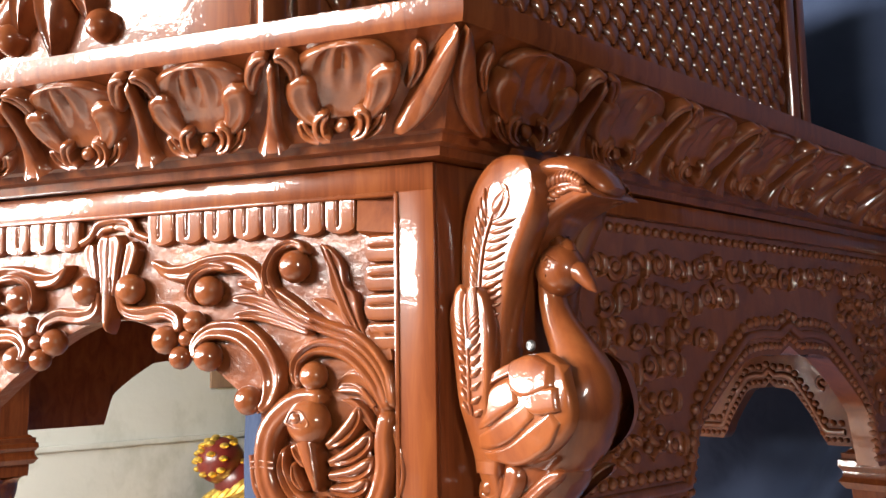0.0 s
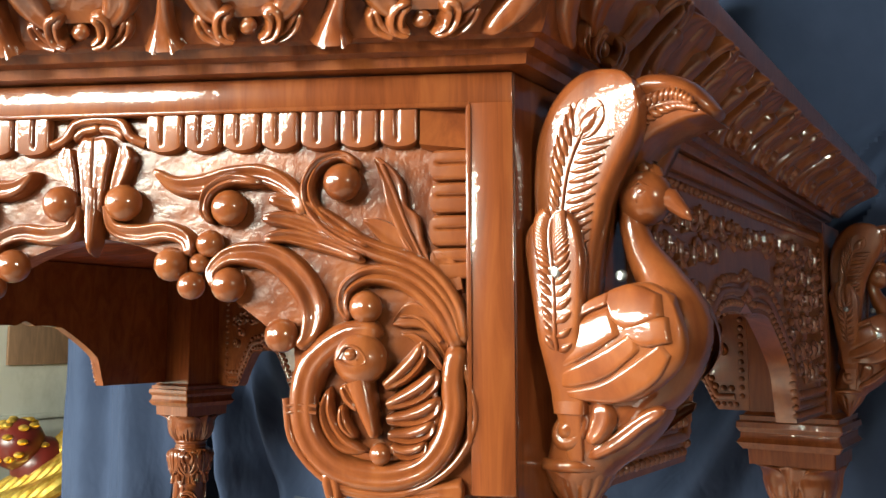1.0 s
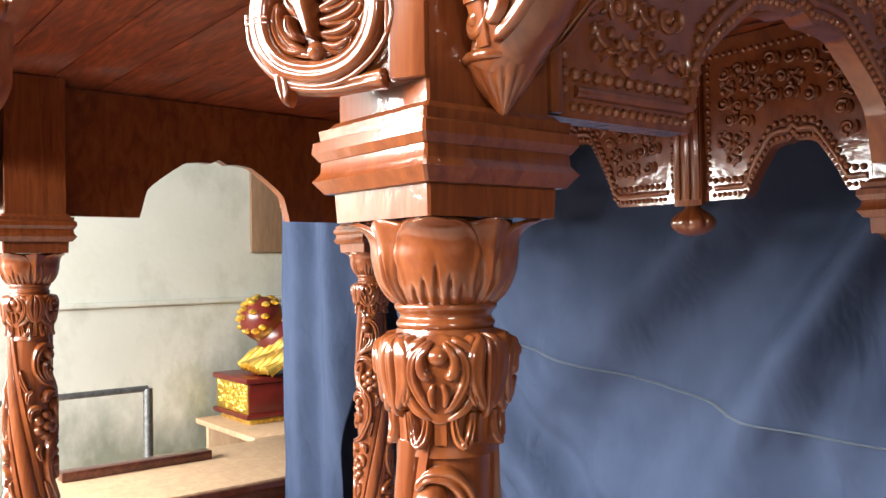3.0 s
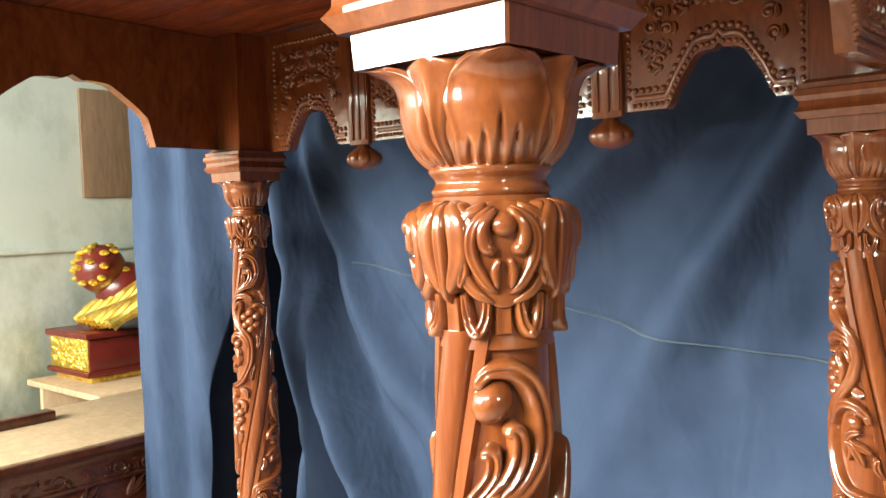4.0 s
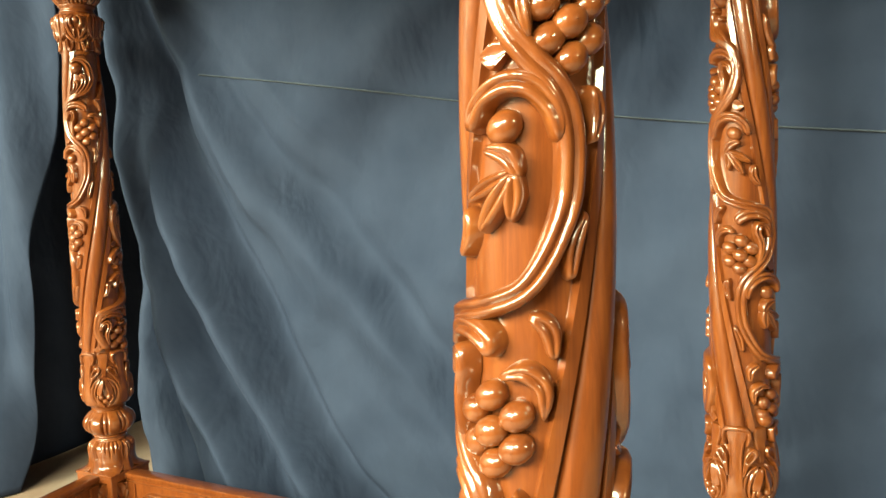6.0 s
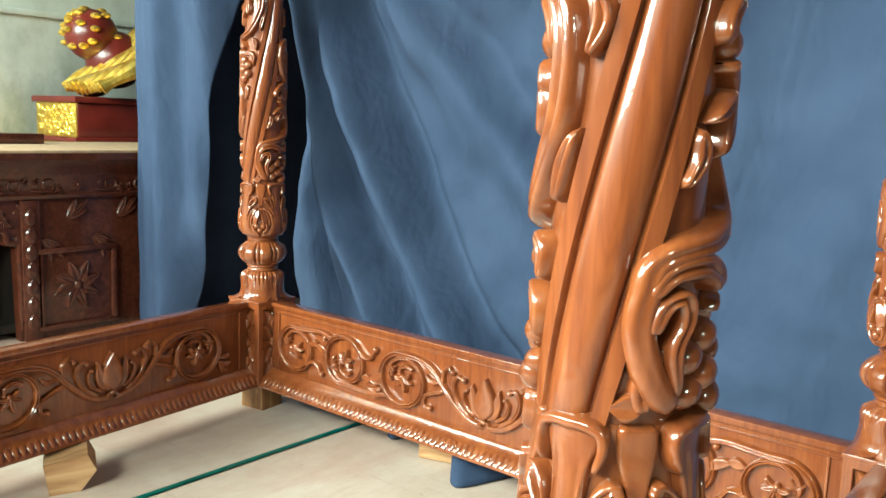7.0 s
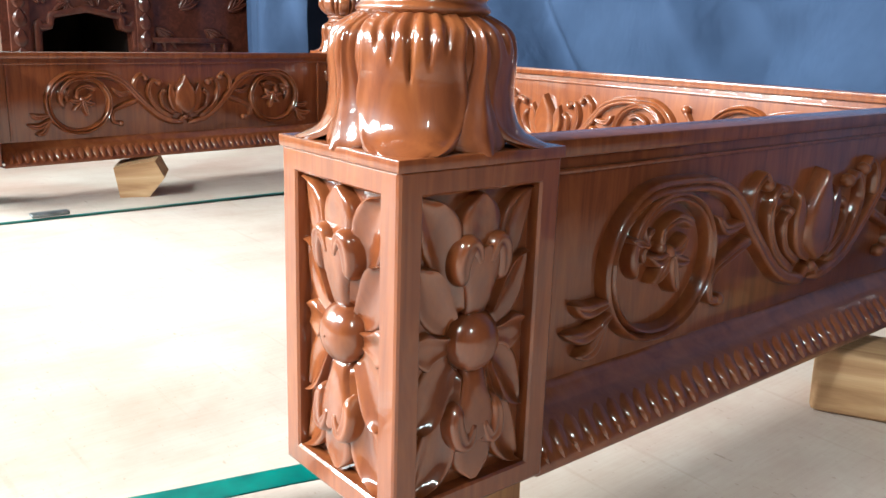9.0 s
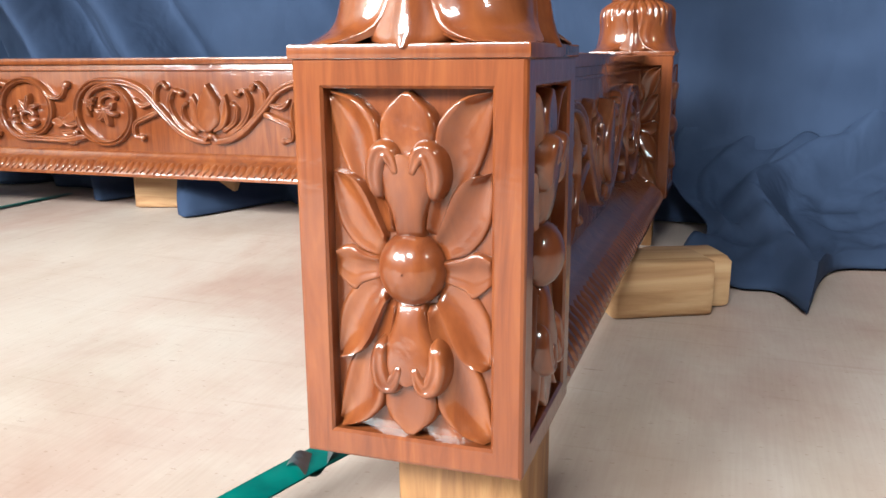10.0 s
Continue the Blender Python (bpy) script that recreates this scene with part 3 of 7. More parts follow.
def calyx_mesh():
    return petal_ring(0.3035, 0.2428, "petal_calyx", 0.034, 0.0462, 0.0668, ((0.10, 0.93), (0.27, 1.0), (0.52, 0.985), (0.72, 1.01), (0.88, 1.12)))


def bud_mesh():
    return petal_ring(1.1675, 1.2215, "bud", 0.0345, 0.0490, 0.0668, ((0.10, 0.80), (0.30, 0.93), (0.55, 1.0), (0.75, 1.02), (0.90, 1.13)))


def cup_mesh():
    """The lotus cup under the shaft: four broad ribs that roll over at the top, and between them a spray of nested leaves."""
    prof = curve_profile(((0.371, 0.0305), (0.376, 0.0330), (0.386, 0.0385), (0.402, 0.0425), (0.418, 0.0435), (0.445, 0.0405), (0.475, 0.0375), (0.490, 0.0370)), 40)
    g = turned(prof, lambda p, h, r: r, 120, 36)
    for k in range(4):
        base = k * math.pi / 2 + math.pi / 4
        k0 = len(g.v)
        for e in (-1, 1):
            def at(pts):
                return [(e * u, v) for u, v in pts]
            # lower leaf, hooked round the spray; fluted upper leaf; inner petal; curl
            blade(g, at([(0.0010, 0.3790), (0.0165, 0.3850), (0.0252, 0.4010), (0.0255, 0.4200), (0.0190, 0.4345), (0.0062, 0.4415)]), at([(0.0010, 0.3850), (0.0115, 0.3905), (0.0168, 0.4030), (0.0160, 0.4160), (0.0115, 0.4270), (0.0060, 0.4385)]), 0.0082, 0.38, 0.0, 34, 12, 0.03, 0.06, 0.0, (0.0,))
            blade(g, at([(0.0275, 0.4250), (0.0262, 0.4420), (0.0230, 0.4555), (0.0150, 0.4635), (0.0068, 0.4625)]), at([(0.0255, 0.4240), (0.0195, 0.4395), (0.0140, 0.4450), (0.0085, 0.4505), (0.0058, 0.4585)]), 0.0092, 0.10, 0.0, 28, 16, 0.06, 0.08, 0.0, (-0.45, 0.0, 0.45))
            blade(g, at([(0.0028, 0.4380), (0.0105, 0.4310), (0.0152, 0.4170), (0.0148, 0.4040), (0.0100, 0.3965)]), at([(0.0008, 0.4370), (0.0012, 0.4250), (0.0040, 0.4140), (0.0062, 0.4050), (0.0100, 0.3975)]), 0.0102, 0.12, 0.0, 26, 14, 0.10, 0.10, 0.25)
            g.ball((e * 0.0068, 0.4020, 0.0030), (0.0056, 0.0062, 0.0066), 14, 10)
            lobe(g, [(e * 0.0120, 0.4090, 0.0028), (e * 0.0135, 0.3990, 0.0032), (e * 0.0095, 0.3910, 0.0030), (e * 0.0030, 0.3875, 0.0022)], 0.0085, 0.0, 0.0, 0.0, 20, 8)
        g.ball((0, 0.3935, 0.0030), (0.0066, 0.0066, 0.0068), 16, 10)
        # plain tongue above the spray
        blade(g, [(-0.0040, 0.4410), (-0.0062, 0.4580), (-0.0105, 0.4720), (-0.0122, 0.4840), (-0.0105, 0.4905)], [(0.0040, 0.4410), (0.0062, 0.4580), (0.0105, 0.4720), (0.0122, 0.4840), (0.0105, 0.4905)], 0.0056, 0.15, 0.0, 20, 12, 0.06, 0.08)
        wrap_post(g, k0, base, prof)
        k0 = len(g.v)
        # rib with a groove down each side and a rolled lip
        blade(g, [(-0.0240, 0.3800), (-0.0155, 0.3960), (-0.0102, 0.4180), (-0.0092, 0.4480), (-0.0115, 0.4680), (-0.0165, 0.4800), (-0.0165, 0.4890)], [(0.0240, 0.3800), (0.0155, 0.3960), (0.0102, 0.4180), (0.0092, 0.4480), (0.0115, 0.4680), (0.0165, 0.4800), (0.0165, 0.4890)], 0.0074, 0.10, 0.0, 40, 16, 0.05, 0.05, 0.0, (-0.5, 0.5))
        lobe(g, [(-0.0130, 0.4660, 0.0022), (-0.0172, 0.4780, 0.0034), (-0.0160, 0.4865, 0.0040), (-0.0090, 0.4900, 0.0040), (0.0, 0.4905, 0.0042), (0.0090, 0.4900, 0.0040), (0.0160, 0.4865, 0.0040), (0.0172, 0.4780, 0.0034), (0.0130, 0.4660, 0.0022)], 0.0112, 0.0, 0.0, 0.0, 44, 10, 0.06, 0.06)
        wrap_post(g, k0, base + math.pi / 4, prof)
    return mesh("lotus_cup", g, CARVED)


def collar_mesh():
    """Drooping leaves at the head of the shaft: four bossed medallions, a folded leaf between each pair, a ruffle below."""
    prof = curve_profile(((1.072, 0.0330), (1.085, 0.0315), (1.105, 0.0335), (1.125, 0.0365), (1.138, 0.0370), (1.149, 0.0335), (1.152, 0.0325)), 40)
    g = turned(prof, lambda p, h, r: r, 120, 36)
    for k in range(4):
        base = k * math.pi / 2 + math.pi / 4
        k0 = len(g.v)
        blade(g, [(0, 1.151), (-0.0235, 1.143), (-0.0275, 1.118), (-0.0120, 1.0985), (0, 1.0935)], [(0, 1.151), (0.0235, 1.143), (0.0275, 1.118), (0.0120, 1.0985), (0, 1.0935)], 0.0075, 0.0, 0.0, 20, 12)
        for e in (-1, 1):
            lobe(g, [(e * 0.0075, 1.1485, 0.0030), (e * 0.0235, 1.1385, 0.0046), (e * 0.0262, 1.1190, 0.0050), (e * 0.0180, 1.1040, 0.0044), (e * 0.0040, 1.0960, 0.0026)], 0.0115, 0.0, 0.10, 0.0, 30, 10)
            lobe(g, [(e * 0.0040, 1.1470, 0.0028), (e * 0.0150, 1.1370, 0.0042), (e * 0.0170, 1.1225, 0.0046), (e * 0.0110, 1.1090, 0.0040), (e * 0.0026, 1.1010, 0.0022)], 0.0125, 0.001, 0.10, 0.0, 28, 10)
            lobe(g, [(e * 0.0030, 1.1460, 0.0026), (e * 0.0098, 1.1370, 0.0040), (e * 0.0095, 1.1265, 0.0048), (e * 0.0035, 1.1235, 0.0036)], 0.0140, 0.001, 0.0, 0.0, 22, 10)
            lobe(g, [(e * 0.0024, 1.1205, 0.0022), (e * 0.0050, 1.1130, 0.0036), (e * 0.0035, 1.1035, 0.0020)], 0.0135, 0.0, 0.0, 0.0, 14, 8)
        g.ball((0, 1.1375, 0.0090), (0.0066, 0.0066, 0.0072), 18, 12)
        g.mapped(lambda u, v, o: (u, v, o * 0.80), k0)
        wrap_post(g, k0, base, prof)
        k0 = len(g.v)
        for e in (-1, 1):
            lobe(g, [(e * 0.0030, 1.1500, 0.0035), (e * 0.0100, 1.1380, 0.0080), (e * 0.0105, 1.1220, 0.0076), (e * 0.0055, 1.1080, 0.0050), (e * 0.0012, 1.1010, 0.0022)], 0.0122, 0.001, 0.08, 0.0, 24, 10)
            lobe(g, [(e * 0.0080, 1.1490, 0.0030), (e * 0.0165, 1.1390, 0.0048), (e * 0.0180, 1.1280, 0.0042), (e * 0.0150, 1.1200, 0.0026)], 0.0110, 0.0, 0.1, 0.002, 20, 10)
            lobe(g, [(e * 0.0120, 1.1240, 0.0024), (e * 0.0130, 1.1140, 0.0040), (e * 0.0095, 1.1040, 0.0024)], 0.0120, 0.0, 0.2, 0.002, 14, 8)
        lobe(g, [(0, 1.1495, 0.0030), (0, 1.1330, 0.0050), (0, 1.1130, 0.0044), (0, 1.0960, 0.0030)], 0.0128, 0.001, 0.1, 0.0, 20, 10)
        g.mapped(lambda u, v, o: (u, v, o * 0.80), k0)
        wrap_post(g, k0, base + math.pi / 4, prof)
        for f in (0, 1):
            # ruffle: a plain tongue with a flared fold on each side
            k0 = len(g.v)
            blade(g, [(-0.0052, 1.1010), (-0.0056, 1.0900), (-0.0060, 1.0790)], [(0.0052, 1.1010), (0.0056, 1.0900), (0.0060, 1.0790)], 0.0070, 0.35, 0.0, 12, 10, 0.05, 0.12)
            for e in (-1, 1):
                lobe(g, [(e * 0.0105, 1.1025, 0.0034), (e * 0.0110, 1.0930, 0.0040), (e * 0.0140, 1.0840, 0.0044), (e * 0.0205, 1.0790, 0.0036)], 0.0082, 0.0, 0.3, 0.0045, 20, 10, 0.05, 0.16)
            g.mapped(lambda u, v, o: (u, v, o * 0.80), k0)
            wrap_post(g, k0, base + f * math.pi / 4, prof)
    return mesh("leaf_collar", g, CARVED)


def square_turning(prof, name, mat=None):
    """A square member whose half width follows ((z, half), ...)."""
    g = Geo()
    c = 0.0016
    ring = []
    for z, h in prof:
        for sx, sy in ((1, -1), (1, 1), (-1, 1), (-1, -1)):
            a = (sx * h, sy * (h - c)) if sx * sy < 0 else (sx * (h - c), sy * h)
            q = (sx * (h - c), sy * h) if sx * sy < 0 else (sx * h, sy * (h - c))
            ring += [(*q, z), (*a, z)]
    n = len(prof)
    fs = [(8 * j + k, 8 * j + (k + 1) % 8, 8 * j + 8 + (k + 1) % 8, 8 * j + 8 + k) for j in range(n - 1) for k in range(8)]
    fs += [tuple(range(8)), tuple(range(8 * n - 8, 8 * n))]
    g.add(ring, fs)
    return mesh(name, g, mat or TEAK, 25)


def capital_mesh():
    P = [(ZC, 0.052), (ZC + 0.019, 0.053), (ZC + 0.0195, 0.058), (ZC + 0.023, 0.0605), (ZC + 0.028, 0.0642), (ZC + 0.033, 0.0605), (ZC + 0.034, 0.060), (ZC + 0.041, 0.0595), (ZC + 0.0415, 0.0605), (ZC + 0.047, 0.0642), (ZC + 0.054, 0.0634), (ZC + 0.056, 0.0598), (ZC + 0.062, 0.0605), (ZC + 0.063, 0.056), (ZH + 0.001, 0.0525)]
    return square_turning(P, "capital")


def base_block_mesh():
    g = Geo()
    g.box((-0.042, -0.042, Z0 + 0.002), (0.042, 0.042, Z1 - 0.006))
    return mesh("base_block", g, TEAK)


def block_cap_mesh():
    g = Geo()
    g.box((-0.0512, -0.0512, Z1 - 0.0045), (0.0512, 0.0512, Z1 + 0.0015), 0.001)
    return mesh("block_cap", g, TEAK)


def block_frame_mesh():
    """The mitred raised frame round the sunk field of one face of a base block."""
    w, c, zc, hz = 0.05, 0.042, 0.5 * (Z0 + Z1 - 0.004), 0.5 * (Z1 - 0.004 - Z0)
    rows = [(c, hz, c), (w - 0.0007, hz, w - 0.0007), (w - 0.0020, hz - 0.0013, w), (0.0372, hz - 0.0108, w), (0.0360, hz - 0.012, w - 0.0012), (0.0360, hz - 0.012, c - 0.0005)]
    g = Geo()
    g.grid(lambda a, b: (rows[round(b * 5)][0] * (-1, 1, 1, -1)[round(a * 4) % 4], zc + rows[round(b * 5)][1] * (-1, -1, 1, 1)[round(a * 4) % 4], rows[round(b * 5)][2]), 4, 5, True)
    return mesh("block_frame", g.moved(frame_at((0, 0, 0), (1, 0, 0), (0, -1, 0))), TEAK, 20)


def flower_mesh():
    """Carving of one face of the base block: an oval boss, hollow leaves to the corners and a tulip up and down."""
    g = Geo()
    zc, X, V = 0.5 * (Z0 + Z1) - 0.002, 1.80e-4, 1.74e-4     # one step of the grid that the carver's pattern is drawn on

    def at(pts, a, b):
        return [(a * u * X, zc + b * v * V, *(w * X for w in rest)) for u, v, *rest in pts]
    for b in (1, -1):
        blade(g, at([(-48, 225), (-72, 320), (-62, 375), (-24, 408), (0, 424)], 1, b), at([(48, 225), (72, 320), (62, 375), (24, 408), (0, 424)], 1, b), 0.0072, 0.12, r0=0.02, r1=0.2)
        for a in (-1, 1):
            blade(g, at([(76, 62), (122, 175), (166, 250), (190, 330), (200, 424)], a, b), at([(36, 84), (46, 165), (66, 232), (62, 296), (72, 356), (122, 406), (200, 424)], a, b), 0.0098, 0.50, -0.0005, 24, 14, 0.05, 0.06, 0.28)
            blade(g, at([(78, 22), (140, 44), (184, 104), (196, 175), (190, 238)], a, b), at([(56, 72), (82, 140), (104, 194), (136, 226), (190, 238)], a, b), 0.0096, 0.50, 0.0, 20, 12, 0.05, 0.08, 0.30)
            # curled lip of the tulip
            lobe(g, at([(62, 165, 18), (72, 225, 31), (62, 274, 35), (43, 286, 31), (27, 262, 23), (16, 222, 12)], a, b), 0.0112, 0.0, 0.10, 0.0, 30, 12, 0.12, 0.10)
        blade(g, at([(-36, 66), (-44, 130), (-72, 200), (-74, 250), (-26, 280), (0, 276)], 1, b), at([(36, 66), (44, 130), (72, 200), (74, 250), (26, 280), (0, 276)], 1, b), 0.0086, -0.22, 0.0, 20, 14, 0.3, 0.15)
    for a in (-1, 1):
        blade(g, at([(70, -26), (128, -48), (150, -66), (200, -22)], a, 1), at([(70, 22), (120, 34), (158, 52), (200, 34)], a, 1), 0.0092, 0.55, 0.0, 14, 12, 0.04, 0.06, 0.2)
    g.mapped(lambda u, v, o: (u, v, o * (0.55 + 0.62 * min(1.0, abs(v - zc) / 0.050))))
    g.ball((0, zc, 0.0005), (0.0150, 0.0164, 0.0135), 26, 16)
    lim = 0.0362
    g.mapped(lambda u, v, o: (max(-lim, min(lim, u)), max(Z0 + 0.0112, min(Z1 - 0.0152, v)), o))
    g.moved(frame_at((0, -0.042, 0), (1, 0, 0), (0, -1, 0)))
    return mesh("flower_carving", g, CARVED)


SHARED = {"bulb": bulb_mesh(), "ring_low": ring_mesh(0.303, 0.318, 0.0315), "ring_mid": ring_mesh(0.366, 0.373, 0.031), "ring_top": ring_mesh(1.150, 1.170, 0.0318), "calyx": calyx_mesh(), "cup": cup_mesh(), "collar": collar_mesh(), "bud": bud_mesh(), "capital": capital_mesh(), "block": base_block_mesh(), "cap": block_cap_mesh(), "frame": block_frame_mesh(), "flower": flower_mesh()}
SHARED["head"] = square_turning([(ZH, 0.05), (ZT, 0.05)], "head_block")
SHAFTS = {h: (shaft_mesh(h), vine_mesh(h)) for h in (1, -1)}

for key, (px, py, hand) in CORNERS.items():
    post = part("post", SHAFTS[hand][0], None, pavilion, "twisted post with ribbed band and carved vine", Matrix.Translation((px, py, 0)))
    part("vine_carving", SHAFTS[hand][1], None, post)
    for nm, k in (("base_block", "block"), ("block_cap", "cap"), ("petal_calyx", "calyx"), ("ring", "ring_low"), ("ribbed_bulb", "bulb"), ("ring", "ring_mid"), ("lotus_cup", "cup"), ("leaf_collar", "collar"), ("ring", "ring_top"), ("bud", "bud"), ("capital", "capital"), ("head_block", "head")):
        if k in ("bud", "calyx"):
            for j in range(4):
                part("petal", SHARED[k][1], None, post, "", Matrix.Translation((0, 0, UP if k == "bud" else 0)) @ Matrix.Rotation(j * math.pi / 2, 4, "Z"))
        part(nm, SHARED[k][0] if k in ("bud", "calyx") else SHARED[k], None, post, "", Matrix.Translation((0, 0, UP if k in ("collar", "ring_top", "bud", "capital", "head") else 0)))
    for k in range(4):
        part("block_frame", SHARED["frame"], None, post, "", Matrix.Rotation(k * math.pi / 2, 4, "Z"))
        part("flower_carving", SHARED["flower"], None, post, "", Matrix.Rotation(k * math.pi / 2, 4, "Z"))

# ---- bottom rails ----


def scroll_vine(g, L, H, loops, lift=0.0):
    """A running scroll: thick winding stem, closed loops with flowers and tulips, leaves, in a field L by H, centred on v = 0."""
    step = L / loops
    A = H * 0.40
    q = H / 0.105
    n = loops * 18
    pts = [(L * (0.01 + 0.98 * i / n), A * math.sin(math.pi * loops * i / n), lift) for i in range(n + 1)]
    g.tube(pts, [0.0056 * q] * (n + 1), 9, 1.0, (0, 0, 1))
    for k in range(loops):
        u = step * (k + 0.5)
        s = 1 if k % 2 == 0 else -1
        v = -s * H * 0.01
        R = min(step * 0.45, H * 0.455)
        ring = []
        for j in range(45):
            a, d = radians(-s * (10 + 470 * j / 44)), R * (1 - 0.52 * max(0.0, j / 44 - 0.52) / 0.48)
            ring.append((u + d * math.cos(a), v + d * math.sin(a), lift + 0.0015 * q))
        g.tube(ring, [(0.0058 - 0.0022 * j / 44) * q for j in range(45)], 8, 0.9, (0, 0, 1))
        if k % 3 != 1:
            for a in range(0, 360, 60):
                leaf(g, u, v, a + 20, R * 0.60, R * 0.50, 0.0095 * q, 24, lift, 8, 7)
            g.ball((u, v, lift + 0.004 * q), (R * 0.19, R * 0.19, 0.0050 * q), 12, 7)
        else:
            for a in (-46, -20, 20, 46):
                leaf(g, u, v - R * 0.42, 90 - a, R * 0.95, R * 0.36, 0.0085 * q, a * 0.8, lift, 9, 7)
            leaf(g, u, v - R * 0.36, 90, R * 1.0, R * 0.40, 0.0105 * q, 0, lift, 9, 7, 0.2)
            g.ball((u, v - R * 0.5, lift + 0.002 * q), (0.0072 * q, 0.0072 * q, 0.0072 * q), 12, 7)
        # leaves round the loop
        for a in (35, 145, 215, 325):
            leaf(g, u + R * 0.86 * math.cos(radians(a)), v + R * 0.86 * math.sin(radians(a)), a + 50 * s, R * 0.50, R * 0.26, 0.0075 * q, -70 * s, lift, 8, 7)
        # leaf sprays in the gaps between the loops
        for e in (-1, 1):
            w = u + step * 0.5
            if w < L - step * 0.2:
                for a in (-44, 0, 44):
                    leaf(g, w, e * H * 0.12, e * (90 - a), H * (0.30 if a else 0.36), H * 0.14, 0.0080 * q, e * a * 0.9, lift, 9, 7)
                g.ball((w, e * H * 0.11, lift + 0.002 * q), (0.0068 * q, 0.0068 * q, 0.0068 * q), 12, 7)
                for f in (-1, 1):
                    g.ball((w + f * H * 0.16, e * H * 0.40, lift + 0.001 * q), (0.0052 * q, 0.0052 * q, 0.0056 * q), 10, 7)


def volute_stem(g, pts, u, v, R, a0, turn, w0, w1, H, end=0.52, lift=0.0):
    """A grooved stem through pts that winds round (u, v): a full ring, then inwards."""
    c = [(a, b, w0) for a, b in pts]
    n = 16
    for j in range(n):
        t = j / (n - 1)
        a, r = radians(a0 + turn * t), R * (1 - (1 - end) * (max(0.0, t - 0.62) / 0.38) ** 1.2)
        c.append((u + r * 1.04 * math.cos(a), v + r * math.sin(a), w0 + (w1 - w0) * t))
    lobe(g, c, H, lift, 0.5, 0.0, 110, 10, 0.02, 0.04)


def curl(g, pts, w, knob, H, lift=0.0):
    """A short tendril that ends in a knob at its last point."""
    lobe(g, [(a, b, w * (1.25 - 0.5 * i / (len(pts) - 1))) for i, (a, b) in enumerate(pts)], H, lift, 0.35, 0.0, 24, 8, 0.05, 0.1)
    g.ball((pts[-1][0], pts[-1][1], lift + H * 0.35), (knob, knob, H * 0.75), 12, 8)


def spray(g, u, v, ang, size, H, lift=0.0):
    """A ragged leaf of five lobes that opens towards ang."""
    for d, k in ((-78, 0.72), (-40, 0.9), (0, 1.1), (40, 0.9), (78, 0.72)):
        a = radians(ang + d)
        b = radians(ang + d * 1.35)
        lobe(g, [(u, v, size * 0.10), (u + size * 0.5 * k * math.cos(a), v + size * 0.5 * k * math.sin(a), size * 0.20), (u + size * 0.98 * k * math.cos(b), v + size * 0.98 * k * math.sin(b), size * 0.09)], H * (1.0 if d else 1.2), lift, 0.3, 0.0, 14, 8)
    g.ball((u, v, lift + H * 0.3), (size * 0.2, size * 0.2, H * 0.8), 12, 8)


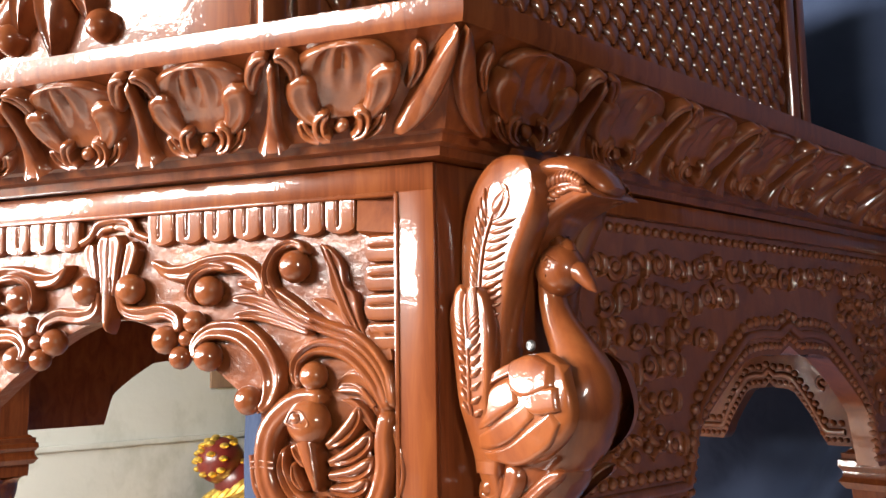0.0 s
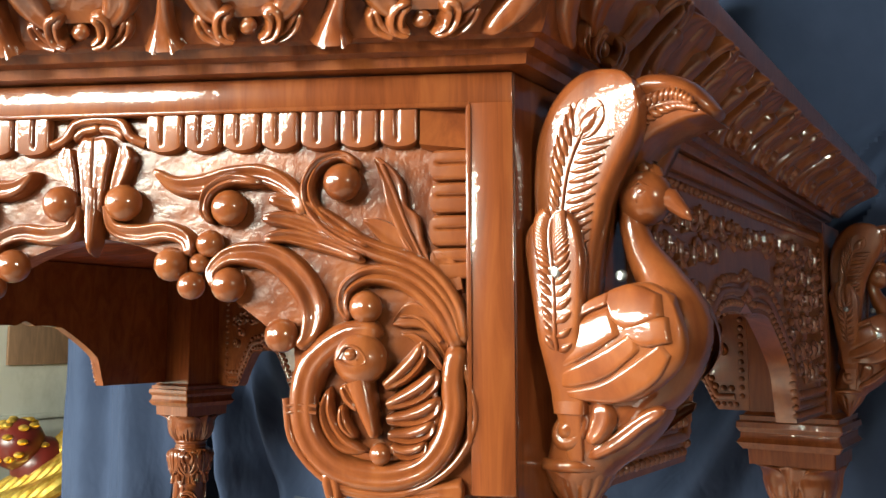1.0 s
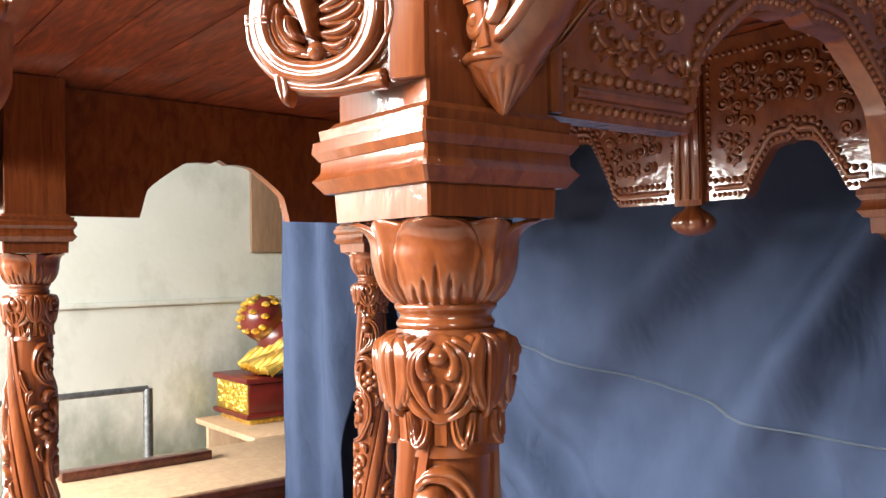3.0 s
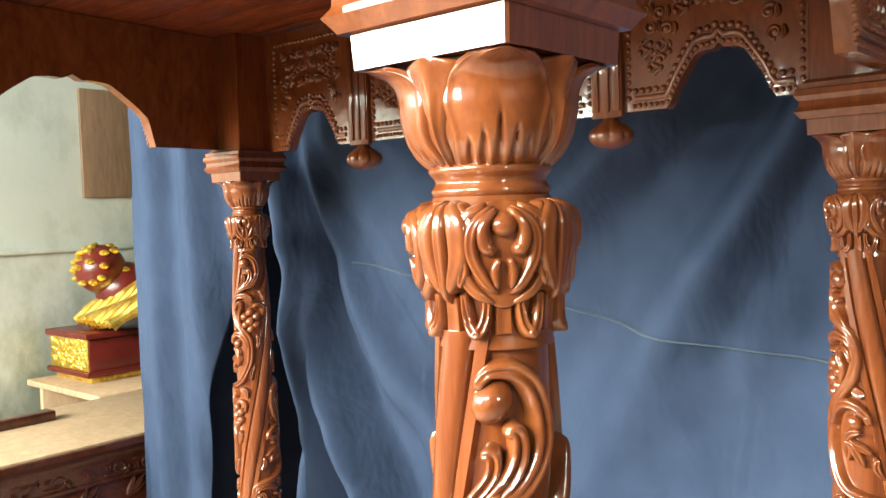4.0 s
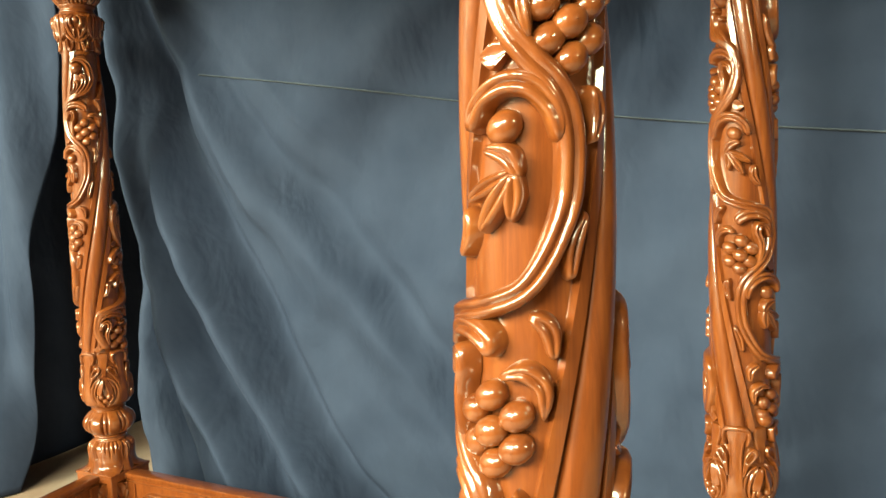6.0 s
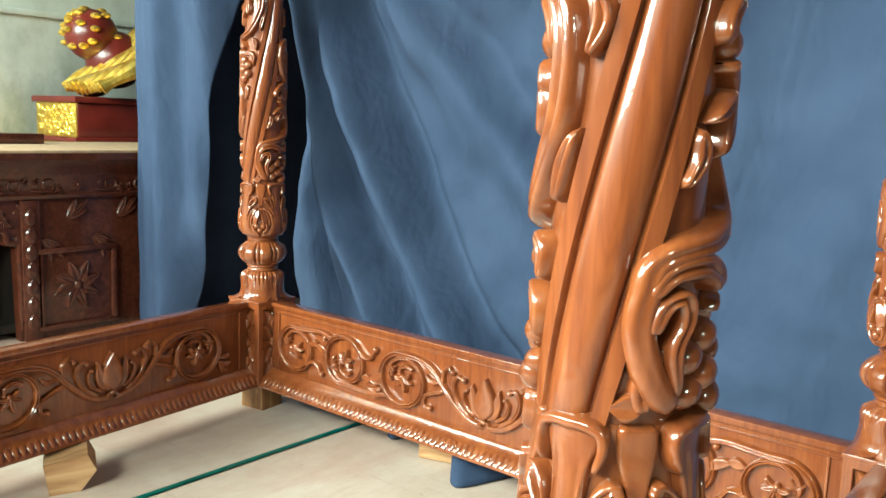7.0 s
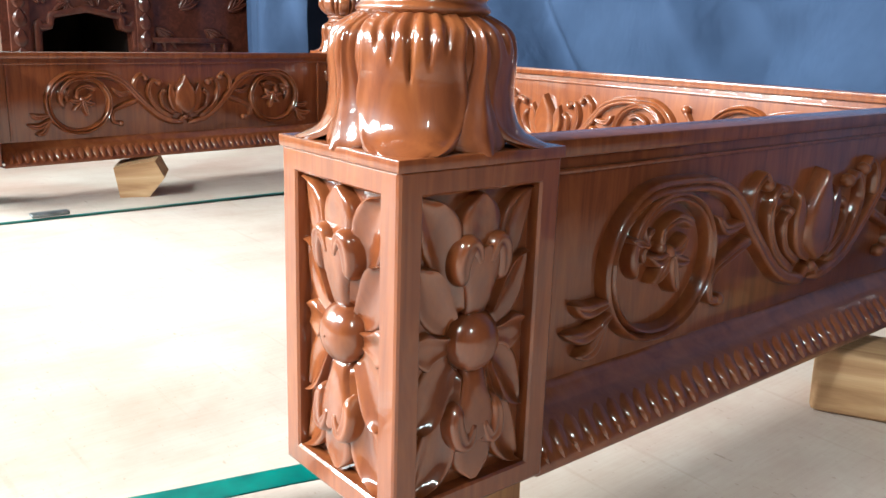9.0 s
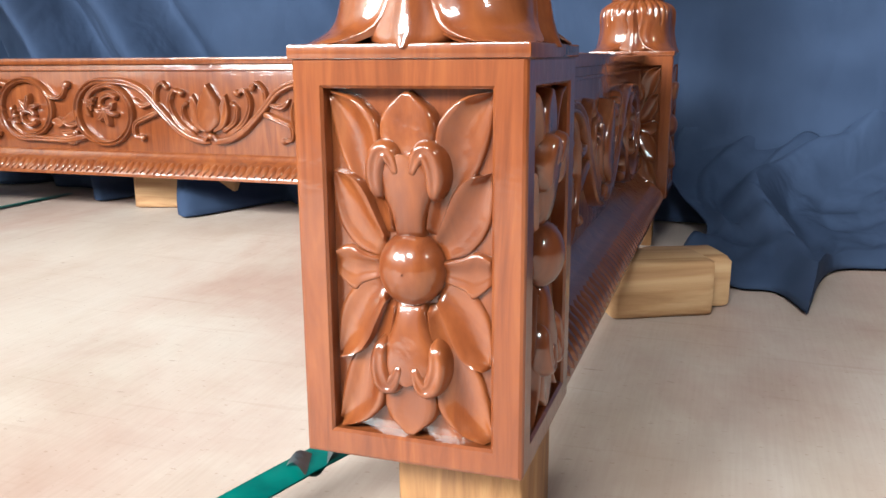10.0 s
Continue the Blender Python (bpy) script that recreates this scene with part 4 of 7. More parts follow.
def rail_carving(L, H):
    """A lotus in the middle of the rail with volutes running out from it on both sides, one mesh each: lotus, scrolls."""
    k = H / 0.112
    D = 0.0100 * k
    lotus = Geo()
    blade(lotus, [(0, -0.032), (-0.021, -0.014), (-0.020, 0.012), (-0.007, 0.034), (0, 0.046)], [(0, -0.032), (0.021, -0.014), (0.020, 0.012), (0.007, 0.034), (0, 0.046)], 0.0125, -0.05, 0.0, 20, 12)
    for e in (-1, 1):
        blade(lotus, [(e * 0.004, -0.032), (e * 0.026, -0.022), (e * 0.034, 0.004), (e * 0.029, 0.030)], [(e * 0.004, -0.032), (e * 0.014, -0.010), (e * 0.019, 0.012), (e * 0.029, 0.030)], 0.0100, 0.2, 0.0, 18, 10)
        stem(lotus, [(e * 0.006, -0.020), (e * 0.010, 0.002), (e * 0.004, 0.026)], 0.0006, 0.0014, 12, 6, 0.9, 0.0118)
        lobe(lotus, [(e * 0.004, -0.034, 0.003), (e * 0.012, -0.043, 0.0042), (e * 0.020, -0.040, 0.003)], 0.0085, 0.0, 0.2)
    lotus.ball((0, -0.036, 0.003), (0.0062, 0.0062, 0.0075), 14, 9)
    scrolls = []
    for e in (-1, 1):
        g = Geo()
        volute_stem(g, [(0.004, -0.048), (0.048, -0.034), (0.086, 0.000), (0.116, 0.032), (0.146, 0.045)], 0.194, -0.002, 0.0505, 100, -480, 0.0066, 0.0046, D)
        spray(g, 0.190, 0.004, 255, 0.029, 0.0105)
        spray(g, 0.214, 0.012, 20, 0.018, 0.0090)
        curl(g, [(0.166, 0.020), (0.180, 0.026), (0.196, 0.020), (0.198, 0.008)], 0.0042, 0.0050, 0.0090)
        curl(g, [(0.026, -0.038), (0.058, -0.014), (0.070, 0.014), (0.062, 0.034), (0.049, 0.030)], 0.0045, 0.0062, 0.0090)
        curl(g, [(0.020, -0.030), (0.042, -0.014), (0.047, 0.006), (0.040, 0.014)], 0.0040, 0.0045, 0.0080)
        curl(g, [(0.096, 0.012), (0.094, 0.034), (0.082, 0.046), (0.074, 0.038)], 0.0040, 0.0058, 0.0085)
        curl(g, [(0.090, 0.000), (0.116, -0.010), (0.136, -0.020), (0.137, -0.038), (0.124, -0.042)], 0.0045, 0.0058, 0.0085)
        lobe(g, [(0.100, 0.014, 0.003), (0.122, 0.010, 0.0055), (0.136, 0.022, 0.003)], 0.0080, 0.0, 0.3)
        for p in ([(0.238, -0.026), (0.262, -0.040), (0.282, -0.036)], [(0.246, -0.030), (0.256, -0.050), (0.270, -0.053)], [(0.242, -0.020), (0.262, -0.024), (0.276, -0.018)]):
            lobe(g, [(*p[0], 0.003), (*p[1], 0.0062), (*p[2], 0.0025)], 0.0085, 0.0, 0.3)
        if L > 0.8:
            volute_stem(g, [(0.226, -0.040), (0.262, -0.048), (0.300, -0.048)], 0.348, 0.001, 0.0495, 255, 480, 0.0064, 0.0046, D)
            spray(g, 0.345, -0.002, 105, 0.028, 0.0105)
            spray(g, 0.368, -0.012, 340, 0.018, 0.0090)
            curl(g, [(0.326, -0.018), (0.340, -0.025), (0.354, -0.018), (0.356, -0.006)], 0.0042, 0.0050, 0.0090)
            volute_stem(g, [(0.376, 0.040), (0.412, 0.048), (0.446, 0.046)], 0.492, -0.001, 0.0465, 105, -470, 0.0062, 0.0044, D)
            spray(g, 0.489, 0.004, 250, 0.027, 0.0105)
            spray(g, 0.510, 0.010, 20, 0.016, 0.0090)
            for u, v in ((0.268, 0.024), (0.418, -0.024)):
                # tendril that springs from the next volute, a leaf and a bud on the stem
                curl(g, [(u + 0.040, v * 1.30), (u + 0.024, v * 0.90), (u + 0.006, v * 0.95), (u - 0.006, v * 1.75)], 0.0042, 0.0068, 0.0095)
                blade(g, [(u - 0.026, v * 0.10), (u - 0.010, v * -0.10), (u + 0.010, v * -0.75)], [(u - 0.026, v * 0.02), (u - 0.020, v * -0.70), (u - 0.004, v * -0.95), (u + 0.010, v * -0.80)], 0.0105, 0.25, 0.0, 16, 10)
                blade(g, [(u + 0.002, v * -0.80), (u + 0.016, v * -0.45), (u + 0.030, v * -0.75)], [(u + 0.002, v * -0.90), (u + 0.014, v * -1.20), (u + 0.030, v * -0.80)], 0.0100, 0.25, 0.0, 14, 10)
                g.ball((u - 0.016, v * -1.55, 0.003), (0.0058, 0.0066, 0.0075), 12, 8)
        g.mapped(lambda a, b, o, e=e: (L / 2 + e * a, b * k, o))
        scrolls.append(g)
    lotus.mapped(lambda a, b, o: (L / 2 + a, b * k, o))
    return lotus, scrolls


def rail(u0, u1, origin, u, n, both, label):
    """A bottom rail: board with a rim, scroll carving and a flared moulding with tongues along its foot."""
    L = u1 - u0
    m = frame_at(origin, u, n)
    g = Geo()
    g.box((0, 0.088, -0.010), (L, 0.232, 0.0125), 0.001)
    g.box((0, 0.231, -0.014), (L, 0.2415, 0.017), 0.002)
    board = part("bottom_rail", g.moved(m), TEAK, pavilion, label)
    for s in ((1, -1) if both else (1,)):
        def flip(a, z, o, s=s):
            return (a, z, s * o + (0.001 if s > 0 else 0.001))
        g = Geo()
        strip_moulding(g, [(0.098, 0.011), (0.094, 0.017), (0.0925, 0.017), (0.089, 0.023), (0.0875, 0.0235), (0.086, 0.030), (0.070, 0.043), (0.065, 0.046), (0.062, 0.045), (0.061, 0.011)], L)
        for p in line((0.004, 0, 0), (L - 0.004, 0, 0), 0.0125):
            leaf(g, p.x + 0.003, 0.0845, -90 - 14, 0.0175, 0.0115, 0.0042, 0, 0.0, 5, 4, 0.2)
            k = len(g.v) - 30
            for i in range(k, len(g.v)):
                a, z, o = g.v[i]
                g.v[i] = (a, z, o + 0.0315 + (0.0845 - z) * 0.80)
        part("foot_moulding", g.mapped(flip).moved(m), CARVED, board)
        g = Geo()
        g.box((0, 0.2215, 0.011), (L, 0.2245, 0.0145), 0.001)
        for e in (0.022, L - 0.026):
            g.box((e, 0.100, 0.011), (e + 0.004, 0.2215, 0.0145), 0.001)
        part("rim_bead", g.mapped(flip).moved(m), TEAK, board)
        lotus, scrolls = rail_carving(L, 0.108)
        for nm, g in (("lotus_carving", lotus), ("scroll_carving", scrolls[0]), ("scroll_carving", scrolls[1])):
            g.mapped(lambda a, z, o: (a, z + 0.160, o + 0.012))
            part(nm, g.mapped(flip).moved(m), CARVED, board)


rail(0.05, DY - 0.05, (0, 0.05, 0), (0, 1, 0), (1, 0, 0), True, "bottom rail with dark carved scrolls")
rail(0.05, DY - 0.047, (FARX, 0.05, 0), (BX - FARX, DY - 0.1, 0), (DY - 0.1, FARX - BX, 0), True, "bottom rail with dark carved scrolls")
rail(0.05, -BX - 0.05, (BX + 0.05, DY, 0), (1, 0, 0), (0, -1, 0), False, "long bottom rail with carved scrolls and tulips")

# ---- arched panels under the cornice ----
C30, S30 = math.cos(math.pi / 6), math.sin(math.pi / 6)
BAY = 0.468                                     # the angled front bays
E1 = (0.05 - BAY * C30, -0.05 - BAY * S30)
E2 = (FARX - 0.05 + BAY * C30, -0.05 - BAY * S30)


def bay_low(half):
    def low(u):
        e = half - abs(u - half)
        if e < 0.066:
            return 1.303
        if e < 0.1185:
            return 1.345 - 0.042 * math.sqrt(max(0.0, 1 - ((e - 0.066) / 0.0525) ** 2))
        if e < 0.165:
            return 1.378 + (e - 0.1185) / 0.0465 * 0.036
        return 1.414 + 0.026 * math.sin(min(1.0, (e - 0.165) / (half - 0.165)) * math.pi / 2)
    return low


def bird_medallion(g, half):
    """A bird's head with its beak down, inside the ring of its own neck, the wing spread behind."""
    lobe(g, [(0.0700, 1.3880, 0.006), (0.0860, 1.3868, 0.0085), (0.0985, 1.3800, 0.0095), (0.1090, 1.3680, 0.0095), (0.1125, 1.3500, 0.0090), (0.1090, 1.3330, 0.0088), (0.0985, 1.3200, 0.0086), (0.0830, 1.3135, 0.0084), (0.0640, 1.3125, 0.0084), (0.0480, 1.3180, 0.0082), (0.0375, 1.3300, 0.0080), (0.0325, 1.3470, 0.0076), (0.0330, 1.3640, 0.0070), (0.0300, 1.3820, 0.0066)], 0.0120, 0.0, 0.10, 0.0, 96, 12, 0.03, 0.03)
    for k in (-0.0105, 0.0095):
        # cut lines on both sides of the ring
        stem(g, [(0.0715 + (0.0415 + k) * math.cos(radians(a)), 1.3490 + (0.0370 + k * 0.95) * math.sin(radians(a))) for a in (150, 190, 225, 260, 300, 335, 365)], 0.0017, 0.0020, 40, 6, 0.8, 0.0068)
    for z in (1.3455, 1.3490):
        stem(g, [(0.1205, z), (0.1130, z + 0.001), (0.1045, z)], 0.0009, 0.0009, 8, 6, 0.9, 0.0108)
    # head, eye and brow, beak, tongue
    g.ball((0.0815, 1.3735, 0.0085), (0.0145, 0.0140, 0.0105), 24, 16)
    g.ball((0.0850, 1.3762, 0.0180), (0.0036, 0.0032, 0.0028), 12, 8)
    stem(g, [(0.0925, 1.3735), (0.0880, 1.3805), (0.0810, 1.3790), (0.0770, 1.3725), (0.0840, 1.3705), (0.0925, 1.3735)], 0.0010, 0.0010, 20, 6, 0.9, 0.0180)
    lobe(g, [(0.0830, 1.3640, 0.0088), (0.0800, 1.3540, 0.0072), (0.0762, 1.3420, 0.0050), (0.0730, 1.3320, 0.0026)], 0.0155, 0.0, 0.0, 0.0, 20, 10, 0.05, 0.1)
    lobe(g, [(0.0905, 1.3610, 0.0030), (0.0870, 1.3540, 0.0050), (0.0800, 1.3460, 0.0030)], 0.0140, 0.0, 0.2)
    g.ball((0.0706, 1.3246, 0.0090), (0.0060, 0.0060, 0.0058), 14, 9)
    # crescents of the breast
    lobe(g, [(0.0985, 1.3590, 0.0020), (0.1000, 1.3440, 0.0052), (0.0915, 1.3300, 0.0056), (0.0770, 1.3245, 0.0026)], 0.0105, 0.0, 0.3, 0.0, 22, 10)
    lobe(g, [(0.0915, 1.3500, 0.0018), (0.0905, 1.3400, 0.0036), (0.0835, 1.3320, 0.0022)], 0.0115, 0.0, 0.2)
    # spread wing
    for p in ([(0.0700, 1.3585, 0.0030), (0.0590, 1.3660, 0.0062), (0.0510, 1.3750, 0.0058), (0.0482, 1.3835, 0.0028)], [(0.0690, 1.3490, 0.0030), (0.0550, 1.3540, 0.0066), (0.0450, 1.3610, 0.0064), (0.0410, 1.3690, 0.0034)], [(0.0690, 1.3420, 0.0028), (0.0550, 1.3430, 0.0060), (0.0450, 1.3470, 0.0064), (0.0395, 1.3540, 0.0036)], [(0.0680, 1.3345, 0.0026), (0.0560, 1.3335, 0.0056), (0.0470, 1.3365, 0.0058), (0.0425, 1.3420, 0.0032)], [(0.0665, 1.3285, 0.0026), (0.0580, 1.3250, 0.0050), (0.0500, 1.3270, 0.0046), (0.0465, 1.3320, 0.0024)]):
        lobe(g, p, 0.0115, 0.0, 0.35, 0.001, 22, 10, 0.06, 0.22, 0.25)
    # lip under the ring and its hanging leaf
    lobe(g, [(0.1020, 1.3120, 0.0050), (0.0900, 1.3060, 0.0046), (0.0640, 1.3025, 0.0046), (0.0380, 1.3050, 0.0056), (0.0270, 1.3060, 0.0072)], 0.0085, -0.001, 0.2, 0.0, 30, 8, 0.03, 0.05)
    lobe(g, [(0.0985, 1.3160, 0.0055), (0.0960, 1.3050, 0.0060), (0.0938, 1.2930, 0.0022)], 0.0100, 0.0, 0.2)


def knob_scroll(g, half):
    """Hooked scroll round a knob above the ring, with the leaf behind it."""
    lobe(g, [(0.0290, 1.3780, 0.0050), (0.0400, 1.4000, 0.0068), (0.0570, 1.4150, 0.0070), (0.0770, 1.4185, 0.0062), (0.0895, 1.4115, 0.0050), (0.0915, 1.4010, 0.0042), (0.0870, 1.3945, 0.0034)], 0.0110, 0.0, 0.35, 0.0, 40, 10, 0.04, 0.06)
    g.ball((0.0795, 1.4010, 0.0060), (0.0092, 0.0092, 0.0085), 18, 11)
    blade(g, [(0.0660, 1.3915), (0.0570, 1.4040), (0.0440, 1.3990), (0.0330, 1.3790)], [(0.0660, 1.3915), (0.0590, 1.3900), (0.0470, 1.3880), (0.0350, 1.3720)], 0.0088, 0.4, 0.0, 18, 12)
    stem(g, [(0.0610, 1.3960), (0.0500, 1.3950), (0.0390, 1.3830)], 0.0006, 0.0014, 12, 6, 0.9, 0.0068)
    blade(g, [(0.0620, 1.3870), (0.0520, 1.3870), (0.0420, 1.3780), (0.0360, 1.3660)], [(0.0620, 1.3870), (0.0540, 1.3830), (0.0460, 1.3740), (0.0380, 1.3660)], 0.0100, 0.2, 0.0, 14, 10)


def stalk_scroll(g, half):
    """Stalk that rises from the ring and hooks round the upper knob."""
    lobe(g, [(0.0265, 1.3800, 0.0040), (0.0330, 1.4040, 0.0058), (0.0500, 1.4225, 0.0064), (0.0760, 1.4325, 0.0060), (0.0960, 1.4420, 0.0056), (0.1090, 1.4540, 0.0052), (0.1125, 1.4670, 0.0046), (0.1060, 1.4795, 0.0040), (0.0930, 1.4835, 0.0036), (0.0835, 1.4770, 0.0032)], 0.0105, 0.0, 0.40, 0.0, 60, 10, 0.03, 0.05)
    g.ball((0.0929, 1.4690, 0.0060), (0.0106, 0.0106, 0.0095), 18, 11)


def plume(g, half):
    """Plume of three long lobes that curl at the tip."""
    for p in ([(0.0760, 1.4330, 0.0030), (0.1000, 1.4480, 0.0055), (0.1200, 1.4580, 0.0050), (0.1345, 1.4605, 0.0036)], [(0.0760, 1.4290, 0.0030), (0.1000, 1.4410, 0.0052), (0.1220, 1.4490, 0.0050), (0.1385, 1.4500, 0.0034)], [(0.0800, 1.4265, 0.0026), (0.1020, 1.4350, 0.0048), (0.1220, 1.4400, 0.0046), (0.1370, 1.4385, 0.0034)]):
        lobe(g, p, 0.0100, 0.0, 0.40, 0.001, 26, 14, 0.06, 0.14, -0.1, 2.4)


def upright_leaf(g, half):
    """Upright toothed leaf beside the stile with a small one at its foot."""
    blade(g, [(0.0520, 1.4220), (0.0620, 1.4380), (0.0690, 1.4560), (0.0720, 1.4700), (0.0765, 1.4830)], [(0.0420, 1.4190), (0.0480, 1.4360), (0.0505, 1.4500), (0.0570, 1.4560), (0.0600, 1.4700), (0.0700, 1.4810), (0.0765, 1.4830)], 0.0092, 0.35, 0.0, 24, 12)
    stem(g, [(0.0480, 1.4250), (0.0570, 1.4440), (0.0640, 1.4620), (0.0710, 1.4780)], 0.0007, 0.0016, 16, 6, 0.9, 0.0072)
    blade(g, [(0.0560, 1.4260), (0.0700, 1.4340), (0.0830, 1.4490)], [(0.0520, 1.4290), (0.0620, 1.4440), (0.0720, 1.4490), (0.0830, 1.4490)], 0.0088, 0.3, 0.0, 16, 10)
    blade(g, [(0.0330, 1.4080), (0.0420, 1.4190), (0.0440, 1.4320)], [(0.0265, 1.4080), (0.0300, 1.4250), (0.0440, 1.4320)], 0.0080, 0.3, 0.0, 14, 10)


def long_leaf(g, half):
    """Long S-shaped leaf under the tongues, its stem hooked round a knob."""
    lobe(g, [(0.1130, 1.4500, 0.0040), (0.1210, 1.4650, 0.0056), (0.1370, 1.4740, 0.0066), (0.1560, 1.4735, 0.0070), (0.1730, 1.4690, 0.0070), (0.1880, 1.4700, 0.0055), (0.2000, 1.4785, 0.0020)], 0.0105, 0.0, 0.40, 0.0, 44, 14, 0.04, 0.05, -0.15, 2.0)
    lobe(g, [(0.1350, 1.4690, 0.0030), (0.1530, 1.4715, 0.0044), (0.1660, 1.4660, 0.0044), (0.1700, 1.4550, 0.0036), (0.1650, 1.4470, 0.0030)], 0.0115, 0.0, 0.2, 0.0, 30, 10)
    g.ball((0.1560, 1.4560, 0.0055), (0.0102, 0.0102, 0.0090), 18, 11)


def arch_scroll(g, half):
    """Thick scroll along the edge of the arch."""
    lobe(g, [(0.1620, 1.4120, 0.0030), (0.1640, 1.4215, 0.0046), (0.1530, 1.4300, 0.0066), (0.1320, 1.4285, 0.0086), (0.1160, 1.4160, 0.0090), (0.1080, 1.4000, 0.0082), (0.1100, 1.3860, 0.0060), (0.1160, 1.3790, 0.0040)], 0.0125, 0.0, 0.42, 0.0, 50, 14, 0.03, 0.06, -0.15, 2.0)


def keystone_arm(g, half):
    """Arm from the keystone down to the cluster of knobs."""
    lobe(g, [(0.2262, 1.4600, 0.0036), (0.2215, 1.4460, 0.0048), (0.2080, 1.4425, 0.0060), (0.1920, 1.4440, 0.0058), (0.1800, 1.4390, 0.0050), (0.1770, 1.4290, 0.0036)], 0.0105, 0.0, 0.42, 0.0, 36, 14, 0.03, 0.06, 0.15, 2.2)


def keystone(g, half):
    """Half of the shell keystone and its hood."""
    k = half
    g.ball((k - 0.0180, 1.4595, 0.0075), (0.0105, 0.0105, 0.0092), 18, 11)
    lobe(g, [(k, 1.4700, 0.0050), (k, 1.4560, 0.0056), (k, 1.4420, 0.0042), (k, 1.4300, 0.0014)], 0.0115, 0.0, 0.0, 0.0, 18, 10, 0.03, 0.2)
    blade(g, [(k + 0.0006, 1.4520), (k + 0.0006, 1.4780), (k + 0.0006, 1.4985)], [(k - 0.0055, 1.4520), (k - 0.0082, 1.4760), (k - 0.0105, 1.4900), (k - 0.0060, 1.4980)], 0.0108, 0.12, 0.0, 18, 10, 0.05, 0.10)
    blade(g, [(k - 0.0085, 1.4640), (k - 0.0104, 1.4780), (k - 0.0140, 1.4920)], [(k - 0.0150, 1.4660), (k - 0.0200, 1.4770), (k - 0.0225, 1.4870), (k - 0.0180, 1.4930)], 0.0094, 0.15, 0.0, 14, 10, 0.05, 0.08)
    hood = smooth_curve([(k + 0.001, 1.5085, 0.004), (k - 0.0130, 1.5060, 0.004), (k - 0.0190, 1.4975, 0.004), (k - 0.0280, 1.4935, 0.003)], 18)
    g.tube(hood, 0.0030, 8, 0.9, (0, 0, 1))
    lobe(g, [(k + 0.001, 1.5035, 0.0030), (k - 0.0100, 1.5015, 0.0030), (k - 0.0150, 1.4960, 0.0030)], 0.0050, 0.0, 0.0)


def tongues(half):
    """The rounded tongues inside the top and the stile of half a front bay, one mesh each, with a cut in each."""
    out = []
    n = 7
    t = (half - 0.0280 - 0.0510) / n

    def tongue(at, width, depth, r):
        g = Geo()

        def fn(x, y):
            q = math.copysign(1 - (1 - abs(2 * x - 1)) ** 1.5, x - 0.5)
            w = depth + r * math.sqrt(max(0.0, 1 - q * q))
            cut = 0.0022 * math.exp(-((q - 0.12) * 14) ** 2) * (1 if y < 0.70 else 0)
            h = 0.0014 + 0.0052 * math.sqrt(max(0.0, 1 - abs(q) ** 16)) * (1 - 0.20 * y * y) - cut
            return at(q * width / 2, w * min(1.0, y * 1.04), -0.001 if y == 1 else h)
        g.grid(fn, 26, 12)
        out.append(g)
    for j in range(n):
        tongue(lambda a, b, h, u=0.0510 + t * (j + 0.5): (u + a, 1.5085 - b, h), t * 0.985, 0.0150, 0.0062)
    for j in range(4):
        tongue(lambda a, b, h, v=1.4775 - 0.0178 * j: (0.0255 + b, v + a, h), 0.0172, 0.0150, 0.0062)
    g = Geo()
    g.add([(0.0255, 1.509, 0.001), (0.0505, 1.509, 0.005), (0.0505, 1.489, 0.0065), (0.0255, 1.4865, 0.005), (0.0455, 1.4860, 0.001), (0.0505, 1.488, 0.001)], [(0, 1, 2), (0, 2, 3), (3, 2, 4), (2, 5, 4)])
    out.append(g)
    return out


